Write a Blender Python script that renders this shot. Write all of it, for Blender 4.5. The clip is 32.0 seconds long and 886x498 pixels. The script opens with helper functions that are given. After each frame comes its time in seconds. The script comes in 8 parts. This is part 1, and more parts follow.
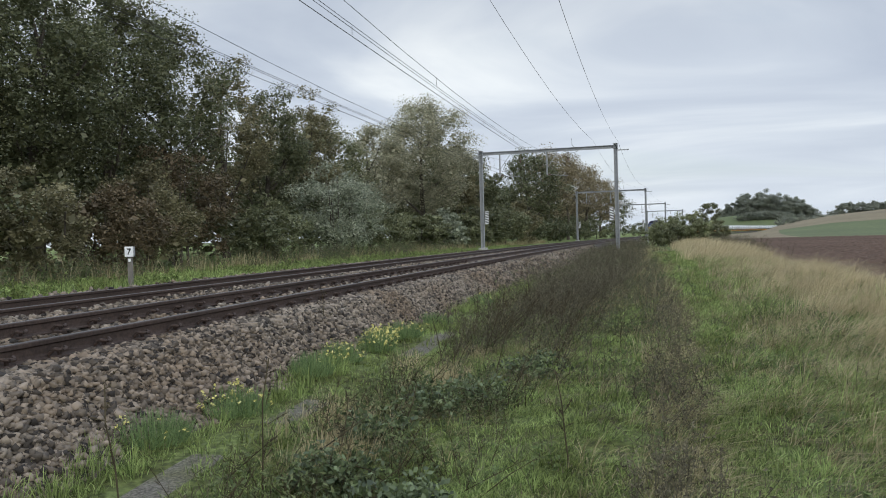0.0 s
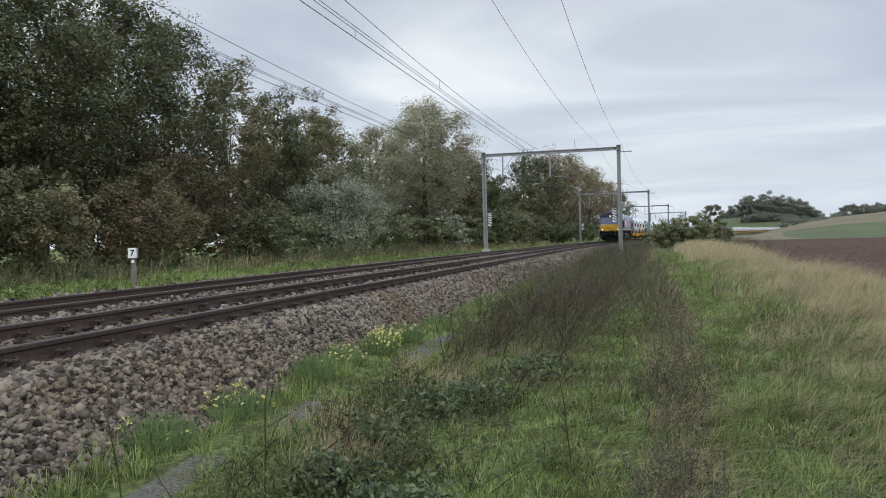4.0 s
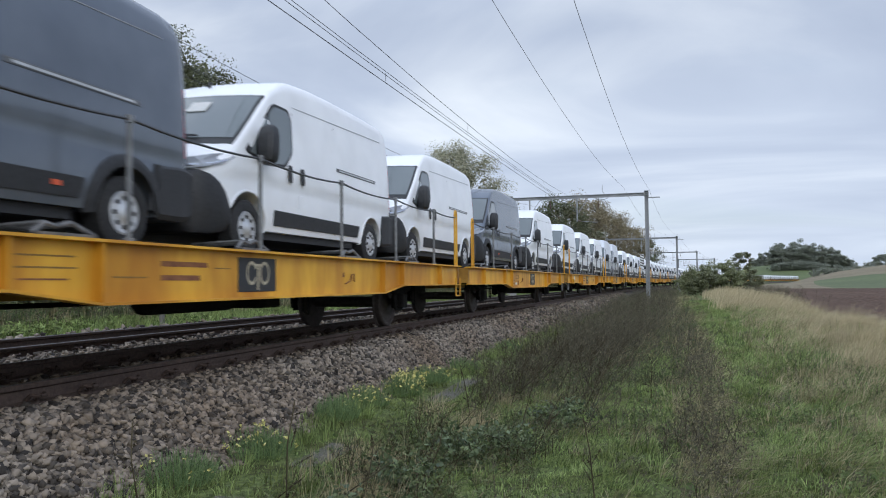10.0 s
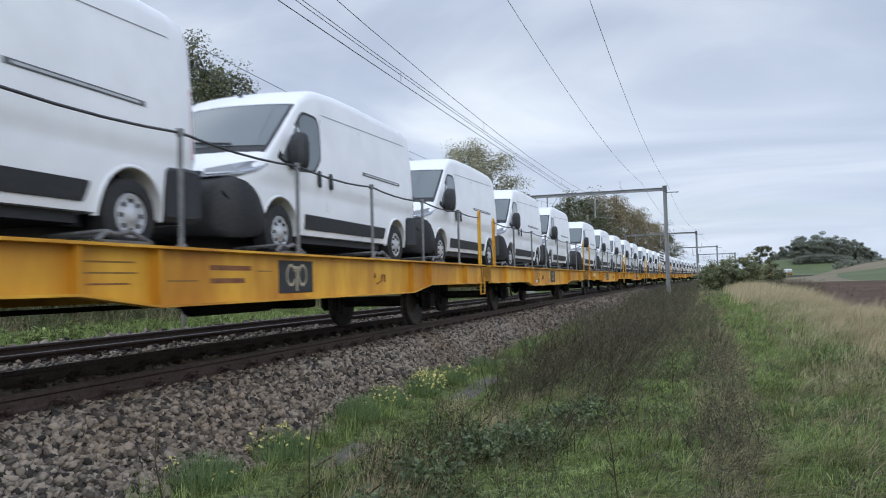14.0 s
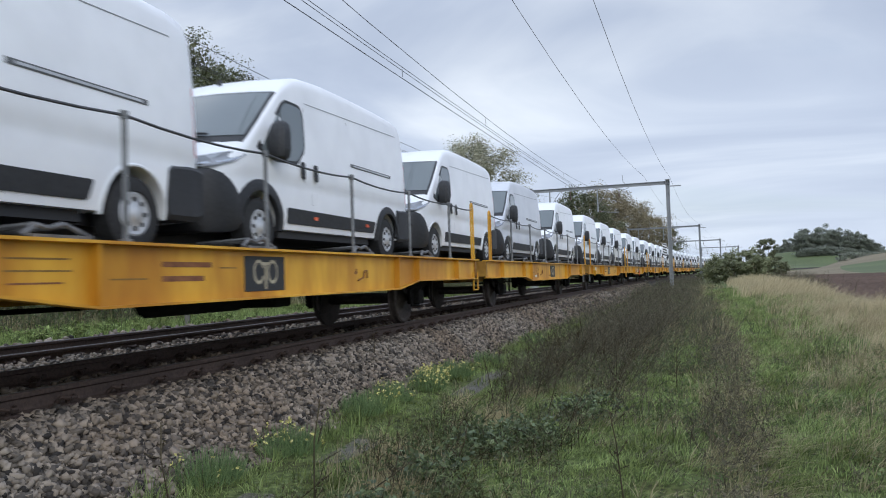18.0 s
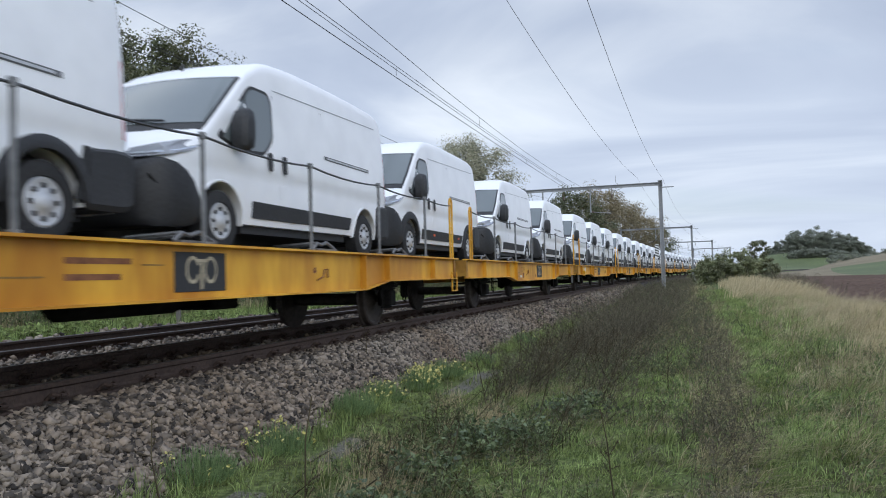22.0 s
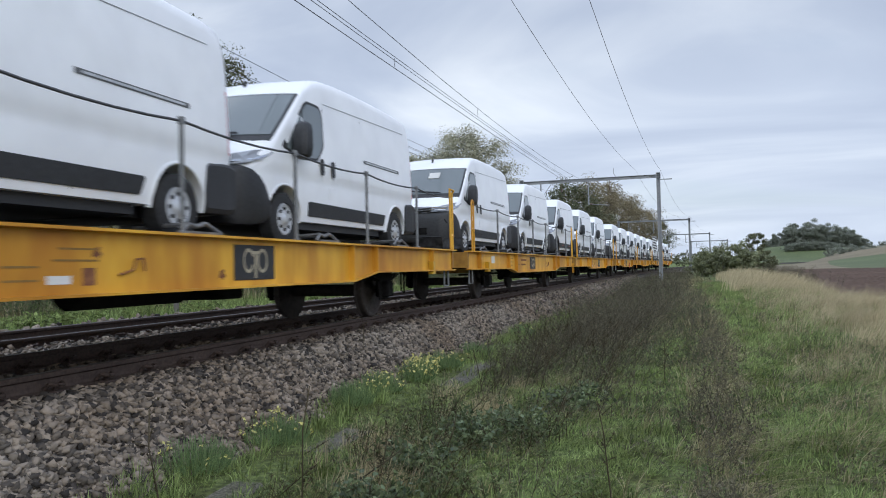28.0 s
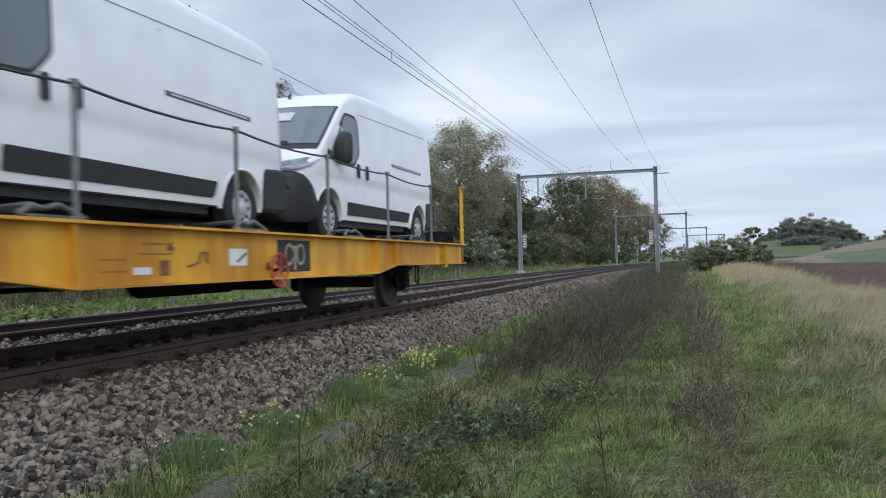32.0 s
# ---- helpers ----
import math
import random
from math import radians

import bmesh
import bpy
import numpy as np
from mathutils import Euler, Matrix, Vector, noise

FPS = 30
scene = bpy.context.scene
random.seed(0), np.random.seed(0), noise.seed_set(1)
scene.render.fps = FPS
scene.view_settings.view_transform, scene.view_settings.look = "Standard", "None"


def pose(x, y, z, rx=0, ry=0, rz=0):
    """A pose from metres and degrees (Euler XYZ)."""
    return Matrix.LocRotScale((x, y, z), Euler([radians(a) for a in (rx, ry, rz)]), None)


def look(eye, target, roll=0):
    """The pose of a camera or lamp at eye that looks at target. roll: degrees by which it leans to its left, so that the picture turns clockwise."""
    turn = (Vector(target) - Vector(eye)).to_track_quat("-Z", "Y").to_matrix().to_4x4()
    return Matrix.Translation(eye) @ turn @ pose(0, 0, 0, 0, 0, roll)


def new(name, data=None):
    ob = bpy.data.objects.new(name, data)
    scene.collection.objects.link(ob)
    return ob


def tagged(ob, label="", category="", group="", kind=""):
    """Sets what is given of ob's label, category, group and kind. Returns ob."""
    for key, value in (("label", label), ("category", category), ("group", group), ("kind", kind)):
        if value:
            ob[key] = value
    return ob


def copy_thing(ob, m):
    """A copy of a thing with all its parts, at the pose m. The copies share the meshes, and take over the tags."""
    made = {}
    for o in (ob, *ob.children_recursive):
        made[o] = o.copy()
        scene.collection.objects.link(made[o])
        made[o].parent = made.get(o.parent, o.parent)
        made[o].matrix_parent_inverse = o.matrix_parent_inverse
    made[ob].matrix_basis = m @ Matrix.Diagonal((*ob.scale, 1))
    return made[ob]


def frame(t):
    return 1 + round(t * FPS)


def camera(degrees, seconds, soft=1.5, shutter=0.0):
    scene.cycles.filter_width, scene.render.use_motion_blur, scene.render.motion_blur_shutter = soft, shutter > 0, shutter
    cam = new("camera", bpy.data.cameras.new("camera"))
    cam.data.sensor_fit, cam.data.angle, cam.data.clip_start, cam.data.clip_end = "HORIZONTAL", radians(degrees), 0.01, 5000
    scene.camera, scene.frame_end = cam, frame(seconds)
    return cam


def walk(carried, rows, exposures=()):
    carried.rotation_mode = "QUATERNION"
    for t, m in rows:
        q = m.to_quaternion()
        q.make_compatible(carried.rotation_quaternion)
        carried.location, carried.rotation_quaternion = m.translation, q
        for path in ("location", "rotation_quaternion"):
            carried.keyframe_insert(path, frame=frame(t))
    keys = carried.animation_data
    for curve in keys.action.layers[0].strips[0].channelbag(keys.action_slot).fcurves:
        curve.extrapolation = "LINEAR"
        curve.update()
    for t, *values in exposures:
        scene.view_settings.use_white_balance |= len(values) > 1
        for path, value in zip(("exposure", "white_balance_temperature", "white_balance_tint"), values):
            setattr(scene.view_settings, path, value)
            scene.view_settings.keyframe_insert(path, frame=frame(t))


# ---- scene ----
# ---- camera ----
# time, heading, pitch, lean in degrees; the phone is held still beside the line
VIEW = [
    (0, 13.72, -0.77, 1.58), (0.5, 13.72, -0.52, 1.55), (1, 13.76, -0.39, 1.54), (1.5, 13.85, -0.33, 1.63), (2, 13.82, -0.28, 1.62), (2.5, 13.77, -0.39, 1.59),
    (3, 13.84, -0.51, 1.50), (3.5, 13.88, -0.68, 1.39), (5.5, 14.32, -0.43, 2.39), (6, 15.08, -1.03, 2.30), (6.5, 16.33, -1.86, 3.05), (7, 16.55, -1.52, 3.28),
    (7.5, 15.96, -0.35, 2.66), (8, 15.73, 0.92, 1.94), (8.5, 15.95, 1.96, 1.42), (9, 16.04, 2.50, 0.98), (9.5, 15.93, 2.57, 0.93), (10, 15.84, 2.55, 0.53),
    (10.5, 15.93, 2.35, 0.45), (11, 16.08, 2.08, 0.66), (11.5, 16.49, 1.84, 1.13), (12, 16.47, 1.95, 1.68), (12.5, 16.35, 2.53, 1.72), (13, 16.57, 2.75, 1.63),
    (13.5, 16.94, 2.63, 1.53), (15.5, 17.55, 2.31, 1.44), (16, 17.43, 2.27, 1.80), (16.5, 17.42, 2.26, 2.21), (17, 17.52, 2.36, 2.32), (17.5, 17.52, 2.33, 2.02),
    (18, 17.44, 2.17, 1.89), (18.5, 17.29, 1.97, 1.81), (19, 17.15, 1.85, 1.87), (19.5, 16.89, 1.80, 1.87), (20, 16.88, 1.85, 1.83), (20.5, 16.99, 2.01, 1.56),
    (21, 16.97, 2.07, 1.44), (21.5, 16.92, 2.05, 1.38), (22, 16.89, 2.11, 1.52), (22.5, 16.83, 2.05, 1.45), (23, 16.83, 1.81, 1.43), (23.5, 16.91, 1.85, 1.53),
    (24, 16.94, 1.90, 1.50), (24.5, 16.86, 1.80, 1.31), (25, 16.70, 1.74, 1.36), (25.5, 16.54, 1.74, 1.35), (27.5, 16.73, 1.67, 1.37), (28, 16.72, 1.47, 1.30),
    (28.5, 17.17, 1.31, 1.47), (29, 17.62, 1.08, 1.62), (29.5, 17.59, 0.82, 1.44), (30, 17.36, 0.76, 1.20), (30.5, 16.93, 0.98, 1.32), (31, 16.67, 0.98, 1.22),
    (31.5, 16.55, 1.00, 1.17), (32, 16.49, 0.99, 1.21),
]
cam = camera(59.5, 32.0, soft=1.0, shutter=0.09)
EYE = (0.0, 0.0, 0.788)
walk(cam, [(t, pose(*EYE, 90 + p, r, y)) for t, y, p, r in VIEW], exposures=((0.0, 0.07, 6350, 6), (6.0, 0.06, 6350, 6), (7.0, 0.20, 6650, 7), (7.6, 0.20, 6450, 7), (8.0, 0.25, 6300, 7), (9.0, 0.0, 5930, 8), (10.0, 0.05, 5930, 8), (32.0, 0.06, 5930, 8)))

# ---- the line: a gentle right-hand curve; s runs along it in survey steps of STEP metres, lat to its right in metres ----
STEP = 1.051
BEND, S0, S1 = 0.000549, -168.0, 640.0
NEAR, FAR = -5.819, -9.62          # track centres
RAIL = 0.7525                      # half the distance between rail heads
FARDROP = -0.06


def heading(s):
    return BEND * min(max(s * STEP, S0), S1)


def spot(s, lat):
    s = s * STEP
    c = min(max(s, S0), S1)
    a = BEND * c
    x, y = (1 - math.cos(a)) / BEND, math.sin(a) / BEND
    x, y = x + (s - c) * math.sin(a), y + (s - c) * math.cos(a)
    return x + lat * math.cos(a), y - lat * math.sin(a)


def spots(s, lat):
    s, lat = np.asarray(s, float) * STEP, np.asarray(lat, float)
    c = np.clip(s, S0, S1)
    a = BEND * c
    x = (1 - np.cos(a)) / BEND + (s - c) * np.sin(a) + lat * np.cos(a)
    y = np.sin(a) / BEND + (s - c) * np.cos(a) - lat * np.sin(a)
    return x, y


def on_line(s, lat, z=0.0, turn=0.0):
    x, y = spot(s, lat)
    return pose(x, y, z, 0, 0, turn - math.degrees(heading(s)))


# ---- light: a bright overcast afternoon ----
world = bpy.data.worlds.new("sky")
scene.world = world
world.use_nodes = True
wn, wl = world.node_tree.nodes, world.node_tree.links
wn.clear()
out_w, bg = wn.new("ShaderNodeOutputWorld"), wn.new("ShaderNodeBackground")
sky = wn.new("ShaderNodeTexSky")
sky.sky_type, sky.sun_disc = "NISHITA", False
sky.sun_elevation, sky.sun_rotation = radians(25), radians(-150)
sky.air_density, sky.dust_density = 1.0, 2.5
skys = wn.new("ShaderNodeMix")
skys.data_type, skys.blend_type = "RGBA", "MULTIPLY"
skys.inputs[0].default_value = 1.0
skys.inputs[7].default_value = (0.115, 0.115, 0.115, 1)
wl.new(sky.outputs[0], skys.inputs[6])
tc = wn.new("ShaderNodeTexCoord")
sep = wn.new("ShaderNodeSeparateXYZ")
wl.new(tc.outputs["Generated"], sep.inputs[0])


def wmath(op, a, b):
    n = wn.new("ShaderNodeMath")
    n.operation = op
    for i, v in enumerate((a, b)):
        if isinstance(v, (int, float)):
            n.inputs[i].default_value = v
        else:
            wl.new(v, n.inputs[i])
    return n.outputs[0]


rise = wmath("ADD", wmath("MAXIMUM", sep.outputs[2], 0.0), 0.10)
comb = wn.new("ShaderNodeCombineXYZ")
wl.new(wmath("MULTIPLY", wmath("DIVIDE", sep.outputs[0], rise), 0.85), comb.inputs[0])
wl.new(wmath("DIVIDE", sep.outputs[1], rise), comb.inputs[1])
cl1, cl2 = wn.new("ShaderNodeTexNoise"), wn.new("ShaderNodeTexNoise")
for n, s, d in ((cl1, 0.62, 7.0), (cl2, 0.22, 3.0)):
    n.inputs["Scale"].default_value, n.inputs["Detail"].default_value, n.inputs["Roughness"].default_value = s, d, 0.5
    n.inputs["Distortion"].default_value = 0.7
    wl.new(comb.outputs[0], n.inputs["Vector"])
mixf = wmath("ADD", wmath("MULTIPLY", cl1.outputs[0], 0.6), wmath("MULTIPLY", cl2.outputs[0], 0.4))
ramp = wn.new("ShaderNodeValToRGB")
el = ramp.color_ramp.elements
el[0].position, el[0].color = 0.38, (0.42, 0.47, 0.60, 1)
el[1].position, el[1].color = 0.585, (1.0, 1.01, 1.03, 1)
e = el.new(0.47)
e.color = (0.60, 0.645, 0.75, 1)
# the cover is thinner and brighter towards the north-west
mixf = wmath("ADD", mixf, wmath("MULTIPLY", sep.outputs[0], -0.08))
mixf = wmath("SUBTRACT", mixf, 0.03)
wl.new(mixf, ramp.inputs[0])
# the cover loses its contrast in the haze above the horizon, and lets some blue through where it is thin
thin = wn.new("ShaderNodeMapRange")
thin.inputs["From Min"].default_value, thin.inputs["From Max"].default_value = 0.54, 0.66
thin.inputs["To Min"].default_value, thin.inputs["To Max"].default_value = 1.0, 0.5
wl.new(cl2.outputs[0], thin.inputs["Value"])
skymix = wn.new("ShaderNodeMix")
skymix.data_type = "RGBA"
wl.new(thin.outputs[0], skymix.inputs[0])
wl.new(skys.outputs[2], skymix.inputs[6])
veil = wn.new("ShaderNodeMapRange")
veil.inputs["From Min"].default_value, veil.inputs["From Max"].default_value = 0.03, 0.30
veil.inputs["To Min"].default_value, veil.inputs["To Max"].default_value = 0.72, 0.0
wl.new(sep.outputs[2], veil.inputs["Value"])
soft_cover = wn.new("ShaderNodeMix")
soft_cover.data_type = "RGBA"
soft_cover.inputs[7].default_value = (0.70, 0.735, 0.80, 1)
wl.new(veil.outputs[0], soft_cover.inputs[0])
wl.new(ramp.outputs[0], soft_cover.inputs[6])
wl.new(soft_cover.outputs[2], skymix.inputs[7])
# the cover is dull above the bright band at the horizon, and thinnest and brightest overhead
lift = wn.new("ShaderNodeValToRGB")
lift.color_ramp.interpolation = "EASE"
le = lift.color_ramp.elements
for e, (p, v) in zip((le[0], le[1], le.new(0.14), le.new(0.32), le.new(0.55)), ((0.0, 0.52), (1.0, 1.0), (0.14, 0.50), (0.32, 0.44), (0.55, 0.72))):
    e.position, e.color = p, (v, v, v, 1)
wl.new(sep.outputs[2], lift.inputs[0])
skylit = wn.new("ShaderNodeMix")
skylit.data_type, skylit.blend_type = "RGBA", "MULTIPLY"
skylit.inputs[0].default_value = 1.0
wl.new(skymix.outputs[2], skylit.inputs[6])
wl.new(lift.outputs[0], skylit.inputs[7])
wl.new(skylit.outputs[2], bg.inputs[0])
bg.inputs[1].default_value = 2.0
wl.new(bg.outputs[0], out_w.inputs[0])

sun = new("sun", bpy.data.lights.new("sun", "SUN"))
sun.data.energy, sun.data.angle, sun.data.color = 1.2, radians(40), (1.0, 0.95, 0.88)
sun.matrix_world = look((43, -36, 26), (0, 0, 0))

# ---- materials ----


def surface(name, c1, c2, scale=8.0, rough=0.6, metal=0.0, bump=0.2, bscale=None, rand=0.0, island=0.0, stain=0.25, sscale=0.7, spec=0.5, stretch=(1, 1, 1), dirt=None, back=0.0):
    """Two colours mixed by fine noise, stained by coarse noise, with fine relief."""
    m = bpy.data.materials.new(name)
    m.use_nodes = True
    n, l = m.node_tree.nodes, m.node_tree.links
    b = n["Principled BSDF"]
    t = n.new("ShaderNodeTexCoord")
    mp = n.new("ShaderNodeMapping")
    mp.inputs["Scale"].default_value = stretch
    l.new(t.outputs["Object"], mp.inputs[0])
    fine, coarse = n.new("ShaderNodeTexNoise"), n.new("ShaderNodeTexNoise")
    fine.inputs["Scale"].default_value, fine.inputs["Detail"].default_value = scale, 6
    coarse.inputs["Scale"].default_value, coarse.inputs["Detail"].default_value = sscale, 4
    l.new(mp.outputs[0], fine.inputs["Vector"])
    l.new(mp.outputs[0], coarse.inputs["Vector"])
    r = n.new("ShaderNodeValToRGB")
    r.color_ramp.elements[0].position, r.color_ramp.elements[1].position = 0.35, 0.65
    r.color_ramp.elements[0].color, r.color_ramp.elements[1].color = (*c1, 1), (*c2, 1)
    col = r.outputs[0]
    fac = fine.outputs[0]
    if island or rand:
        src = n.new("ShaderNodeNewGeometry").outputs["Random Per Island"] if island else n.new("ShaderNodeObjectInfo").outputs["Random"]
        mixv = n.new("ShaderNodeMix")
        mixv.inputs[0].default_value = island or rand
        l.new(fac, mixv.inputs[2])
        l.new(src, mixv.inputs[3])
        fac = mixv.outputs[0]
        if island:
            r.color_ramp.elements[0].position, r.color_ramp.elements[1].position = 0.1, 0.9
    l.new(fac, r.inputs[0])
    st = n.new("ShaderNodeValToRGB")
    d = dirt or (1 - stain, 1 - stain, 1 - stain)
    st.color_ramp.elements[0].position, st.color_ramp.elements[1].position = 0.35, 0.6
    st.color_ramp.elements[0].color, st.color_ramp.elements[1].color = (*d, 1), (1, 1, 1, 1)
    l.new(coarse.outputs[0], st.inputs[0])
    mul = n.new("ShaderNodeMix")
    mul.data_type, mul.blend_type = "RGBA", "MULTIPLY"
    mul.inputs[0].default_value = 1.0
    l.new(col, mul.inputs[6])
    l.new(st.outputs[0], mul.inputs[7])
    l.new(mul.outputs[2], b.inputs["Base Color"])
    b.inputs["Roughness"].default_value, b.inputs["Metallic"].default_value = rough, metal
    b.inputs["Specular IOR Level"].default_value = spec
    if bump:
        bp, bn = n.new("ShaderNodeBump"), n.new("ShaderNodeTexNoise")
        bn.inputs["Scale"].default_value, bn.inputs["Detail"].default_value = bscale or scale * 3, 5
        l.new(mp.outputs[0], bn.inputs["Vector"])
        bp.inputs["Strength"].default_value, bp.inputs["Distance"].default_value = bump, 0.02
        l.new(bn.outputs[0], bp.inputs["Height"])
        l.new(bp.outputs[0], b.inputs["Normal"])
    if back:
        tr = n.new("ShaderNodeBsdfTranslucent")
        l.new(mul.outputs[2], tr.inputs["Color"])
        ms = n.new("ShaderNodeMixShader")
        ms.inputs[0].default_value = back
        l.new(b.outputs[0], ms.inputs[1])
        l.new(tr.outputs[0], ms.inputs[2])
        l.new(ms.outputs[0], n["Material Output"].inputs[0])
    return m


def glowing(name, colour, strength):
    m = bpy.data.materials.new(name)
    m.use_nodes = True
    b = m.node_tree.nodes["Principled BSDF"]
    b.inputs["Base Color"].default_value = (*colour, 1)
    b.inputs["Emission Color"].default_value = (*colour, 1)
    b.inputs["Emission Strength"].default_value = strength
    return m


def pane(name, tint, rough=0.04, see=0.0):
    m = surface(name, tint, tint, 3, rough, 0, 0, stain=0.1)
    b = m.node_tree.nodes["Principled BSDF"]
    b.inputs["Specular IOR Level"].default_value = 0.8
    if see:
        b.inputs["Transmission Weight"].default_value = see
    return m


M = {}
M["steel_brown"] = surface("rusty rail steel", (0.045, 0.030, 0.024), (0.085, 0.058, 0.046), 30, 0.75, 0.2, 0.3)
M["rail_top"] = surface("worn rail head", (0.10, 0.09, 0.085), (0.19, 0.175, 0.165), 30, 0.45, 0.7, 0.1)
M["clip"] = surface("rusted clip iron", (0.03, 0.02, 0.016), (0.07, 0.045, 0.035), 40, 0.8, 0.2, 0.3)
M["sleeper"] = surface("weathered concrete", (0.16, 0.15, 0.14), (0.25, 0.23, 0.21), 20, 0.9, 0, 0.4, rand=0.5)
M["stone"] = surface("ballast stone", (0.025, 0.021, 0.018), (0.32, 0.272, 0.218), 14, 0.9, 0, 0.3, island=0.9, stain=0.25, sscale=0.6, dirt=(0.80, 0.72, 0.64))
# darker than the loose stones: the shade in their crevices is painted in
M["bed"] = surface("packed ballast with crevice shade", (0.022, 0.018, 0.015), (0.07, 0.058, 0.048), 14, 0.95, 0, 1.0, 22)
M["gravel"] = surface("gravel path grown with moss", (0.075, 0.068, 0.055), (0.22, 0.205, 0.175), 45, 0.95, 0, 1.0, 90, stain=0.4, sscale=2.2, dirt=(0.8, 0.85, 0.55))
# moss and turf, darkened in colour for the shaded gaps between blades
M["turf"] = surface("mossy turf with gap shade", (0.056, 0.070, 0.026), (0.18, 0.225, 0.074), 14, 0.95, 0, 0.9, 30, stain=0.5, sscale=1.5, dirt=(0.6, 0.52, 0.46), spec=0.2)
M["verge"] = surface("rough grassy verge", (0.105, 0.15, 0.044), (0.225, 0.275, 0.094), 5, 0.95, 0, 0.8, 18, stain=0.35, spec=0.2)
M["soil"] = surface("ploughed soil", (0.074, 0.045, 0.030), (0.135, 0.086, 0.060), 1.5, 0.95, 0, 1.0, 4, stain=0.2, sscale=0.05, spec=0.2)
M["crop"] = surface("young green crop", (0.074, 0.10, 0.034), (0.11, 0.135, 0.05), 0.8, 0.95, 0, 0.3, stain=0.2, sscale=0.03)
M["stubble"] = surface("pale stubble", (0.155, 0.128, 0.075), (0.22, 0.178, 0.105), 0.8, 0.95, 0, 0.3, stain=0.2, sscale=0.03)
M["grass"] = surface("green grass blades", (0.055, 0.094, 0.026), (0.54, 0.655, 0.25), 1.6, 0.65, 0, 0, island=0.7, stain=0.4, sscale=1.35, spec=0.3, back=0.45, dirt=(0.52, 0.50, 0.42))
M["grass_dull"] = surface("faded mixed grass", (0.19, 0.165, 0.08), (0.66, 0.58, 0.36), 1.2, 0.75, 0, 0, island=0.75, stain=0.25, sscale=0.7, spec=0.2, back=0.5)
M["grass_tan"] = surface("dry seeded grass", (0.40, 0.33, 0.19), (0.80, 0.69, 0.45), 1.0, 0.8, 0, 0, island=0.7, stain=0.2, spec=0.2, back=0.55)
M["weed"] = surface("withered weed stems", (0.064, 0.058, 0.042), (0.29, 0.262, 0.185), 2, 0.85, 0, 0, island=0.8, stain=0.25, spec=0.15, back=0.25)
M["weed_leaf"] = surface("weed leaves", (0.066, 0.10, 0.038), (0.235, 0.275, 0.12), 2, 0.7, 0, 0, island=0.75, spec=0.35, back=0.35)
M["fine_green"] = surface("fine flower foliage", (0.09, 0.15, 0.06), (0.32, 0.43, 0.19), 3, 0.7, 0, 0, island=0.7, spec=0.3, back=0.35)
M["weed_dark"] = surface("dark dead twigs", (0.032, 0.027, 0.016), (0.125, 0.105, 0.063), 2, 0.85, 0, 0, island=0.8, stain=0.25, spec=0.15)
M["weed_tall"] = surface("bright weed leaves", (0.10, 0.15, 0.05), (0.28, 0.35, 0.14), 2, 0.7, 0, 0, island=0.7, spec=0.35, back=0.35)
M["bramble"] = surface("bramble leaves", (0.034, 0.054, 0.024), (0.23, 0.29, 0.14), 3, 0.5, 0, 0, island=0.75, spec=0.45, back=0.25)
M["petal"] = surface("pale yellow petals", (0.70, 0.62, 0.14), (0.80, 0.76, 0.36), 9, 0.7, 0, 0, island=0.5, back=0.2)
M["bark"] = surface("grey brown bark", (0.06, 0.05, 0.04), (0.13, 0.11, 0.09), 12, 0.9, 0, 0.6, stretch=(1, 1, 0.3))
M["leaf_dark"] = surface("dark green leaves", (0.050, 0.064, 0.030), (0.24, 0.258, 0.14), 1.0, 0.45, 0, 0, island=0.65, stain=0.35, sscale=0.35, spec=0.5, back=0.3, dirt=(0.71, 0.66, 0.58))
M["leaf_mid"] = surface("grey green leaves", (0.075, 0.092, 0.042), (0.34, 0.35, 0.19), 1.0, 0.45, 0, 0, island=0.65, stain=0.3, sscale=0.35, spec=0.5, back=0.35)
M["leaf_autumn"] = surface("turning leaves", (0.085, 0.085, 0.043), (0.36, 0.325, 0.185), 1.0, 0.55, 0, 0, island=0.65, stain=0.3, sscale=0.35, spec=0.4, back=0.3)
M["leaf_brown"] = surface("brown leaves", (0.065, 0.055, 0.032), (0.23, 0.175, 0.10), 1.0, 0.55, 0, 0, island=0.65, stain=0.3, sscale=0.35, spec=0.4, back=0.25)
M["leaf_silver"] = surface("silvery willow leaves", (0.085, 0.11, 0.062), (0.60, 0.63, 0.47), 1.0, 0.45, 0, 0, island=0.7, stain=0.3, sscale=0.35, spec=0.5, back=0.3)
M["leaf_pale"] = surface("pale turning leaves", (0.19, 0.195, 0.12), (0.66, 0.63, 0.46), 1.0, 0.5, 0, 0, island=0.7, stain=0.25, sscale=0.35, spec=0.45, back=0.5)
M["leaf_ochre"] = surface("ochre brown leaves", (0.14, 0.122, 0.075), (0.43, 0.36, 0.225), 1.0, 0.6, 0, 0, island=0.65, stain=0.3, sscale=0.2, spec=0.3, back=0.35)
# far foliage: the haze of distance is put into this pale grey green
M["leaf_hazed"] = surface("distant leaves with painted haze", (0.27, 0.295, 0.25), (0.42, 0.435, 0.35), 0.3, 0.8, 0, 0, island=0.5, spec=0.2, back=0.5)
M["leaf_fresh"] = surface("fresh green bush leaves", (0.15, 0.18, 0.085), (0.47, 0.48, 0.27), 1.0, 0.5, 0, 0, island=0.65, stain=0.3, sscale=0.5, spec=0.45, back=0.5)
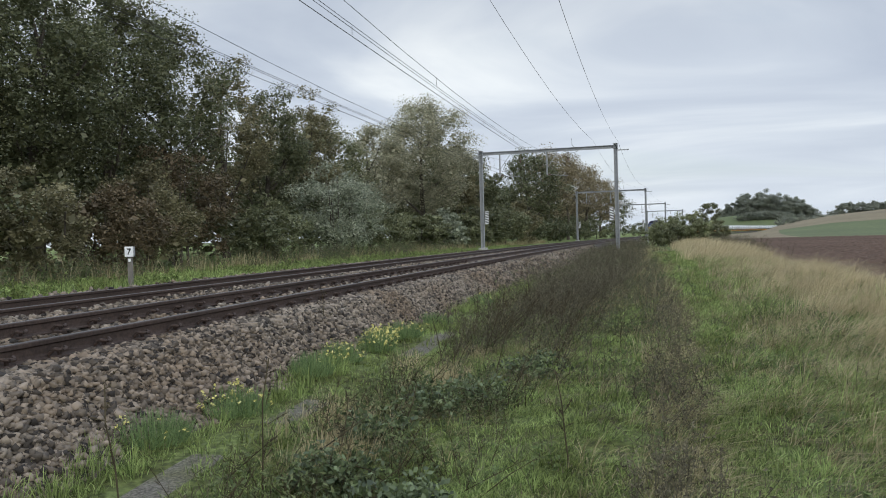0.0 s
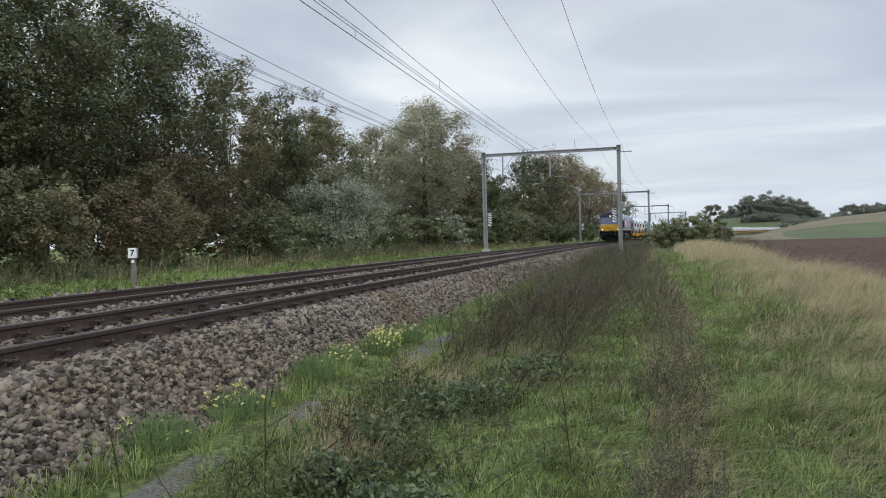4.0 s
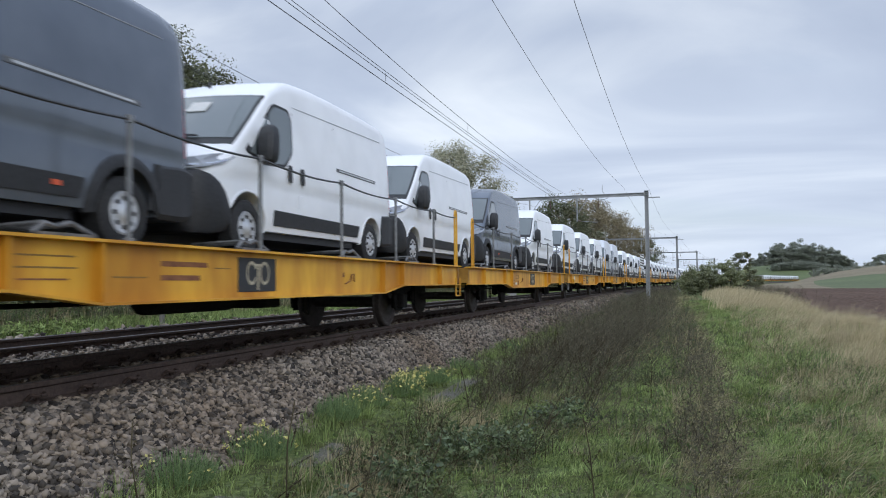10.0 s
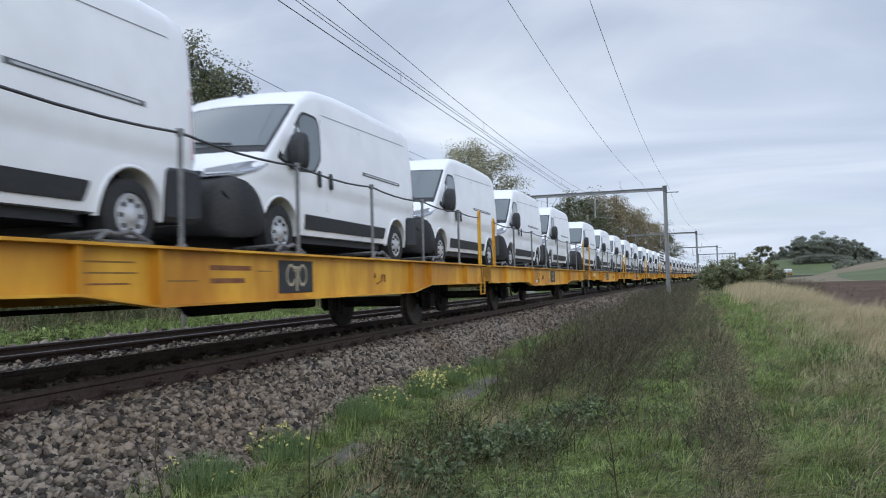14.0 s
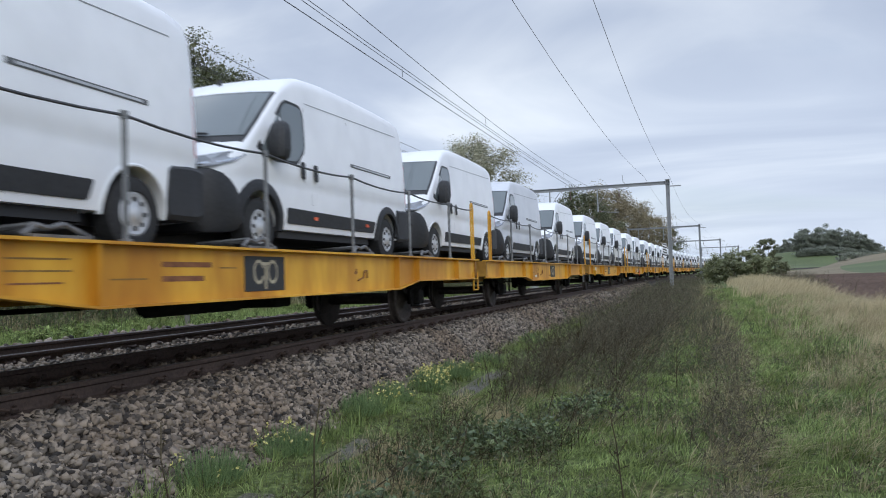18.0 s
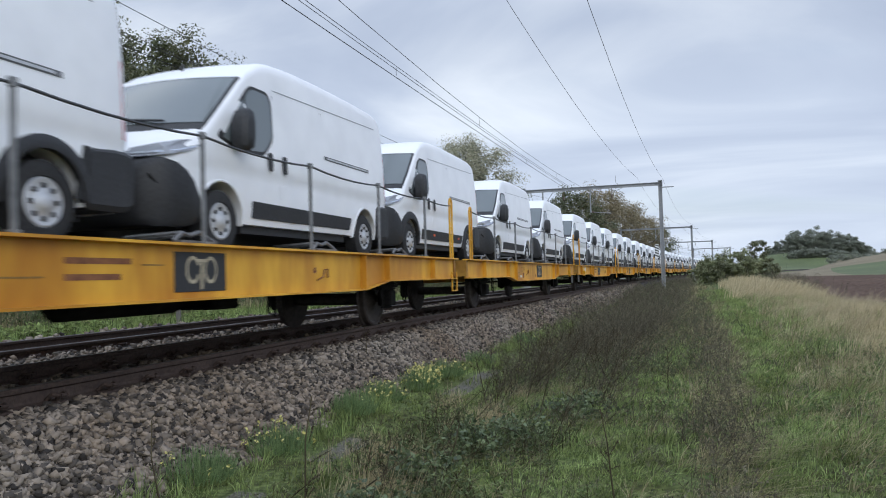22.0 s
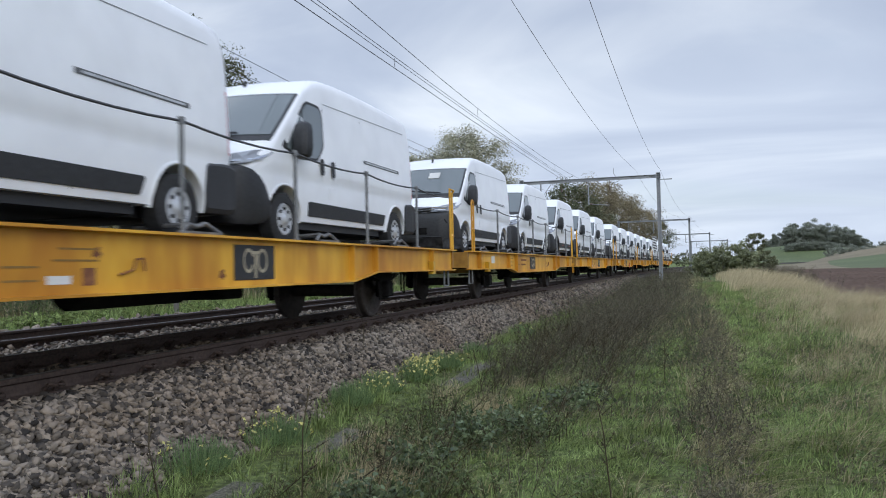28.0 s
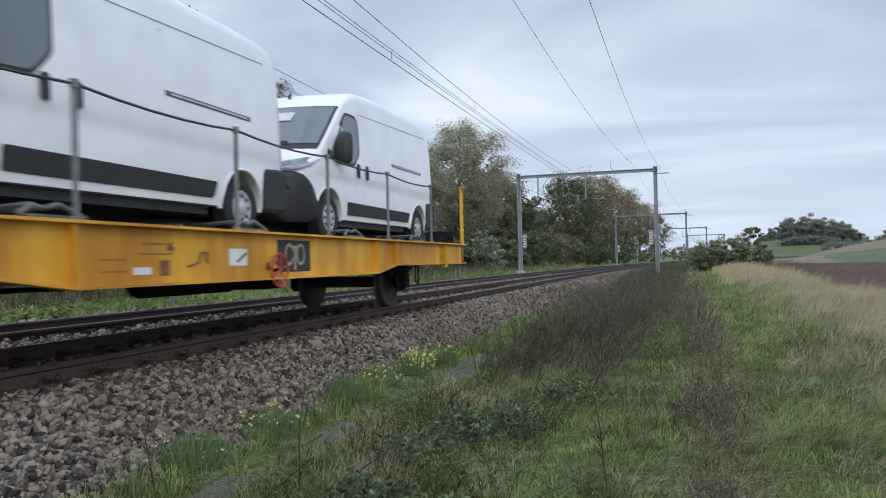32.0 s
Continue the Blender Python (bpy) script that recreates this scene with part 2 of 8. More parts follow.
M["galv"] = surface("galvanised steel", (0.30, 0.31, 0.32), (0.42, 0.43, 0.44), 14, 0.55, 0.35, 0.15, stain=0.2)
M["wire"] = surface("dark copper wire", (0.045, 0.045, 0.05), (0.08, 0.08, 0.085), 10, 0.6, 0.3, 0)
M["insul"] = surface("brown glazed insulator", (0.10, 0.06, 0.045), (0.16, 0.10, 0.08), 10, 0.3, 0, 0)
M["white"] = surface("white paint", (0.76, 0.77, 0.78), (0.82, 0.83, 0.84), 4, 0.45, 0, 0.03, stain=0.08)
M["black"] = surface("black paint", (0.018, 0.018, 0.019), (0.032, 0.032, 0.033), 8, 0.55, 0, 0.1, stain=0.2)
M["concrete"] = surface("pale concrete", (0.38, 0.37, 0.35), (0.52, 0.51, 0.48), 12, 0.9, 0, 0.3)
M["postwood"] = surface("grey post", (0.17, 0.155, 0.14), (0.27, 0.25, 0.22), 18, 0.85, 0, 0.4, stretch=(1, 1, 0.2))

# ---- building helpers ----


def thing(name, label, category, group="", kind="", m=None):
    ob = tagged(new(name), label, category, group, kind)
    ob.empty_display_size = 0.2
    if m is not None:
        ob.matrix_basis = m
    return ob


def as_mesh(name, verts, faces, mats, parent=None, smooth=False, label=""):
    me = bpy.data.meshes.new(name)
    me.from_pydata([tuple(v) for v in verts], [], [tuple(f) for f in faces])
    for m in mats if isinstance(mats, (list, tuple)) else [mats]:
        me.materials.append(m)
    if smooth:
        me.shade_smooth()
    ob = new(name, me)
    ob.parent = parent
    if label:
        ob["label"] = label
    return ob


def part(name, bm, mat, parent, label="", smooth=False, at=None):
    me = bpy.data.meshes.new(name)
    bm.normal_update()
    bm.to_mesh(me)
    bm.free()
    me.materials.append(mat)
    if smooth:
        me.shade_smooth()
        me.set_sharp_from_angle(angle=radians(38))
    ob = new(name, me)
    ob.parent = parent
    if at is not None:
        ob.matrix_basis = at
    if label:
        ob["label"] = label
    return ob


def again(ob, at):
    """The same part once more, on the same mesh."""
    o = ob.copy()
    scene.collection.objects.link(o)
    o.matrix_basis = at
    return o


def big(name, verts, quads, mats, tris=None, smooth=False, mat_ids=None):
    """A large mesh from arrays."""
    me = bpy.data.meshes.new(name)
    verts = np.asarray(verts, np.float32)
    loops = [np.asarray(quads, np.int32).ravel()] if quads is not None and len(quads) else []
    starts, totals, n = [], [], 0
    for f, k in ((quads, 4), (tris, 3)):
        if f is not None and len(f):
            c = len(f)
            starts.append(n + k * np.arange(c))
            totals.append(np.full(c, k))
            n += k * c
    if tris is not None and len(tris):
        loops.append(np.asarray(tris, np.int32).ravel())
    loops, starts, totals = np.concatenate(loops), np.concatenate(starts), np.concatenate(totals)
    me.vertices.add(len(verts))
    me.vertices.foreach_set("co", verts.ravel())
    me.loops.add(len(loops))
    me.loops.foreach_set("vertex_index", loops.astype(np.int32))
    me.polygons.add(len(starts))
    me.polygons.foreach_set("loop_start", starts.astype(np.int32))
    me.polygons.foreach_set("loop_total", totals.astype(np.int32))
    for m in mats if isinstance(mats, (list, tuple)) else [mats]:
        me.materials.append(m)
    if mat_ids is not None:
        me.polygons.foreach_set("material_index", np.asarray(mat_ids, np.int32))
    me.update(calc_edges=True)
    me.validate()
    if smooth:
        me.shade_smooth()
    return new(name, me)


def box(bm, x0, x1, y0, y1, z0, z1, bevel=0.0):
    vs = [bm.verts.new((x, y, z)) for z in (z0, z1) for x, y in ((x0, y0), (x1, y0), (x1, y1), (x0, y1))]
    fs = [bm.faces.new([vs[i] for i in f]) for f in ((3, 2, 1, 0), (4, 5, 6, 7), (0, 1, 5, 4), (1, 2, 6, 5), (2, 3, 7, 6), (3, 0, 4, 7))]
    if bevel:
        bmesh.ops.bevel(bm, geom=list({e for f in fs for e in f.edges}), offset=bevel, segments=1, affect="EDGES")
    return bm


def boxed(*a, bevel=0.0):
    return box(bmesh.new(), *a, bevel=bevel)


def rod(bm, p0, p1, r0, r1=None, seg=8):
    p0, p1 = Vector(p0), Vector(p1)
    r1 = r0 if r1 is None else r1
    q = (p1 - p0).to_track_quat("Z", "Y")
    rings = []
    for p, r in ((p0, r0), (p1, r1)):
        rings.append([bm.verts.new(p + q @ Vector((r * math.cos(2 * math.pi * i / seg), r * math.sin(2 * math.pi * i / seg), 0))) for i in range(seg)])
    for i in range(seg):
        bm.faces.new((rings[0][i], rings[0][(i + 1) % seg], rings[1][(i + 1) % seg], rings[1][i]))
    bm.faces.new(rings[0][::-1])
    bm.faces.new(rings[1])
    return bm


def rods(points, r, seg=6):
    """A bent round bar through the points."""
    bm = bmesh.new()
    pts = [Vector(p) for p in points]
    rings = []
    for i, p in enumerate(pts):
        d = (pts[min(i + 1, len(pts) - 1)] - pts[max(i - 1, 0)]).normalized()
        u = d.orthogonal().normalized() if not rings else (u - d * u.dot(d)).normalized()
        v = d.cross(u)
        rings.append([bm.verts.new(p + r * (u * math.cos(2 * math.pi * k / seg) + v * math.sin(2 * math.pi * k / seg))) for k in range(seg)])
    for a, b in zip(rings, rings[1:]):
        for k in range(seg):
            bm.faces.new((a[k], a[(k + 1) % seg], b[(k + 1) % seg], b[k]))
    bm.faces.new(rings[0][::-1])
    bm.faces.new(rings[-1])
    return bm


def lathe(bm, profile, axis="x", seg=20, centre=(0, 0, 0)):
    """profile: (along, radius) pairs turned round an axis."""
    rings = []
    for a, r in profile:
        ring = []
        for i in range(seg):
            c, s = r * math.cos(2 * math.pi * i / seg), r * math.sin(2 * math.pi * i / seg)
            v = (a, c, s) if axis == "x" else ((c, a, s) if axis == "y" else (c, s, a))
            ring.append(bm.verts.new(Vector(v) + Vector(centre)))
        rings.append(ring)
    for r0, r1 in zip(rings, rings[1:]):
        for i in range(seg):
            bm.faces.new((r0[i], r0[(i + 1) % seg], r1[(i + 1) % seg], r1[i]))
    bm.faces.new(rings[0][::-1])
    bm.faces.new(rings[-1])
    bmesh.ops.recalc_face_normals(bm, faces=bm.faces)
    return bm


def prism(bm, outline, x0, x1):
    """outline: (y, z) points, drawn out along x."""
    a = [bm.verts.new((x0, y, z)) for y, z in outline]
    b = [bm.verts.new((x1, y, z)) for y, z in outline]
    n = len(a)
    bm.faces.new(a)
    bm.faces.new(b[::-1])
    for i in range(n):
        bm.faces.new((a[i], b[i], b[(i + 1) % n], a[(i + 1) % n]))
    bmesh.ops.recalc_face_normals(bm, faces=bm.faces)
    return bm


def sweep(name, section, s_list, lat, z, mat, parent=None, smooth=False, label="", closed=True):
    """A section of (lat, z) points drawn along the line."""
    s = np.asarray(s_list, float)
    k = len(section)
    verts = np.zeros((len(s), k, 3))
    for i, (a, b) in enumerate(section):
        verts[:, i, 0], verts[:, i, 1] = spots(s, np.full_like(s, lat + a))
        verts[:, i, 2] = z + b
    n = len(s)
    faces = []
    for j in range(n - 1):
        for i in range(k if closed else k - 1):
            faces.append((j * k + i, j * k + (i + 1) % k, (j + 1) * k + (i + 1) % k, (j + 1) * k + i))
    if closed:
        faces += [tuple(range(k))[::-1], tuple((n - 1) * k + i for i in range(k))]
    ob = as_mesh(name, verts.reshape(-1, 3), faces, mat, parent, smooth, label)
    return ob


# ---- ground ----


def smooth01(a):
    a = np.clip(a, 0, 1)
    return a * a * (3 - 2 * a)


def ground_z(s, lat):
    """The lie of the land beside the line."""
    s, lat = np.asarray(s, float), np.asarray(lat, float)
    z = np.interp(lat, [-200, -30, -14.2, -12.9, -12.0, -5.0, -3.9, -3.0, -1.6, 0.6, 2.2, 5.0, 8.0, 60], [1.0, 0.0, -0.35, -0.36, -0.62, -0.62, -0.80, -0.84, -0.80, -0.82, -0.78, -0.66, -0.92, -1.0])
    z = z + 0.05 * np.sin(s * 1.3 + lat * 0.8) * np.sin(lat * 1.7 - s * 0.6) * smooth01((np.abs(lat + 8.5) - 4.2) / 0.8)
    wide = lat + 0.5 * BEND * np.clip(s * STEP - 252, 0, 388) ** 2
    hill = smooth01((s - 175) / 300) * smooth01((wide - 6) / 45) * (4.0 + 0.085 * np.clip(wide, 0, 160)) * smooth01((lat - 1) / 20)
    hill = hill + smooth01((s - 480) / 500) * 4.0 * smooth01((np.abs(lat + 8) - 6) / 40)
    knoll = 13.0 * smooth01((s - 690) / 90) * smooth01((-lat - 12) / 15) * smooth01((lat + 115) / 25)
    return z + hill + knoll


def build_ground():
    s = np.concatenate([[-900, -500, -250, -120, -60, -30, -15, -8], np.arange(-4, 30, 0.5), np.arange(30, 80, 1.5), np.arange(80, 200, 6), np.arange(200, 640, 20), [650, 680, 710, 740, 770, 800, 850, 950, 1100, 1500, 2100, 3000]])
    lat = np.concatenate([[-1400, -800, -400, -200, -130, -112, -95, -75, -60, -40, -30, -24, -20, -17, -15, -14.2, -13.5, -12.9, -12.4, -12, -10, -8, -6, -5.2, -4.6], np.arange(-4.2, 6.6, 0.3), [7, 7.6, 8.4, 9.5, 11, 13, 16, 20, 26, 34, 45, 60, 80, 105, 140, 190, 260, 360, 520, 760, 1100, 1400]])
    S, L = np.meshgrid(s, lat, indexing="ij")
    X, Y = spots(S, L)
    Z = ground_z(S, L)
    ns, nl = S.shape
    i = (np.arange(ns - 1)[:, None] * nl + np.arange(nl - 1)[None, :]).ravel()
    quads = np.stack([i, i + 1, i + nl + 1, i + nl], 1)
    ms, ml = ((S[:-1, :-1] + S[1:, 1:]) / 2).ravel(), ((L[:-1, :-1] + L[1:, 1:]) / 2).ravel()
    ids = np.zeros(len(quads), int)
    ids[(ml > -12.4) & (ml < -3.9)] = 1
    ids[(ml > -3.9) & (ml < -2.85)] = 6
    bare = ((ms > 3.7) & (ms < 5.0)) | ((ms > 5.9) & (ms < 7.0)) | ((ms > 10.0) & (ms < 12.3))
    ids[(ml > -3.45) & (ml < -2.9) & bare] = 2
    ids[(ml > 6.5)] = 3
    edge = 166 + 0.12 * ml
    ids[(ml > 6.5) & (ms > edge)] = 5
    ids[(ml > 24) & (ms > edge) & (ms < 330)] = 4
    ids[(ml > 6.5) & (ms > 520)] = 4
    ids[(ml < -13) & (ms > 560)] = 4
    ids[(ml > -2.85) & (ml < 6.5)] = 6
    ob = big("ground", np.stack([X, Y, Z], -1).reshape(-1, 3), quads, [M["verge"], M["bed"], M["gravel"], M["soil"], M["crop"], M["stubble"], M["turf"]], smooth=True, mat_ids=ids)
    tagged(ob, "rough grassy verge, gravel path and ploughed brown field", "ground", kind="structure")


build_ground()


def furrows():
    """Ridges of the ploughed field, which run along the line."""
    rng = np.random.default_rng(5)
    s = np.concatenate([np.arange(14, 90, 1.5), np.arange(90, 168, 5)])
    V, Q = [], []
    for lat in np.arange(7.2, 40, 0.55):
        row = []
        for a, h in ((-0.26, -0.02), (-0.07, 0.07), (0.08, 0.065), (0.26, -0.02)):
            l = lat + a + rng.normal(0, 0.03, len(s))
            x, y = spots(s, l)
            row.append(np.stack([x, y, ground_z(s, l) + h + (rng.normal(0, 0.022, len(s)) if h > 0 else 0)], -1))
        V.append(np.stack(row, 1).reshape(-1, 3))
    n = len(s)
    off = 0
    for v in V:
        i = (np.arange(n - 1)[:, None] * 4 + np.arange(3)[None, :]).ravel() + off
        Q.append(np.stack([i, i + 1, i + 5, i + 4], 1))
        off += len(v)
    ob = big("furrows", np.concatenate(V), np.concatenate(Q), M["soil"], smooth=True)
    tagged(ob, "ridges of bare brown ploughed soil", "soil", kind="stuff")


furrows()

# ---- ballast and track ----
LONG = np.concatenate([np.arange(-40, 60, 2.0), np.arange(60, 260, 5.0), [300, 400, 600, 900]])
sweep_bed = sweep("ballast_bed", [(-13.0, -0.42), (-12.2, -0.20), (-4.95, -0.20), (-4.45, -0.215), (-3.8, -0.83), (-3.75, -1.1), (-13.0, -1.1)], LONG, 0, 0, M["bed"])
tagged(sweep_bed, "packed bed of brown grey track ballast", "ballast", kind="structure")


def stones(name, n, s_of, lat_lo, lat_hi, size, seed, label):
    rng = np.random.default_rng(seed)
    # crooked six-sided lumps, broken differently each
    base = np.array([(a, b, c) for a in (-0.75, 0.75) for b in (-0.75, 0.75) for c in (-0.75, 0.75)])
    tri = np.array([(0, 1, 3), (0, 3, 2), (4, 6, 7), (4, 7, 5), (0, 4, 5), (0, 5, 1), (2, 3, 7), (2, 7, 6), (0, 2, 6), (0, 6, 4), (1, 5, 7), (1, 7, 3)])
    shapes = np.stack([base * rng.uniform(0.45, 1.2, base.shape) * np.array([[1.35, 1.0, 0.7]]) * rng.uniform(0.75, 1.2, (1, 3)) for _ in range(48)])
    s = s_of(rng.random(n))
    lat = rng.uniform(lat_lo, lat_hi, n)
    x, y = spots(s, lat)
    prof = np.interp(lat, [-13.0, -12.2, -4.95, -4.45, -3.8, -3.5], [-0.42, -0.20, -0.20, -0.215, -0.83, -0.86])
    r = size * rng.uniform(0.6, 1.35, n)
    z = prof + r * rng.uniform(-0.6, 0.7, n)
    q = rng.normal(size=(n, 4))
    q /= np.linalg.norm(q, axis=1, keepdims=True)
    w, a, b, c = q.T
    Rm = np.stack([1 - 2 * (b * b + c * c), 2 * (a * b - c * w), 2 * (a * c + b * w), 2 * (a * b + c * w), 1 - 2 * (a * a + c * c), 2 * (b * c - a * w), 2 * (a * c - b * w), 2 * (b * c + a * w), 1 - 2 * (a * a + b * b)], -1).reshape(n, 3, 3)
    v = shapes[rng.integers(0, 48, n)] * r[:, None, None]
    v = np.einsum("nij,nkj->nki", Rm, v)
    v[..., 2] *= 0.8
    v += np.stack([x, y, z], -1)[:, None, :]
    f = (tri[None] + (np.arange(n) * len(base))[:, None, None]).reshape(-1, 3)
    ob = big(name, v.reshape(-1, 3), None, M["stone"], tris=f)
    tagged(ob, label, "ballast", kind="stuff")


stones("ballast_stones", 42000, lambda u: 1.5 + 19 * u ** 1.25, -4.98, -3.7, 0.036, 1, "loose brown grey crushed ballast stones on the shoulder")
stones("ballast_stones", 15000, lambda u: 20 + 45 * u ** 1.3, -5.0, -3.65, 0.046, 2, "loose brown grey crushed ballast stones farther along")
stones("ballast_stones", 8000, lambda u: 3 + 50 * u ** 1.5, -8.8, -6.75, 0.045, 3, "crushed ballast stones between the two tracks")
stones("ballast_stones", 6500, lambda u: 3 + 40 * u ** 1.4, -6.48, -5.16, 0.042, 4, "crushed ballast stones between the rails")
stones("ballast_stones", 2500, lambda u: 6 + 50 * u ** 1.4, -12.6, -10.5, 0.05, 6, "crushed ballast stones beside the far track")


stones("ballast_stones", 7000, lambda u: -7 + 8.5 * u, -4.98, -3.7, 0.045, 7, "loose ballast stones on the shoulder behind")
stones("ballast_stones", 2500, lambda u: -7 + 9 * u, -8.8, -6.75, 0.05, 8, "ballast stones between the tracks behind")


def rail_section():
    half = [(0.075, -0.172), (0.075, -0.160), (0.018, -0.142), (0.009, -0.12), (0.009, -0.055), (0.034, -0.040), (0.036, -0.008), (0.028, 0.0)]
    return half + [(-a, b) for a, b in half[::-1]]


def build_track(centre, drop, label, near):
    track = thing("railway_track", label, "track", "the two tracks", "structure")
    for side in (1, -1):
        sweep("rail", rail_section(), LONG, centre + side * RAIL, drop, M["steel_brown"], track, label="rust brown steel rail")
        sweep("rail_head", [(-0.027, 0.0), (0.027, 0.0), (0.022, 0.004), (-0.022, 0.004)], LONG, centre + side * RAIL, drop, M["rail_top"], track, label="worn shiny running surface")
    first = None
    for i in range(-14, 80 if near else 34):
        s = 2.15 + 0.567 * i
        x, y = spot(s, centre)
        m = on_line(s, centre, drop)
        if first is None:
            bm = boxed(-1.22, 1.22, -0.13, 0.13, -0.36, -0.196, bevel=0.015)
            first = part("sleeper", bm, M["sleeper"], track, at=m)
        else:
            again(first, m)
    clip = None
    for i in range(46 if near else 26):
        s = 2.15 + 0.567 * i
        for side in (1, -1):
            for face in (1, -1):
                if not near and (face < 0 or side < 0):
                    continue
                lat = centre + side * RAIL + face * 0.082
                m = on_line(s, lat, drop, 0 if face > 0 else 180)
                if clip is None:
                    bm = bmesh.new()
                    box(bm, -0.03, 0.085, -0.095, 0.095, -0.2, -0.145, bevel=0.01)
                    pts = [(-0.035, -0.075, -0.135), (0.02, -0.065, -0.088), (0.075, -0.03, -0.10), (0.075, 0.03, -0.10), (0.02, 0.065, -0.088), (-0.035, 0.04, -0.135)]
                    for a, b in zip(pts, pts[1:]):
                        rod(bm, a, b, 0.018, seg=6)
                    rod(bm, (0.02, 0, -0.155), (0.02, 0, -0.10), 0.02, seg=6)
                    clip = part("rail_clip", bm, M["clip"], track, at=m)
                else:
                    again(clip, m)
    return track


build_track(NEAR, 0.0, "rust brown railway track on ballast", True)
build_track(FAR, FARDROP, "second rust brown railway track behind it", False)

# ---- overhead line ----
SPAN, GANTRY0, TOP = 60.6, 58.7, 7.66


def ibeam(bm, p0, p1, w, h, axis):
    """A rolled section between two points; axis is the side that its flanges face."""
    p0, p1, a = Vector(p0), Vector(p1), Vector(axis).normalized()
    d = (p1 - p0).normalized()
    b = d.cross(a)
    for da, db, ta, tb in ((h / 2, 0, 0.012, w / 2), (-h / 2, 0, 0.012, w / 2), (0, 0, h / 2, 0.008)):
        vs = []
        for p in (p0, p1):
            for sa, sb in ((1, 1), (1, -1), (-1, -1), (-1, 1)):
                vs.append(bm.verts.new(p + a * (da + sa * ta) + b * (db + sb * tb)))
        for f in ((3, 2, 1, 0), (4, 5, 6, 7), (0, 1, 5, 4), (1, 2, 6, 5), (2, 3, 7, 6), (3, 0, 4, 7)):
            bm.faces.new([vs[i] for i in f])
    bmesh.ops.recalc_face_normals(bm, faces=bm.faces)
    return bm


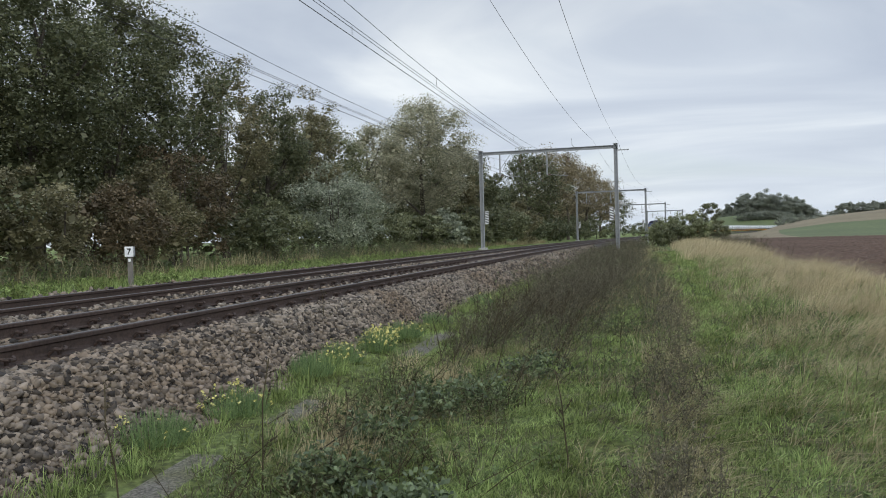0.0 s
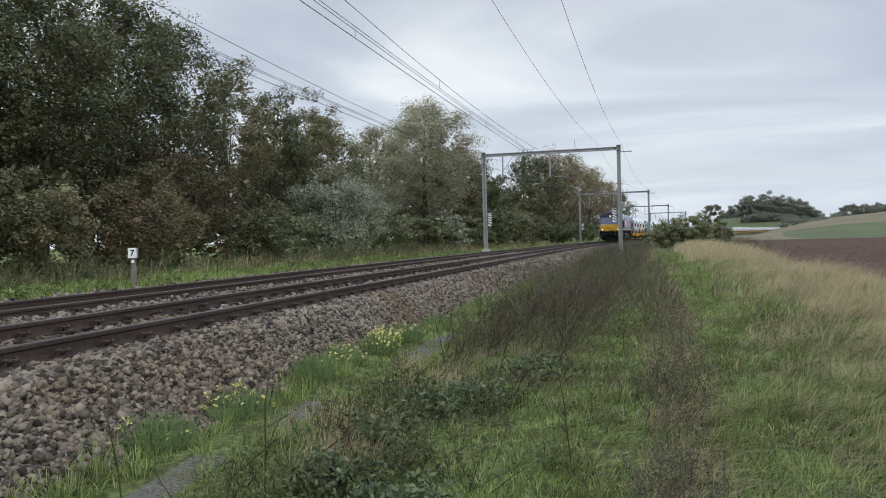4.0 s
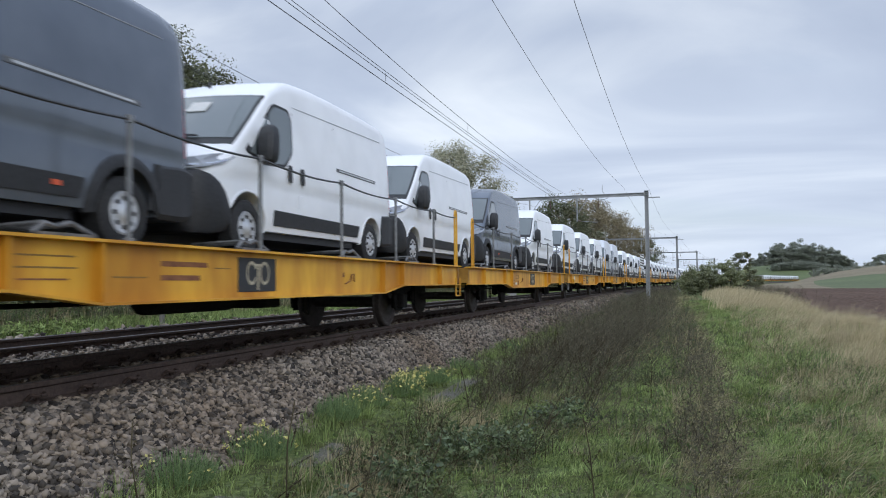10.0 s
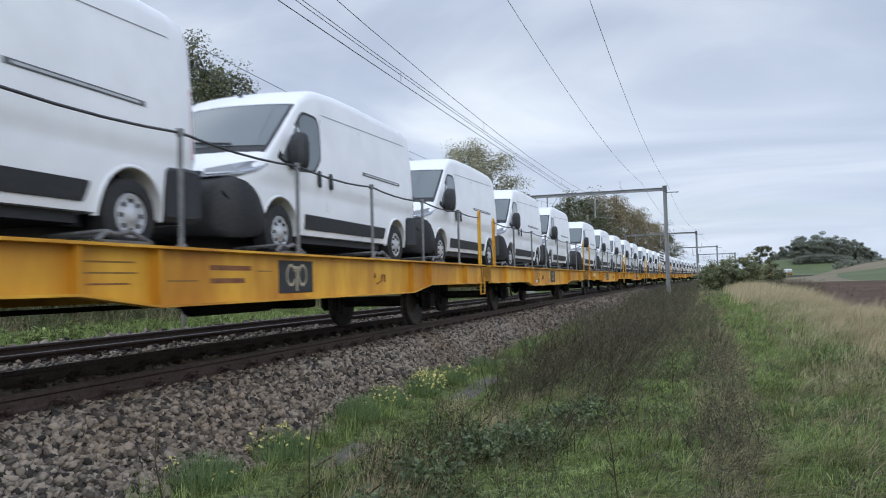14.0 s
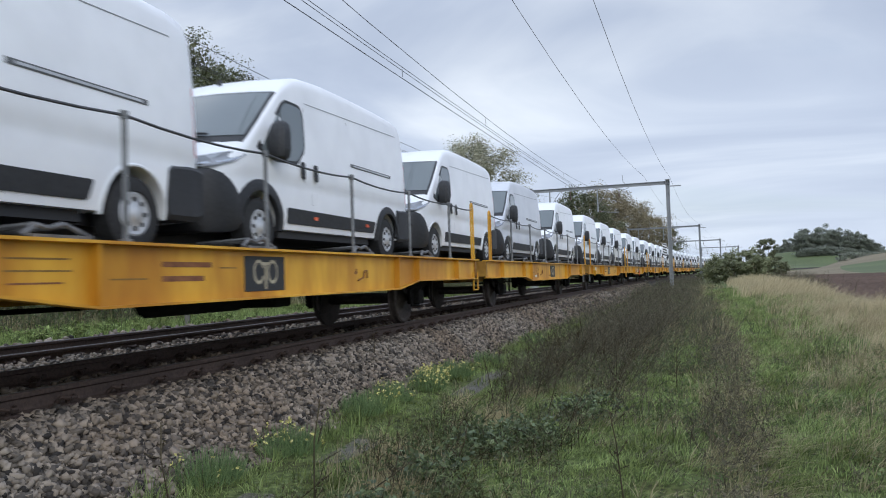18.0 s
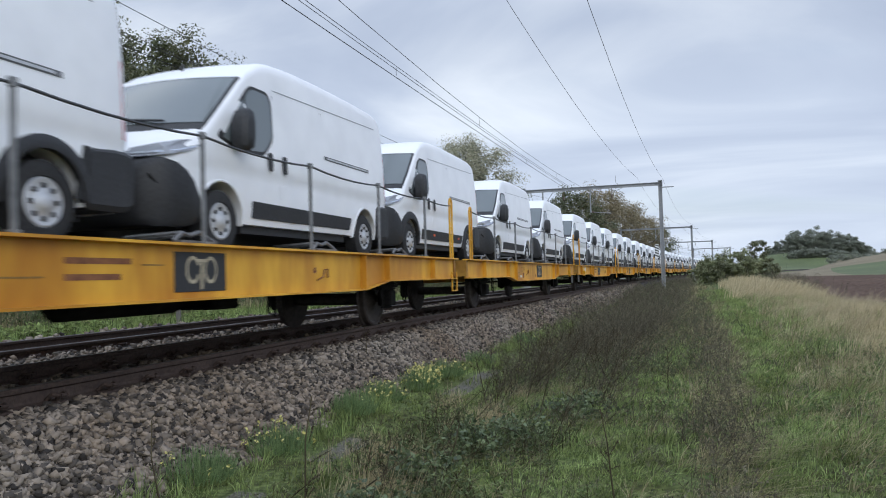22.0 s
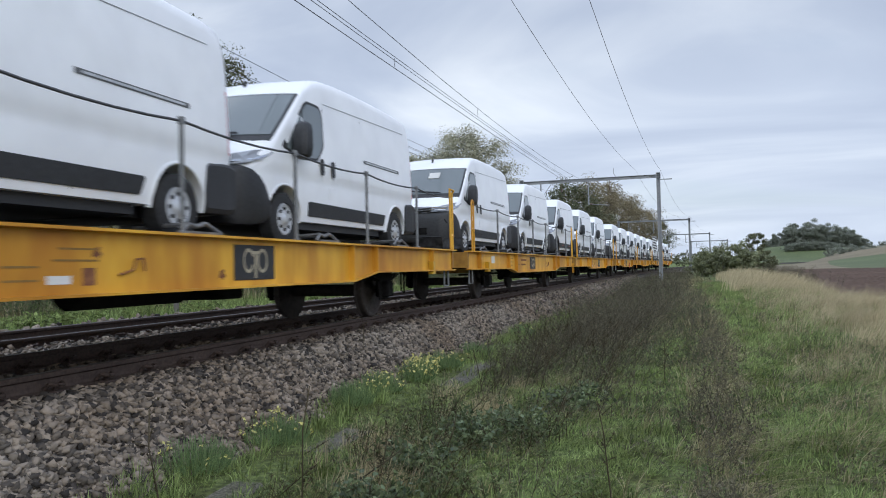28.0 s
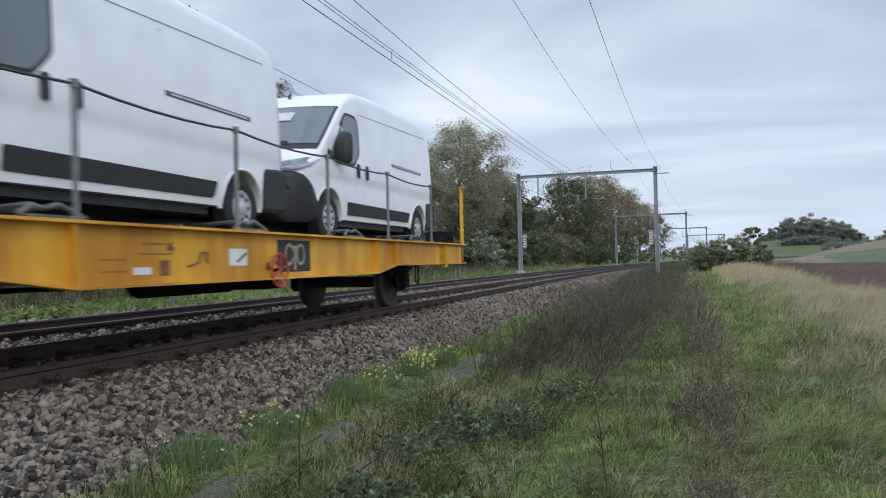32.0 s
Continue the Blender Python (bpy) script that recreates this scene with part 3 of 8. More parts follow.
def build_gantry():
    g = thing("catenary_gantry", "galvanised steel portal gantry that carries the overhead line", "gantry", "gantries over the line")
    for lat, foot in ((-2.15, -1.0), (-12.87, -0.6)):
        part("mast", ibeam(bmesh.new(), (lat, 0, foot + 0.3), (lat, 0, TOP + 0.12), 0.26, 0.26, (1, 0, 0)), M["galv"], g)
        part("footing", boxed(lat - 0.32, lat + 0.32, -0.32, 0.32, foot - 0.4, foot + 0.55, bevel=0.03), M["concrete"], g, "pale concrete block")
        part("cap", boxed(lat - 0.17, lat + 0.17, -0.17, 0.17, TOP + 0.12, TOP + 0.16), M["galv"], g)
        for dx in (-0.16, 0.16):
            part("bracket_plate", boxed(lat + dx - 0.012, lat + dx + 0.012, -0.2, 0.2, TOP - 0.28, TOP + 0.05), M["galv"], g)
    part("beam", ibeam(bmesh.new(), (-13.0, 0, TOP - 0.1), (-2.0, 0, TOP - 0.1), 0.22, 0.22, (0, 0, 1)), M["galv"], g)
    part("arm", boxed(-2.0, -1.15, -0.04, 0.04, TOP - 0.42, TOP - 0.34), M["galv"], g)
    part("arm", boxed(-13.5, -13.0, -0.04, 0.04, TOP - 0.42, TOP - 0.34), M["galv"], g)
    # drop posts with the registration arms of both tracks
    for lat, z1, reach in ((-11.3, 6.2, 1.6), (-7.5, 6.1, 1.6)):
        part("drop_post", boxed(lat - 0.05, lat + 0.05, -0.05, 0.05, z1 - 0.5, TOP - 0.2), M["galv"], g)
        part("stay", rods([(lat + 0.9, 0, TOP - 0.2), (lat + 0.05, 0, z1 + 0.1)], 0.025), M["galv"], g)
        part("registration_arm", rods([(lat, 0, z1 - 0.45), (lat + reach, 0, z1 - 0.62)], 0.022), M["galv"], g)
        bm = bmesh.new()
        lathe(bm, [(-0.02, 0.03), (0.0, 0.07), (0.06, 0.05), (0.08, 0.07), (0.14, 0.05), (0.16, 0.07), (0.22, 0.03)], "x", 10, (lat + 0.08, 0, z1 - 0.46))
        part("insulator", bm, M["insul"], g, "brown ribbed insulator", True)
    for lat in (-5.82, -9.62):
        bm = bmesh.new()
        lathe(bm, [(0, 0.03), (0.05, 0.08), (0.1, 0.05), (0.15, 0.08), (0.2, 0.05), (0.25, 0.08), (0.3, 0.03)], "z", 10, (lat, 0, 6.68))
        rod(bm, (lat, 0, 6.9), (lat, 0, TOP - 0.2), 0.02)
        part("suspension_insulator", bm, M["insul"], g, "brown ribbed insulator", True)
    # the bow above the beam with its rod
    pts = [(-5.55 + 0.55 * math.cos(a), 0, TOP - 0.12 - 0.28 * math.sin(a)) for a in [math.pi * i / 10 for i in range(11)]]
    part("bow", rods(pts, 0.022), M["galv"], g)
    part("horn", rods([(-5.3, 0, TOP), (-5.5, 0, TOP + 0.25), (-5.5, 0, TOP + 0.75)], 0.02), M["galv"], g)
    for lat, out in ((-2.15, -0.42), (-12.87, 0.38)):
        part("board_arm", rods([(lat, 0, 2.75), (lat + out, 0, 2.75)], 0.015), M["galv"], g)
        part("board_arm", rods([(lat, 0, 2.0), (lat + out, 0, 2.0)], 0.015), M["galv"], g)
        x0 = lat + out - 0.15
        board = part("marker_board", boxed(x0, x0 + 0.3, -0.03, -0.015, 1.86, 2.9), M["white"], g, "white board with black diagonal stripes")
        for i in range(5):
            z = 1.92 + i * 0.2
            bm = bmesh.new()
            vs = [bm.verts.new(v) for v in ((x0 + 0.005, -0.034, z + 0.12), (x0 + 0.295, -0.034, z), (x0 + 0.295, -0.034, z + 0.09), (x0 + 0.005, -0.034, z + 0.21 if z + 0.21 < 2.9 else 2.89))]
            bm.faces.new(vs)
            r = bmesh.ops.extrude_face_region(bm, geom=bm.faces[:])
            for v in r["geom"]:
                if isinstance(v, bmesh.types.BMVert):
                    v.co.y += 0.003
            part("stripe", bm, M["black"], board, "black stripe")
    return g


gantry = build_gantry()
gantry.matrix_basis = on_line(GANTRY0, 0)
for i in (-1, 1, 2, 3):
    copy_thing(gantry, on_line(GANTRY0 + SPAN * i, 0))


def wire_run(name, lat, z_post, z_mid, r, label, s0=-62.5, n=6, parent=None):
    pts = []
    for k in range(n):
        for j in range(12):
            u = j / 12
            pts.append((s0 + SPAN * (k + u), z_mid + (z_post - z_mid) * (2 * u - 1) ** 2))
    sec = [(r * math.cos(a), r * math.sin(a)) for a in (0.5, 2.6, 4.71)]
    s = np.array([p[0] for p in pts])
    z = np.array([p[1] for p in pts])
    V = np.zeros((len(s), 3, 3))
    for i, (a, b) in enumerate(sec):
        V[:, i, 0], V[:, i, 1] = spots(s, np.full_like(s, lat + a))
        V[:, i, 2] = z + b
    F = [(j * 3 + i, j * 3 + (i + 1) % 3, j * 3 + 3 + (i + 1) % 3, j * 3 + 3 + i) for j in range(len(s) - 1) for i in range(3)]
    return as_mesh(name, V.reshape(-1, 3), F, M["wire"], parent, label=label)


def build_catenary(lat, label):
    c = thing("overhead_line", label, "overhead line", "wires over the tracks")
    wire_run("messenger_wire", lat, 6.64, 5.62, 0.008, "dark sagging messenger wire", parent=c)
    for d in (-0.03, 0.07):
        wire_run("auxiliary_wire", lat + d, 5.52, 5.35, 0.007, "thin auxiliary wire", parent=c)
    wire_run("contact_wire", lat, 5.21, 5.18, 0.009, "dark contact wire", parent=c)
    for k in range(3):
        for j in range(9):
            u = (j + 0.5) / 9
            s = -1.9 + SPAN * (k + u)
            x, y = spot(s, lat + 0.03)
            zm = 5.62 + 1.02 * (2 * u - 1) ** 2
            za = 5.35 + 0.17 * (2 * u - 1) ** 2
            z1, z0 = (zm, za) if j % 2 else (za, 5.2)
            part("dropper", rods([(x, y, z0), (x, y, z1)], 0.006, 4), M["wire"], c)


build_catenary(NEAR, "contact and messenger wires over the running track")
build_catenary(FAR, "contact and messenger wires over the second track")
for lat, zp, zm in ((-3.86, 8.15, 7.4), (-1.95, 7.95, 7.25)):
    tagged(wire_run("feeder_wire", lat, zp, zm, 0.009, ""), "single dark feeder wire along the masts", "wire", "feeder wires")

# ---- distance post ----
post = thing("distance_post", "grey post with a white plate numbered 7", "sign", m=pose(-13.2, 18.35, -0.42))
part("post", boxed(-0.055, 0.055, -0.05, 0.05, -0.3, 0.98, bevel=0.008), M["postwood"], post)
plate = part("plate", boxed(-0.112, 0.112, -0.112, -0.100, 0.95, 1.225, bevel=0.003), M["white"], post, "white plate", at=pose(0, 0, 0, 0, 0, 22))
part("box", boxed(-0.11, 0.11, -0.0995, 0.10, 0.955, 1.22, bevel=0.004), M["galv"], post, "grey box behind the plate", at=pose(0, 0, 0, 0, 0, 22))
part("small_plate", boxed(-0.035, 0.035, -0.072, -0.062, 0.82, 0.90), M["white"], post, at=pose(0, 0, 0, 0, 0, 22))


def letters(text, size, mat, parent, at, depth=0.002, bold=0.0, name="lettering", wide=0.0):
    cu = bpy.data.curves.new(name, "FONT")
    cu.body, cu.size, cu.extrude, cu.offset = text, size, depth, bold
    cu.align_x, cu.align_y = "CENTER", "CENTER"
    cu.resolution_u = 3
    tmp = bpy.data.objects.new("tmp_text", cu)
    scene.collection.objects.link(tmp)
    me = bpy.data.meshes.new_from_object(tmp.evaluated_get(bpy.context.evaluated_depsgraph_get()))
    bpy.data.objects.remove(tmp)
    me.materials.append(mat)
    if wide:
        span = max(v.co.x for v in me.vertices) - min(v.co.x for v in me.vertices)
        for v in me.vertices:
            v.co.x *= wide / span
    ob = new(name, me)
    ob.parent = parent
    ob.matrix_basis = at
    return ob


letters("7", 0.22, M["black"], plate, pose(0, -0.115, 1.085, 90, 0, 0), 0.001, 0.006, "numeral")

# ---- plants ----


def leaf_quads(pts, size, rng, droop=0.5, wide=0.30):
    """One small pointed leaf at each point, turned at random."""
    n = len(pts)
    a = rng.uniform(0, 2 * np.pi, n)
    tilt = rng.normal(0, droop, n)
    d = np.stack([np.cos(a) * np.cos(tilt), np.sin(a) * np.cos(tilt), np.sin(tilt)], -1)
    # most blades face the sky
    side = np.cross(d, rng.normal(0, 0.8, (n, 3)) + np.array([0, 0, 1.1]))
    side /= np.linalg.norm(side, axis=1, keepdims=True) + 1e-9
    L = size * rng.uniform(0.6, 1.4, n)[:, None]
    v = np.stack([pts - d * L * 0.5, pts + side * L * wide, pts + d * L * 0.55, pts - side * L * wide], 1)
    return v.reshape(-1, 3)


def crown_points(n, clumps, h0, h1, r, rng, lean=(0, 0)):
    c = rng.normal(size=(clumps, 3))
    c /= np.linalg.norm(c, axis=1, keepdims=True)
    c *= (rng.uniform(0.25, 1.0, (clumps, 1)) ** 0.45)
    c *= rng.uniform(0.8, 1.12, (clumps, 1))
    mid, half = (h0 + h1) / 2, (h1 - h0) / 2
    taper = 1 - 0.30 * np.clip(c[:, 2:3], 0, 1) ** 2
    cen = np.concatenate([c[:, :2] * r * taper, mid + c[:, 2:3] * half * 0.93], 1)
    cen[:, 0] += lean[0] * (cen[:, 2] - h0)
    cen[:, 1] += lean[1] * (cen[:, 2] - h0)
    k = rng.integers(0, clumps, n)
    size = (0.17 + 0.15 * rng.random(clumps)) * min(r, half)
    off = rng.normal(size=(n, 3))
    off /= np.linalg.norm(off, axis=1, keepdims=True)
    off *= rng.random((n, 1)) ** 0.5
    off[:, 2] *= 0.65
    return cen[k] + off * size[k][:, None], cen


def tree(s, lat, h, r, mat, seed, label, base=0.18, n=9000, leaf=0.17, clumps=80, name="tree", category="tree", group="trees along the line", stems=1):
    rng = np.random.default_rng(seed)
    x, y = spot(s, lat)
    z = float(ground_z(s, lat))
    t = thing(name, label, category, group, m=pose(x, y, z))
    pts, cen = crown_points(n, clumps, h * base, h, r, rng, rng.normal(0, 0.03, 2))
    k = len(pts)
    inner = cen[rng.integers(0, clumps, k // 14)] * np.array([0.86, 0.86, 0.97]) + rng.normal(0, 0.05 * r + 0.05, (k // 14, 3))
    inner[:, 2] = np.maximum(inner[:, 2], 0.15)
    lv = np.concatenate([leaf_quads(pts, leaf, rng), leaf_quads(inner, leaf * 2.6, rng)])
    crown = big("crown", lv, np.arange(len(lv)).reshape(-1, 4), mat)
    crown.parent = t
    for j in range(stems):
        bm = bmesh.new()
        tr = (0.018 * h + 0.03) / (1 + 0.5 * (stems - 1))
        fx, fy = (0, 0) if stems == 1 else rng.normal(0, 0.35, 2)
        p = Vector((fx, fy, -0.1))
        top = Vector((fx * 1.5 + rng.normal(0, 0.03) * h, fy * 1.5 + rng.normal(0, 0.03) * h, h * 0.8))
        knots = [p.lerp(top, u) + Vector((rng.normal(0, 0.012) * h, rng.normal(0, 0.012) * h, 0)) * (u > 0) for u in (0, 0.25, 0.5, 0.75, 1.0)]
        for i, (a, b) in enumerate(zip(knots, knots[1:])):
            rod(bm, a, b, tr * (1 - 0.22 * i), tr * (0.78 - 0.22 * i) + 0.01, 7)
        part("trunk" if stems == 1 else "stem", bm, M["bark"], t, smooth=True)
        if stems > 1:
            continue
        for c in cen[rng.choice(len(cen), 8, replace=False)]:
            u = min(max((c[2] / h) - 0.18 - 0.12 * rng.random(), 0.1), 0.78)
            a = p.lerp(top, u / 0.8)
            e = Vector(c)
            m = a.lerp(e, 0.5) + Vector((0, 0, -0.03 * h))
            bm = bmesh.new()
            rod(bm, a, m, tr * 0.38, tr * 0.24, 5)
            rod(bm, m, e, tr * 0.24, tr * 0.06, 5)
            bmesh.ops.remove_doubles(bm, verts=bm.verts, dist=0.001)
            part("limb", bm, M["bark"], t)
    return t


G, A, D, B, V, F = M["leaf_mid"], M["leaf_autumn"], M["leaf_dark"], M["leaf_brown"], M["leaf_silver"], M["leaf_fresh"]
for i, (s, lat, h, r, m, lab, n) in enumerate((
    (21.0, -26, 14.0, 4.6, D, "tall dark green broadleaf tree in full leaf", 14000),
    (26.5, -25, 14.4, 4.4, D, "tall dark green broadleaf tree in full leaf", 14000),
    (31.5, -26, 14.8, 4.2, D, "tall dark green broadleaf tree in full leaf", 14000),
    (37.0, -26, 14.6, 3.8, D, "tall dark green broadleaf tree with gaps in its crown", 9000),
    (42.5, -26, 13.6, 3.2, A, "tall tree with thinning brown green leaves", 7000),
    (48.0, -26, 13.2, 3.0, D, "dark green broadleaf tree with gaps in its crown", 7000),
    (54.5, -26, 13.3, 3.0, A, "tree with thinning brown green leaves", 7000),
    (61.0, -27.5, 12.4, 4.0, G, "grey green broadleaf tree", 7000),
    (67.0, -26, 12.6, 4.0, M["leaf_pale"], "grey green broadleaf tree", 7500),
    (73.5, -22.6, 16.9, 5.8, M["leaf_pale"], "tall round-headed tree with pale turning leaves", 16000),
    (83.0, -25, 13.0, 4.0, G, "grey green broadleaf tree", 8000),
    (92.0, -24.5, 14.0, 3.4, A, "tree with thinning brown green leaves", 7000),
    (104.0, -25, 12.5, 4.5, D, "dark green broadleaf tree", 7000),
    (118.0, -20.5, 14.0, 6.6, D, "dark green broadleaf tree", 8000),
    (138.0, -21, 17.2, 6.4, M["leaf_ochre"], "tree with turning olive brown leaves", 7000),
    (158.0, -21, 18.0, 6.8, M["leaf_ochre"], "tree with turning olive brown leaves", 8000),
    (180.0, -21, 17.8, 6.6, M["leaf_ochre"], "tree with turning olive brown leaves", 7000),
    (203.0, -21, 17.0, 6.4, M["leaf_ochre"], "tree with turning olive brown leaves", 7000),
    (228.0, -21, 14.0, 6.0, D, "dark green broadleaf tree", 6000),
)):
    tree(s, lat, h * (1.0 if s < 115 else 1.08), r, m, 100 + i, lab, n=int(n * (2.9 if s < 80 else 2.1)), leaf=0.135 if s < 60 else 0.155 if s < 80 else 0.24, clumps=170 if n > 8000 else 130)

for i, (s, lat, h, r, m, lab, n) in enumerate((
    (16.5, -19.5, 4.6, 2.6, D, "dense dark green bush", 5000),
    (20.0, -19.0, 3.8, 2.0, A, "dense brown green bush", 4500),
    (24.2, -19.3, 3.6, 2.2, B, "dense bush with reddish brown leaves", 5000),
    (28.5, -21.0, 5.0, 2.4, A, "tall bush with brown green leaves", 4500),
    (32.5, -22.0, 6.5, 2.8, B, "spreading bush with rusty brown leaves", 4500),
    (34.0, -19.0, 2.7, 1.5, D, "round dark evergreen bush", 3500),
    (39.0, -20.5, 3.6, 2.2, G, "grey green bush", 3500),
    (45.5, -20.0, 6.6, 3.4, V, "large silvery green willow bush", 6500),
    (50.0, -20.5, 5.8, 2.8, V, "silvery green willow bush", 4500),
    (55.5, -19.5, 3.6, 2.4, G, "low grey green bush", 3500),
    (61.0, -18.8, 3.4, 2.5, G, "low grey green bush", 3500),
    (66.0, -18.3, 3.8, 2.6, V, "low silvery green bush", 3500),
    (73.0, -18.0, 3.6, 2.6, G, "low grey green bush", 3500),
    (81.0, -18.2, 5.0, 3.0, D, "dark green bush", 3500),
    (90.0, -18.0, 5.2, 3.2, G, "grey green bush", 3500),
    (97.5, -17.5, 5.8, 3.0, A, "bush with yellowing leaves", 3500),
    (111.0, -17.5, 4.0, 3.4, D, "dark green bush", 3000),
    (127.0, -17.5, 4.5, 3.8, D, "dark green bush", 3000),
    (150.0, -17.5, 4.5, 4.5, D, "dark green bush", 3000),
    (176.0, -17.5, 4.8, 5.0, G, "grey green bush", 3000),
    (205.0, -17.5, 4.5, 5.0, D, "dark green bush", 3000),
    (240.0, -15.0, 5.0, 5.0, G, "grey green bush", 3000),
    (268.0, -14.0, 5.5, 5.0, D, "dark green bush", 3000),
)):
    tree(s, lat, h, r, m, 300 + i, lab + " below the trees", base=0.0, n=int(n * 2.4), leaf=0.115 if s < 60 else 0.19, clumps=80, name="bush", category="bush", group="bushes along the line", stems=3)

# bushes on the field side, in front of the far end of the line
for i, (s, lat, h, r, m, n) in enumerate(((91, 0.9, 3.2, 1.8, F, 5500), (93, 2.4, 3.7, 2.0, F, 6500), (90, 4.3, 3.7, 2.1, F, 6500), (95, 6.3, 5.0, 1.7, G, 8000), (88, 2.4, 2.4, 2.0, G, 6000), (88, 5.2, 2.6, 2.2, F, 7000), (89, 0.4, 2.6, 1.8, F, 5000), (90, 7.0, 2.6, 1.6, G, 5000))):
    tree(s, lat, h + 0.3, r, m, 400 + i, "wind-blown green bush at the field edge", base=0.0, n=n, leaf=0.14, clumps=60, name="bush", category="bush", group="bushes at the field edge", stems=3)


def woods(name, label, rows, mat, leaf, seed):
    rng = np.random.default_rng(seed)
    P = []
    for x, y, z, h, r, n in rows:
        p, c = crown_points(n, 60, 0.05 * h, h, r, rng)
        p = np.concatenate([p, c[rng.integers(0, 60, n // 3)] * np.array([0.9, 0.9, 0.95]) + rng.normal(0, 0.1 * r, (n // 3, 3))])
        P.append(p + np.array([x, y, z]))
    P = np.concatenate(P)
    ob = big(name, leaf_quads(P, leaf, rng), np.arange(4 * len(P)).reshape(-1, 4), mat)
    return tagged(ob, label, "woodland", kind="stuff")


rng = np.random.default_rng(77)
rows = []
for i in range(34):
    s, lat = 2 + 7.2 * i + rng.normal(0, 1.2), -33 + rng.normal(0, 1.5)
    x, y = spot(s, lat)
    rows.append((x, y, 0.0, rng.uniform(8.0, 10.5) if s < 70 else rng.uniform(10, 12.5), rng.uniform(4.2, 5.4), 3000))
woods("far_wood", "dark wood behind the trackside trees", rows, M["leaf_dark"], 0.5, 8)
rows = []
for i in range(40):
    s, lat = 6 + 4.6 * i + rng.normal(0, 0.8), -23.6 + rng.normal(0, 0.5)
    x, y = spot(s, lat)
    rows.append((x, y, 0.0, rng.uniform(3.0, 4.6), 2.9, 1100))
woods("undergrowth", "dark undergrowth between the trunks", rows, M["leaf_dark"], 0.30, 18)
rows = []
for x, h, r in ((52, 9, 6), (57, 13, 7), (64, 17.5, 8), (72, 18.5, 9), (80, 17, 9), (88, 14.5, 8), (94, 10, 6), (62, 10, 8), (84, 10, 9)):
    rows.append((1.8 * x, 846 - 0.2 * (x - 52), 12.5, 2.05 * h - 9, 1.7 * r, 24000))
    rows.append((1.8 * x + 4, 838, 10.5, 1.6 * h - 6, 1.6 * r, 16000))
woods("far_wood", "rounded clump of trees on the knoll beyond the line", rows, M["leaf_hazed"], 0.65, 9)
rows = [(102 + 6.3 * i, 778, 8.5, (8.5, 10, 9.5, 10.5, 9, 9.5, 8.5)[i], 7.5, 9000) for i in range(7)]
woods("hedge", "dark overgrown hedge at the foot of the knoll", rows, M["leaf_hazed"], 0.55, 29)
rows = []
for x, h, r in ((76, 5, 7), (83, 6, 8), (91, 6, 8), (99, 5.5, 7), (108, 4, 6)):
    rows.append((x, 420, 2.0, h, r, 6000))
woods("hedge", "grey green hedge across the foot of the hill", rows, M["leaf_hazed"], 0.4, 19)
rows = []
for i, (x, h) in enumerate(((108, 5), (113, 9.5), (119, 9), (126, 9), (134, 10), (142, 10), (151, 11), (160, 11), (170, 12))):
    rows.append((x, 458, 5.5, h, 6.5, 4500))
woods("far_wood", "line of trees on the hill crest", rows, M["leaf_hazed"], 0.7, 10)


def blades(name, n, s, lat, h, w, mat, seed, label, category, lean=0.35, wind=(0.0, 0.0), z0=None):
    """Tapered bent blades: a quad and a tip each."""
    rng = np.random.default_rng(seed)
    x, y = spots(s, lat)
    z = ground_z(s, lat) - 0.01 if z0 is None else z0
    a = rng.uniform(0, 2 * np.pi, n)
    side = np.stack([np.cos(a), np.sin(a), np.zeros(n)], -1)
    b = rng.uniform(0, 2 * np.pi, n)
    bend = np.stack([np.cos(b), np.sin(b), np.zeros(n)], -1) * (lean * rng.random(n))[:, None] + np.array([wind[0], wind[1], 0])
    h = h * rng.uniform(0.55, 1.3, n)
    root = np.stack([x, y, z], -1)
    up = np.array([0, 0, 1.0])
    mid = root + up * (h * 0.55)[:, None] + bend * (h * 0.35)[:, None]
    tip = root + up * (h * 0.92)[:, None] + bend * h[:, None]
    ww = (w * rng.uniform(0.7, 1.3, n))[:, None]
    v = np.stack([root - side * ww, root + side * ww, mid + side * ww * 0.7, mid - side * ww * 0.7, tip], 1).reshape(-1, 3)
    i = np.arange(n) * 5
    ob = big(name, v, np.stack([i, i + 1, i + 2, i + 3], 1), mat, tris=np.stack([i + 3, i + 2, i + 4], 1))
    return tagged(ob, label, category, kind="stuff")


def scatter(n, s0, s1, l0, l1, power, seed, keep=None):
    rng = np.random.default_rng(seed)
    s = s0 + (s1 - s0) * rng.random(n * 4) ** power
    lat = rng.uniform(l0, l1, n * 4)
    if keep is not None:
        k = keep(s, lat, rng)
        s, lat = s[k], lat[k]
    return s[:n], lat[:n]


LATTICE = np.random.default_rng(99).random((64, 64))


def patchy(s, lat, f=1.0, o=0.0):
    """Smooth uneven patches between 0 and 1, about 1/f metres across."""
    total = 0
    for k, w in ((1.0, 0.65), (2.3, 0.35)):
        x, y = s * f * k + o * 7.3 + 100, lat * f * k + o * 3.1 + 100
        i, j = np.floor(x).astype(int), np.floor(y).astype(int)
        u, v = smooth01(x - i), smooth01(y - j)
        q = LATTICE[i % 64, j % 64] * (1 - u) * (1 - v) + LATTICE[(i + 1) % 64, j % 64] * u * (1 - v) + LATTICE[i % 64, (j + 1) % 64] * (1 - u) * v + LATTICE[(i + 1) % 64, (j + 1) % 64] * u * v
        total = total + w * q
    return smooth01((total - 0.2) / 0.6)


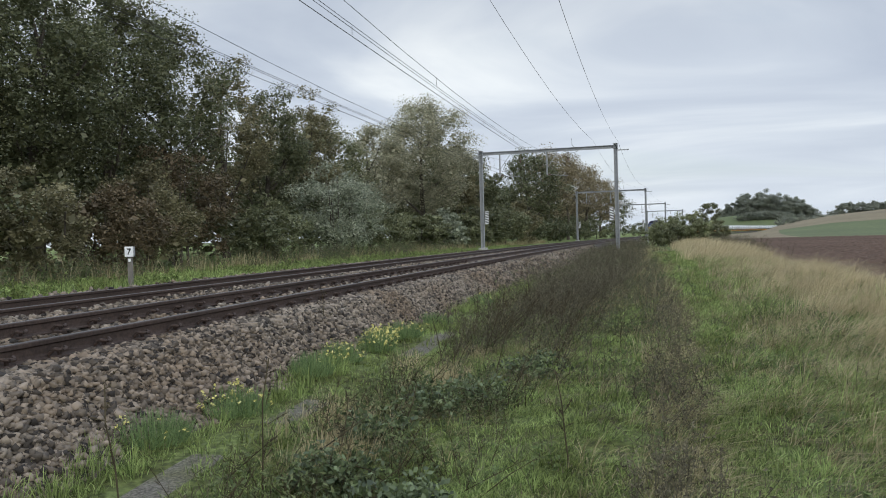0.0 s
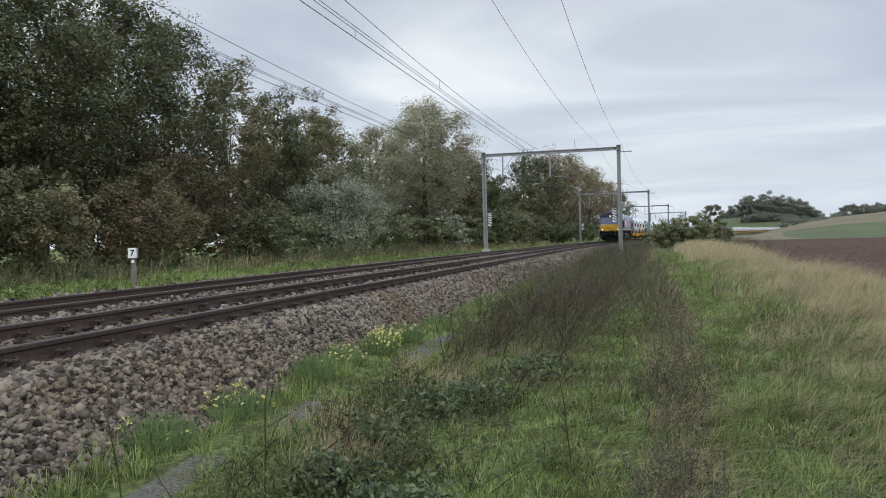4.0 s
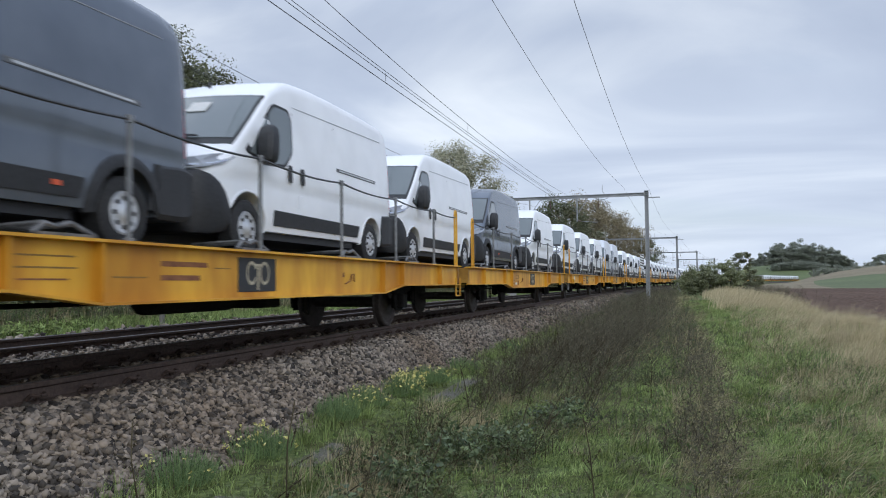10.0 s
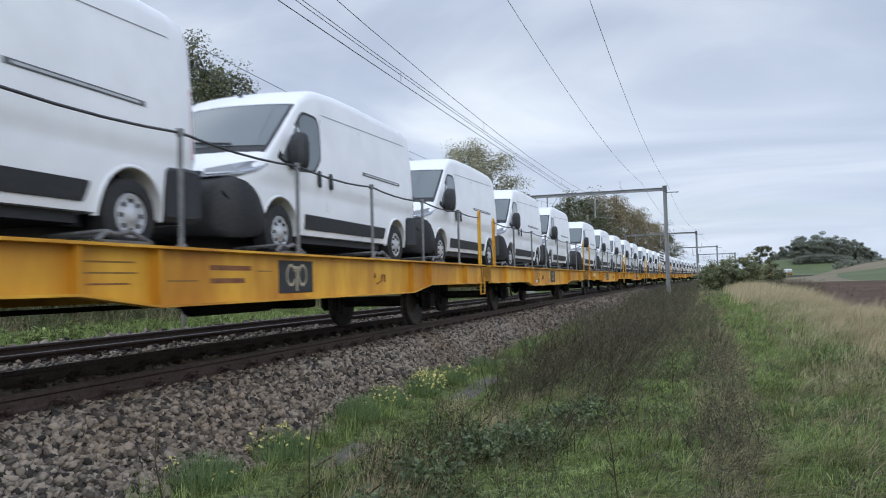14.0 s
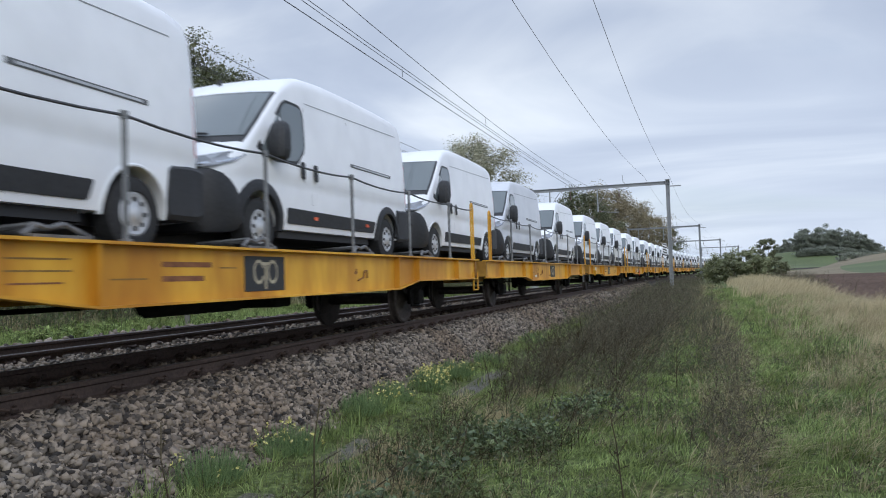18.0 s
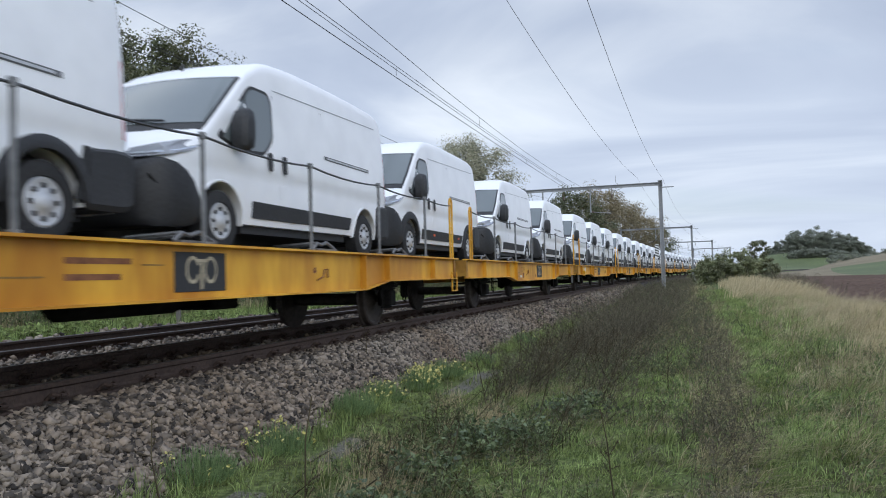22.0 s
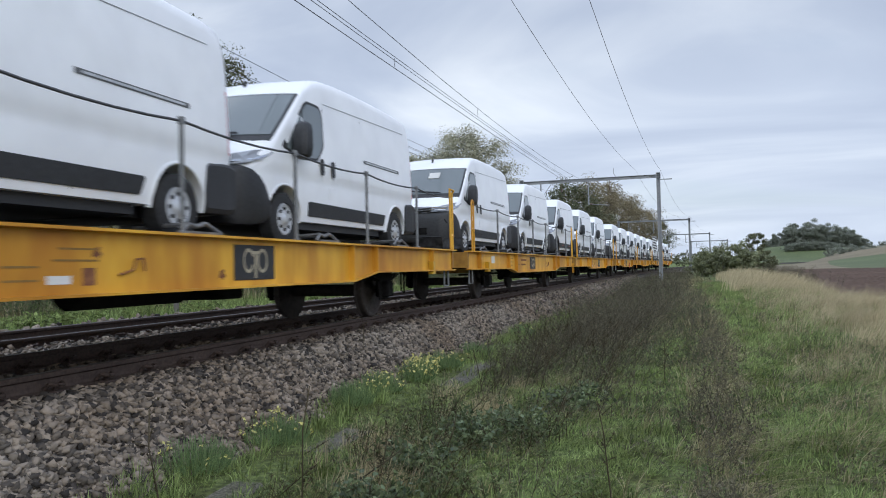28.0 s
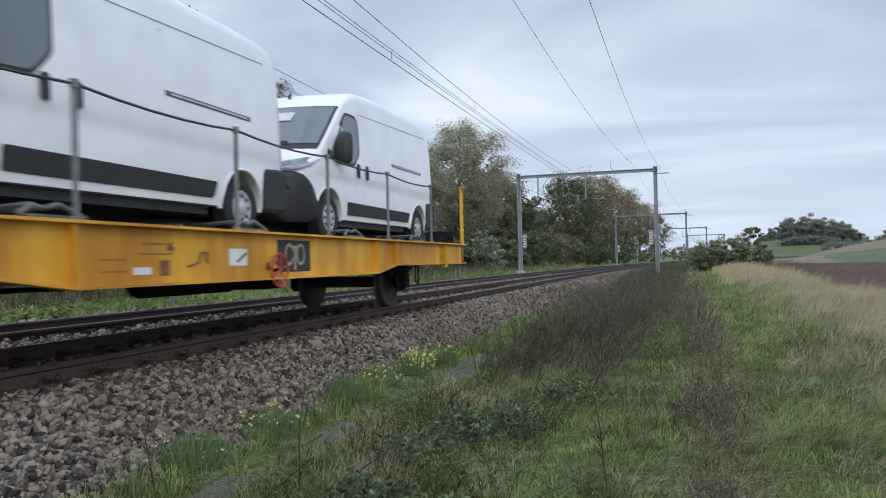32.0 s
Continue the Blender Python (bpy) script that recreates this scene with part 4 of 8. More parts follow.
def band(s, lat, at, half):
    """1 in the middle of a strip along the line, 0 at its edges; s runs 3, 8, 15, 30, 60."""
    k = [3, 8, 15, 30, 60]
    return np.clip(1.4 * (1 - np.abs(lat - np.interp(s, k, at)) / np.interp(s, k, half)), 0, 1)


def weedy(s, lat):
    """Dark withered weeds between the old path and the green mat."""
    return band(s, lat, [-2.0, -1.75, -1.6, -1.5, -2.0], [0.8, 0.95, 1.2, 1.8, 2.1])


def opening(s, lat):
    """A gap in the thicket through which the old path shows."""
    return np.clip(1.5 * (1 - np.abs(lat + 0.285 * s) / 0.32), 0, 1) * (s < 11.5)


def brown_row(s, lat):
    """A narrow row of brown growth beside the trodden green strip."""
    return band(s, lat, [0.15, 0.35, 0.5, 0.35, 0.0], [0.35, 0.4, 0.5, 0.7, 0.9])


def trodden(s, lat):
    return np.maximum(band(s, lat, [0.7, 0.85, 1.15, 1.6, 2.0], [0.5, 0.55, 0.6, 0.8, 0.9]), band(s, lat, [-0.75, -0.95, -0.75, -0.5, -0.3], [0.85, 0.75, 0.55, 0.3, 0.2]))


def coarse(s, lat):
    return np.clip((lat - np.interp(s, [3, 8, 15, 30, 60], [0.95, 1.2, 1.6, 2.2, 2.8])) / 0.7, 0, 1)


def tan_belt(s, lat):
    return band(s, lat, [3.6, 3.9, 4.2, 4.5, 4.4], [1.6, 2.0, 2.1, 2.3, 2.6])


def on_path(s, lat):
    """Bare gravel shows in a few patches of the old path."""
    return np.clip(1.7 * (1 - np.abs(lat + 3.17) / 0.42), 0, 1) * np.clip(np.interp(s, [3.6, 4.3, 4.9, 5.4, 6.0, 6.8, 7.4, 9.6, 10.4, 12.2, 13, 16], [0.4, 1, 0.9, 0.1, 0.9, 0.9, 0.1, 0.1, 1, 1, 0.1, 0.3]) * 1.15 - 0.35 * patchy(s, lat, 2.6, 9), 0, 1)


def tufts(name, n, k, s, lat, h, w, mat, seed, label, spread=0.05, wind=(0.35, -0.15), arch=0.9, cat="grass"):
    """n tussocks of k blades each, which fan out and bow over in three bends."""
    rng = np.random.default_rng(seed)
    size = rng.uniform(0.6, 1.35, n)
    i = np.repeat(np.arange(n), k)
    m = n * k
    a = rng.uniform(0, 2 * np.pi, m)
    out = np.stack([np.cos(a), np.sin(a), np.zeros(m)], -1)
    r0 = spread * size[i] * rng.random(m) ** 0.5
    x, y = spots(s, lat)
    root = np.stack([x[i], y[i], (ground_z(s, lat) - 0.015)[i]], -1) + out * r0[:, None]
    hh = (np.broadcast_to(h, n) * size)[i] * rng.uniform(0.5, 1.2, m)
    gust = (np.array([wind[0], wind[1], 0]) * (0.6 + 0.8 * patchy(s, lat, 0.5, 11))[:, None])[i]
    lean = out * (arch * rng.uniform(0.15, 1.0, m))[:, None] + gust
    side = np.stack([-np.sin(a), np.cos(a), np.zeros(m)], -1)
    turn = rng.normal(0, 0.7, m)
    side = side * np.cos(turn)[:, None] + out * np.sin(turn)[:, None]
    up = np.array([0, 0, 1.0])
    ww = (w * rng.uniform(0.6, 1.3, m))[:, None]
    bend = np.linalg.norm(lean, axis=1)
    pts = []
    for u in (0.0, 0.4, 0.75, 1.0):
        pts.append(root + up * (hh * (u - 0.42 * u ** 2.4 * np.clip(bend, 0, 1.3)))[:, None] + lean * (hh * 0.75 * u ** 1.7)[:, None])
    v = np.stack([pts[0] - side * ww * 0.7, pts[0] + side * ww * 0.7, pts[1] + side * ww, pts[1] - side * ww, pts[2] + side * ww * 0.6, pts[2] - side * ww * 0.6, pts[3]], 1).reshape(-1, 3)
    j = np.arange(m) * 7
    q = np.concatenate([np.stack([j, j + 1, j + 2, j + 3], 1), np.stack([j + 3, j + 2, j + 4, j + 5], 1)])
    ob = big(name, v, q, mat, tris=np.stack([j + 5, j + 4, j + 6], 1))
    return tagged(ob, label, cat, kind="stuff")


# short mossy mat, densest where it is trodden and between the weeds
s, lat = scatter(60000, 1.3, 12, -3.7, 4.0, 1.5, 21, lambda s, l, r: r.random(len(s)) < (0.12 + 0.45 * patchy(s, l, 1.1) + 0.5 * trodden(s, l)) * (1 - 0.85 * brown_row(s, l)) * (1 - on_path(s, l)))
blades("grass", len(s), s, lat, 0.03 + 0.05 * patchy(s, lat, 1.3, 2), 0.0042, M["grass"], 31, "short mossy green grass of the verge", "grass", 1.6, (0.1, -0.1))
s, lat = scatter(60000, 11, 62, -3.6, 4.2, 1.6, 22, lambda s, l, r: r.random(len(s)) < (0.12 + 0.35 * patchy(s, l, 0.55) + 0.55 * trodden(s, l)) * (1 - 0.92 * weedy(s, l)) * (1 - on_path(s, l)))
blades("grass", len(s), s, lat, 0.06 + 0.11 * patchy(s, lat, 0.6, 2), 0.008, M["grass"], 32, "short green grass farther along the verge", "grass", 1.3, (0.1, -0.1))
s, lat = scatter(4200, 1.5, 13, -3.7, 4.4, 1.4, 321, lambda s, l, r: r.random(len(s)) < (0.3 + 0.7 * trodden(s, l)) * (1 - 0.8 * brown_row(s, l)) * (1 - on_path(s, l)))
tufts("grass", len(s), 20, s, lat, 0.06 + 0.08 * patchy(s, lat, 1.5, 3), np.repeat(np.interp(s, [2, 8, 13], [0.0028, 0.004, 0.005]), 20), M["grass"], 331, "soft green grass cushions of the verge", 0.07, (0.2, -0.1), 1.2)
# tussocks bowed by the wind, green and faded
s, lat = scatter(1500, 1.6, 15, -3.0, 5.6, 1.3, 23, lambda s, l, r: r.random(len(s)) < (0.08 + 0.15 * patchy(s, l, 1.2, 4) + 0.75 * coarse(s, l) * smooth01((patchy(s, l, 0.8, 61) - 0.2) / 0.4)) * (1 - 0.75 * trodden(s, l)) * (1 - on_path(s, l)))
tufts("tussock_grass", len(s), 34, s, lat, (0.15 + 0.13 * patchy(s, lat, 0.8, 4)) * np.clip(s / 7, 0.6, 1), np.repeat(np.interp(s, [2, 8, 14], [0.0026, 0.004, 0.005]), 34), M["grass"], 33, "coarse green tussocks bent over by the wind", 0.10, (0.95, -0.45), 1.9)
s, lat = scatter(900, 13, 60, -2.6, 5.0, 1.3, 223, lambda s, l, r: r.random(len(s)) < (0.08 + 0.8 * coarse(s, l)) * (1 - 0.7 * trodden(s, l)))
tufts("tussock_grass", len(s), 30, s, lat, 0.34, 0.008, M["grass"], 233, "coarse green tussocks farther along", 0.2, (0.9, -0.4), 1.7)
s, lat = scatter(1700, 1.6, 18, -2.9, 5.8, 1.2, 123, lambda s, l, r: r.random(len(s)) < 0.03 + 0.7 * brown_row(s, l) + 0.7 * coarse(s, l) * (0.3 + 0.7 * patchy(s, l, 0.9, 6)) + 0.2 * weedy(s, l))
tufts("faded_grass", len(s), 26, s, lat, (0.24 + 0.14 * patchy(s, lat, 0.7, 4)) * np.clip(s / 7, 0.5, 1), 0.0024, M["grass_dull"], 133, "pale faded grass between the green", 0.07, (1.0, -0.45), 1.8)
s, lat = scatter(1150, 14, 75, -3.0, 5.5, 1.3, 24, lambda s, l, r: r.random(len(s)) < 0.05 + 0.5 * brown_row(s, l) + 0.4 * coarse(s, l) + 0.8 * weedy(s, l))
tufts("faded_grass", len(s), 26, s, lat, 0.42, 0.0055, M["grass_dull"], 34, "pale faded grass farther along", 0.2)
# brown thatch and matted straw under the coarse grass
s, lat = scatter(2100, 1.8, 26, 0.9, 5.8, 1.2, 823, lambda s, l, r: r.random(len(s)) < coarse(s, l) * smooth01((patchy(s, l, 0.9, 31) - 0.3) / 0.25))
tufts("thatch", len(s), 24, s, lat, 0.14, np.repeat(np.interp(s, [2, 8, 26], [0.0022, 0.0035, 0.006]), 24), M["weed"], 833, "brown matted thatch between the green tussocks", 0.12, (0.9, -0.4), 1.9, "dead grass")
s, lat = scatter(800, 2.0, 24, 1.2, 5.8, 1.1, 824, lambda s, l, r: r.random(len(s)) < coarse(s, l) * smooth01((patchy(s, l, 0.8, 41) - 0.35) / 0.25))
tufts("straw", len(s), 14, s, lat, 0.34, np.repeat(np.interp(s, [2, 8, 24], [0.0018, 0.003, 0.005]), 14), M["grass_tan"], 834, "pale straw laid over by the wind", 0.14, (1.1, -0.5), 1.6, "dead grass")
s, lat = scatter(160, 4.6, 9.5, -2.9, -1.9, 1.0, 825, lambda s, l, r: r.random(len(s)) < smooth01((patchy(s, l, 1.1, 51) - 0.45) / 0.2))
tufts("straw", len(s), 16, s, lat, 0.26, 0.0020, M["grass_tan"], 835, "tufts of tan dead grass beside the old path", 0.07, (0.2, 0), 0.7, "dead grass")
s, lat = scatter(650, 2.0, 16, 1.0, 6.0, 1.1, 826, lambda s, l, r: r.random(len(s)) < 0.35 + 0.65 * coarse(s, l) * patchy(s, l, 1.2, 71))
tufts("faded_grass", len(s), 9, s, lat, 0.30, np.repeat(np.interp(s, [2, 8, 16], [0.0020, 0.003, 0.0045]), 9), M["grass_dull"], 836, "loose faded stems lying over the green", 0.12, (1.25, -0.55), 1.7, "dead grass")
# dead leaves and thatch in the mown-looking mat
s, lat = scatter(1300, 2.0, 18, -2.9, 1.6, 1.2, 827, lambda s, l, r: r.random(len(s)) < smooth01((patchy(s, l, 1.4, 91) - 0.35) / 0.3) * (1 - on_path(s, l)))
tufts("thatch", len(s), 8, s, lat, 0.12, np.repeat(np.interp(s, [2, 8, 18], [0.0022, 0.0035, 0.006]), 8), M["weed"], 837, "brown dead stems and leaves in the short grass", 0.10, (0.7, -0.3), 1.9, "dead grass")
s, lat = scatter(500, 2.0, 18, -2.9, 1.6, 1.2, 828, lambda s, l, r: r.random(len(s)) < smooth01((patchy(s, l, 1.1, 95) - 0.4) / 0.3) * (1 - on_path(s, l)))
tufts("faded_grass", len(s), 10, s, lat, 0.16, np.repeat(np.interp(s, [2, 8, 18], [0.0022, 0.0035, 0.005]), 10), M["grass_dull"], 838, "faded blades scattered through the short grass", 0.08, (0.8, -0.4), 1.6)
# dry seeded grass along the field
s, lat = scatter(1500, 6, 42, 1.8, 6.8, 1.15, 25, lambda s, l, r: r.random(len(s)) < tan_belt(s, l) ** 1.6 * (0.15 + 0.85 * patchy(s, l, 0.6, 3)) * np.clip((s - 4.5) / 9, 0.06, 1))
tufts("dry_grass", len(s), 22, s, lat, 0.35 + 0.42 * patchy(s, lat, 0.45, 3), 0.0034, M["grass_tan"], 35, "tall dry straw-coloured grass bent by wind", 0.14, (0.95, -0.35), 0.8)
s, lat = scatter(900, 40, 110, 1.4, 7.0, 1.1, 26, lambda s, l, r: r.random(len(s)) < tan_belt(s, l) ** 1.3)
tufts("dry_grass", len(s), 22, s, lat, 0.85, 0.012, M["grass_tan"], 36, "tall dry straw-coloured grass farther off", 0.45, (0.5, -0.2), 0.5)
s, lat = scatter(26000, -7, 1.8, -3.7, 6.0, 1.0, 921)
blades("grass", len(s), s, lat, 0.07, 0.008, M["grass"], 931, "short green grass behind the path", "grass", 1.4)
# left bank beyond the tracks
s, lat = scatter(50000, -4, 80, -17.5, -12.8, 1.2, 27, lambda s, l, r: r.random(len(s)) < 0.35 + 0.65 * patchy(s, l, 0.5))
blades("grass", len(s), s, lat, 0.08 + 0.20 * patchy(s, lat, 0.5, 5), 0.014, M["grass"], 37, "green grass of the bank beyond the tracks", "grass", 1.0)
s, lat = scatter(330, 8, 110, -18.5, -15.4, 1.2, 28, lambda s, l, r: r.random(len(s)) < np.clip((-l - 14.6) / 2, 0, 1) * (0.2 + 0.8 * patchy(s, l, 0.4, 8)))
tufts("faded_grass", len(s), 24, s, lat, 0.70, 0.009, M["grass_dull"], 38, "tall faded grass below the bushes", 0.25, (0.1, 0), 0.6)
# tufts at the ballast toe
s, lat = scatter(330, 3.4, 28, -4.15, -3.3, 1.2, 29, lambda s, l, r: r.random(len(s)) < smooth01((patchy(s, l, 0.9, 0.4) - 0.3) / 0.3) * np.clip(1.4 - np.abs(l + 3.75) / 0.4, 0, 1) * (1 - on_path(s, l)))
tufts("grass", len(s), 36, s, lat, 0.20, 0.0034, M["grass"], 39, "fine green tufts at the foot of the ballast", 0.10, (0.05, 0), 0.8)


def weeds(name, n, s, lat, h, seed, label, thick=0.004, leafy=0.4, mat=None, leaf_size=0.03, sway=0.22, wind=0.0, wood=None):
    """Withered branching stalks, with a few leaves left."""
    rng = np.random.default_rng(seed)
    x, y = spots(s, lat)
    root = np.stack([x, y, ground_z(s, lat) - 0.02], -1)
    h = h * rng.uniform(0.5, 1.3, n)
    d = rng.normal(0, sway, (n, 3))
    d[:, 0] += wind
    d[:, 2] = 1
    V, Q = [], []

    def strip(a, b, w0, w1):
        for turn in (0, 1):
            k = np.cross(b - a, np.array([0.3 + turn, 1 - turn, 0.2]))
            k /= np.linalg.norm(k, axis=1, keepdims=True) + 1e-9
            V.append(np.stack([a - k * w0, a + k * w0, b + k * w1, b - k * w1], 1).reshape(-1, 3))

    mid = root + d * (h * 0.5)[:, None]
    d2 = d + rng.normal(0, 0.12, (n, 3))
    tip = mid + d2 * (h * 0.5)[:, None]
    strip(root, mid, thick, thick * 0.8)
    strip(mid, tip, thick * 0.8, thick * 0.3)
    leaf = []
    for j in range(9):
        u = rng.uniform(0.25, 0.97, n)[:, None]
        a = root + (tip - root) * u
        e = rng.normal(0, 1, (n, 3))
        e[:, 2] = np.abs(e[:, 2]) * 0.8 + 0.25
        e /= np.linalg.norm(e, axis=1, keepdims=True)
        b = a + e * (h * rng.uniform(0.12, 0.34, n))[:, None]
        strip(a, b, thick * 0.5, thick * 0.25)
        for q in range(2):
            leaf.append(a + (b - a) * rng.uniform(0.4, 1.05, (n, 1)))
    v = np.concatenate(V)
    ob = big(name, v, np.arange(len(v)).reshape(-1, 4), wood or M["weed"])
    tagged(ob, label, "weeds", kind="stuff")
    p = np.concatenate(leaf)
    p = p[rng.random(len(p)) < leafy]
    ob = big("weed_leaves", leaf_quads(p, leaf_size, rng, 0.6, 0.17), np.arange(4 * len(p)).reshape(-1, 4), mat or wood or M["weed"])
    tagged(ob, "small leaves and seed heads left on the weeds", "weeds", kind="stuff")


s, lat = scatter(2000, 4.0, 24, -3.0, 0.2, 0.9, 41, lambda s, l, r: r.random(len(s)) < weedy(s, l) ** 0.7 * (0.05 + 0.95 * smooth01((patchy(s, l, 1.0, 5) - 0.42) / 0.2)) * np.clip((s - 3) / 6, 0.2, 1) * (1 - 0.9 * opening(s, l)))
weeds("withered_weeds", len(s), s, lat, 0.30 + 0.42 * np.clip((s - 5) / 8, 0, 1), 51, "thicket of dark withered weeds on the verge", 0.0030, 0.6, leaf_size=0.028, sway=0.65, wind=0.25)
s, lat = scatter(1100, 3, 30, -3.0, 0.6, 1.0, 141, lambda s, l, r: r.random(len(s)) < (0.1 + 0.9 * weedy(s, l)) * smooth01((patchy(s, l, 1.1, 7) - 0.4) / 0.25) * (1 - 0.9 * opening(s, l)))
weeds("leafy_weeds", len(s), s, lat, 0.28, 151, "olive green weeds among the withered ones", 0.003, 0.95, M["weed_leaf"], 0.04)
s, lat = scatter(2900, 15, 85, -4.2, 1.2, 1.2, 42, lambda s, l, r: r.random(len(s)) < weedy(s, l) ** 1.2 * (0.15 + 0.85 * smooth01((patchy(s, l, 0.28, 5) - 0.2) / 0.4)))
weeds("withered_weeds", len(s), s, lat, 0.45 + 0.60 * patchy(s, lat, 0.3, 15), 52, "feathery thicket of withered weeds farther along", 0.0042, 0.6, leaf_size=0.05, sway=0.5, wind=0.15)
s, lat = scatter(900, 17, 85, -4.0, 1.4, 1.15, 142, lambda s, l, r: r.random(len(s)) < weedy(s, l) ** 0.8 * patchy(s, l, 0.4, 12) + 0.1)
weeds("leafy_weeds", len(s), s, lat, 0.6, 152, "olive green weeds farther along", 0.005, 0.9, M["weed_leaf"], 0.06)
s, lat = scatter(900, 8, 40, -1.5, 0.7, 1.1, 643, lambda s, l, r: r.random(len(s)) < smooth01((patchy(s, l, 0.7, 21) - 0.3) / 0.25) * np.clip((s - 7) / 5, 0.1, 1))
weeds("leafy_weeds", len(s), s, lat, 0.30, 653, "dull olive weeds grown through the grass", 0.003, 0.95, M["weed_leaf"], 0.045, sway=0.4)
s, lat = scatter(800, 7, 40, -1.5, 0.8, 1.1, 644, lambda s, l, r: r.random(len(s)) < smooth01((patchy(s, l, 0.8, 23) - 0.35) / 0.25) * np.clip((s - 6) / 5, 0.1, 1))
weeds("withered_weeds", len(s), s, lat, 0.40, 654, "loose clumps of withered weeds in the grass", 0.003, 0.6, leaf_size=0.03, sway=0.45, wind=0.1)
s, lat = scatter(260, 3.4, 8, -2.7, -1.0, 1.0, 645, lambda s, l, r: r.random(len(s)) < smooth01((patchy(s, l, 1.2, 27) - 0.5) / 0.15))
weeds("leafy_weeds", len(s), s, lat, 0.30, 655, "dark bramble-like clumps on the near verge", 0.0035, 1.0, M["weed_leaf"], 0.042, sway=0.5, wood=M["weed_dark"])
s, lat = scatter(1500, 3.5, 36, -0.6, 1.4, 1.2, 43, lambda s, l, r: r.random(len(s)) < brown_row(s, l))
weeds("withered_weeds", len(s), s, lat, 0.30, 53, "row of brown withered weeds beside the trodden grass", 0.0028, 0.9, leaf_size=0.028, sway=0.4)
s, lat = scatter(240, 3.2, 15, -2.9, -0.6, 1.0, 541, lambda s, l, r: r.random(len(s)) < weedy(s, l) ** 0.5 * (0.05 + 0.95 * smooth01((patchy(s, l, 1.0, 5) - 0.38) / 0.2)) * (1 - 0.9 * opening(s, l)))
weeds("withered_weeds", len(s), s, lat, 0.30 + 0.28 * np.clip((s - 4) / 6, 0, 1), 551, "bare dark twigs of dead weeds leaning in the wind", 0.0045, 0.5, leaf_size=0.022, sway=0.55, wind=0.25, wood=M["weed_dark"])
s, lat = scatter(330, 9, 55, 1.8, 2.9, 1.3, 542, lambda s, l, r: r.random(len(s)) < coarse(s, l) * smooth01((patchy(s, l, 0.5, 16) - 0.3) / 0.3))
weeds("leafy_weeds", len(s), s, lat, 0.26, 552, "green leafy weeds beside the dry grass", 0.003, 1.0, M["weed_tall"], 0.042, sway=0.4)
s, lat = scatter(650, 2.2, 13, -2.7, 4.0, 1.1, 143, lambda s, l, r: r.random(len(s)) < smooth01((patchy(s, l, 1.3, 3) - 0.5) / 0.2) * (1 - 0.8 * trodden(s, l)))
weeds("leafy_weeds", len(s), s, lat, 0.16, 153, "low green leafy weeds in the grass", 0.0026, 1.0, M["weed_tall"], 0.05)
s, lat = scatter(260, 4, 26, 1.6, 5.0, 1.1, 44, lambda s, l, r: r.random(len(s)) < smooth01((patchy(s, l, 0.8, 14) - 0.5) / 0.25))
weeds("withered_weeds", len(s), s, lat, 0.36, 54, "brown weeds among the field-edge grass", 0.0026, 0.6, leaf_size=0.022)
s, lat = scatter(420, 48, 88, 5.2, 9.0, 1.0, 147, lambda s, l, r: r.random(len(s)) < smooth01((patchy(s, l, 0.25, 81) - 0.25) / 0.3))
weeds("withered_weeds", len(s), s, lat, 1.0, 157, "tall brown withered weeds at the field corner", 0.007, 0.6, leaf_size=0.07, sway=0.4, wind=0.25)
s, lat = scatter(900, 8, 70, -16.6, -12.9, 1.2, 145, lambda s, l, r: r.random(len(s)) < smooth01((patchy(s, l, 0.4, 6) - 0.45) / 0.25))
weeds("leafy_weeds", len(s), s, lat, 0.30, 155, "low leafy green plants on the bank", 0.006, 1.0, M["grass"], 0.11)
s, lat = scatter(1100, 9, 75, -18.6, -15.4, 1.1, 45, lambda s, l, r: r.random(len(s)) < 0.2 + 0.8 * patchy(s, l, 0.5, 2))
weeds("leafy_weeds", len(s), s, lat, 0.75, 55, "tall weeds below the bushes", 0.01, 0.85, M["weed_leaf"], 0.09)


def stalk(s, lat, h, lean, seed, label):
    rng = np.random.default_rng(seed)
    x, y = spot(s, lat)
    t = thing("dry_stalk", label, "weed", "tall stalks on the verge", m=pose(x, y, float(ground_z(s, lat)) - 0.03))
    top = Vector((lean[0] * h, lean[1] * h, h))
    bm = bmesh.new()
    knots = [top * u + Vector((rng.normal(0, 0.012), rng.normal(0, 0.012), 0)) * (u > 0) for u in (0, 0.35, 0.7, 1)]
    for i, (a, b) in enumerate(zip(knots, knots[1:])):
        rod(bm, a, b, 0.0065 - 0.001 * i, 0.0055 - 0.001 * i, 5)
    part("stem", bm, M["weed_dark"], t)
    pts = []
    for j in range(8):
        u = rng.uniform(0.3, 1)
        a = top * u
        e = Vector((rng.normal(0, 0.7), rng.normal(0, 0.7), rng.uniform(0.3, 1))).normalized() * h * rng.uniform(0.06, 0.2)
        part("twig", rods([a, a + e], 0.0022, 4), M["weed_dark"], t)
        pts += [tuple(a + e * q) for q in rng.uniform(0.3, 1.05, 11)]
    pts = np.array(pts)
    heads = big("seed_head", leaf_quads(pts, 0.020, rng), np.arange(4 * len(pts)).reshape(-1, 4), M["weed_dark"])
    heads["kind"] = "stuff"
    heads.parent = t


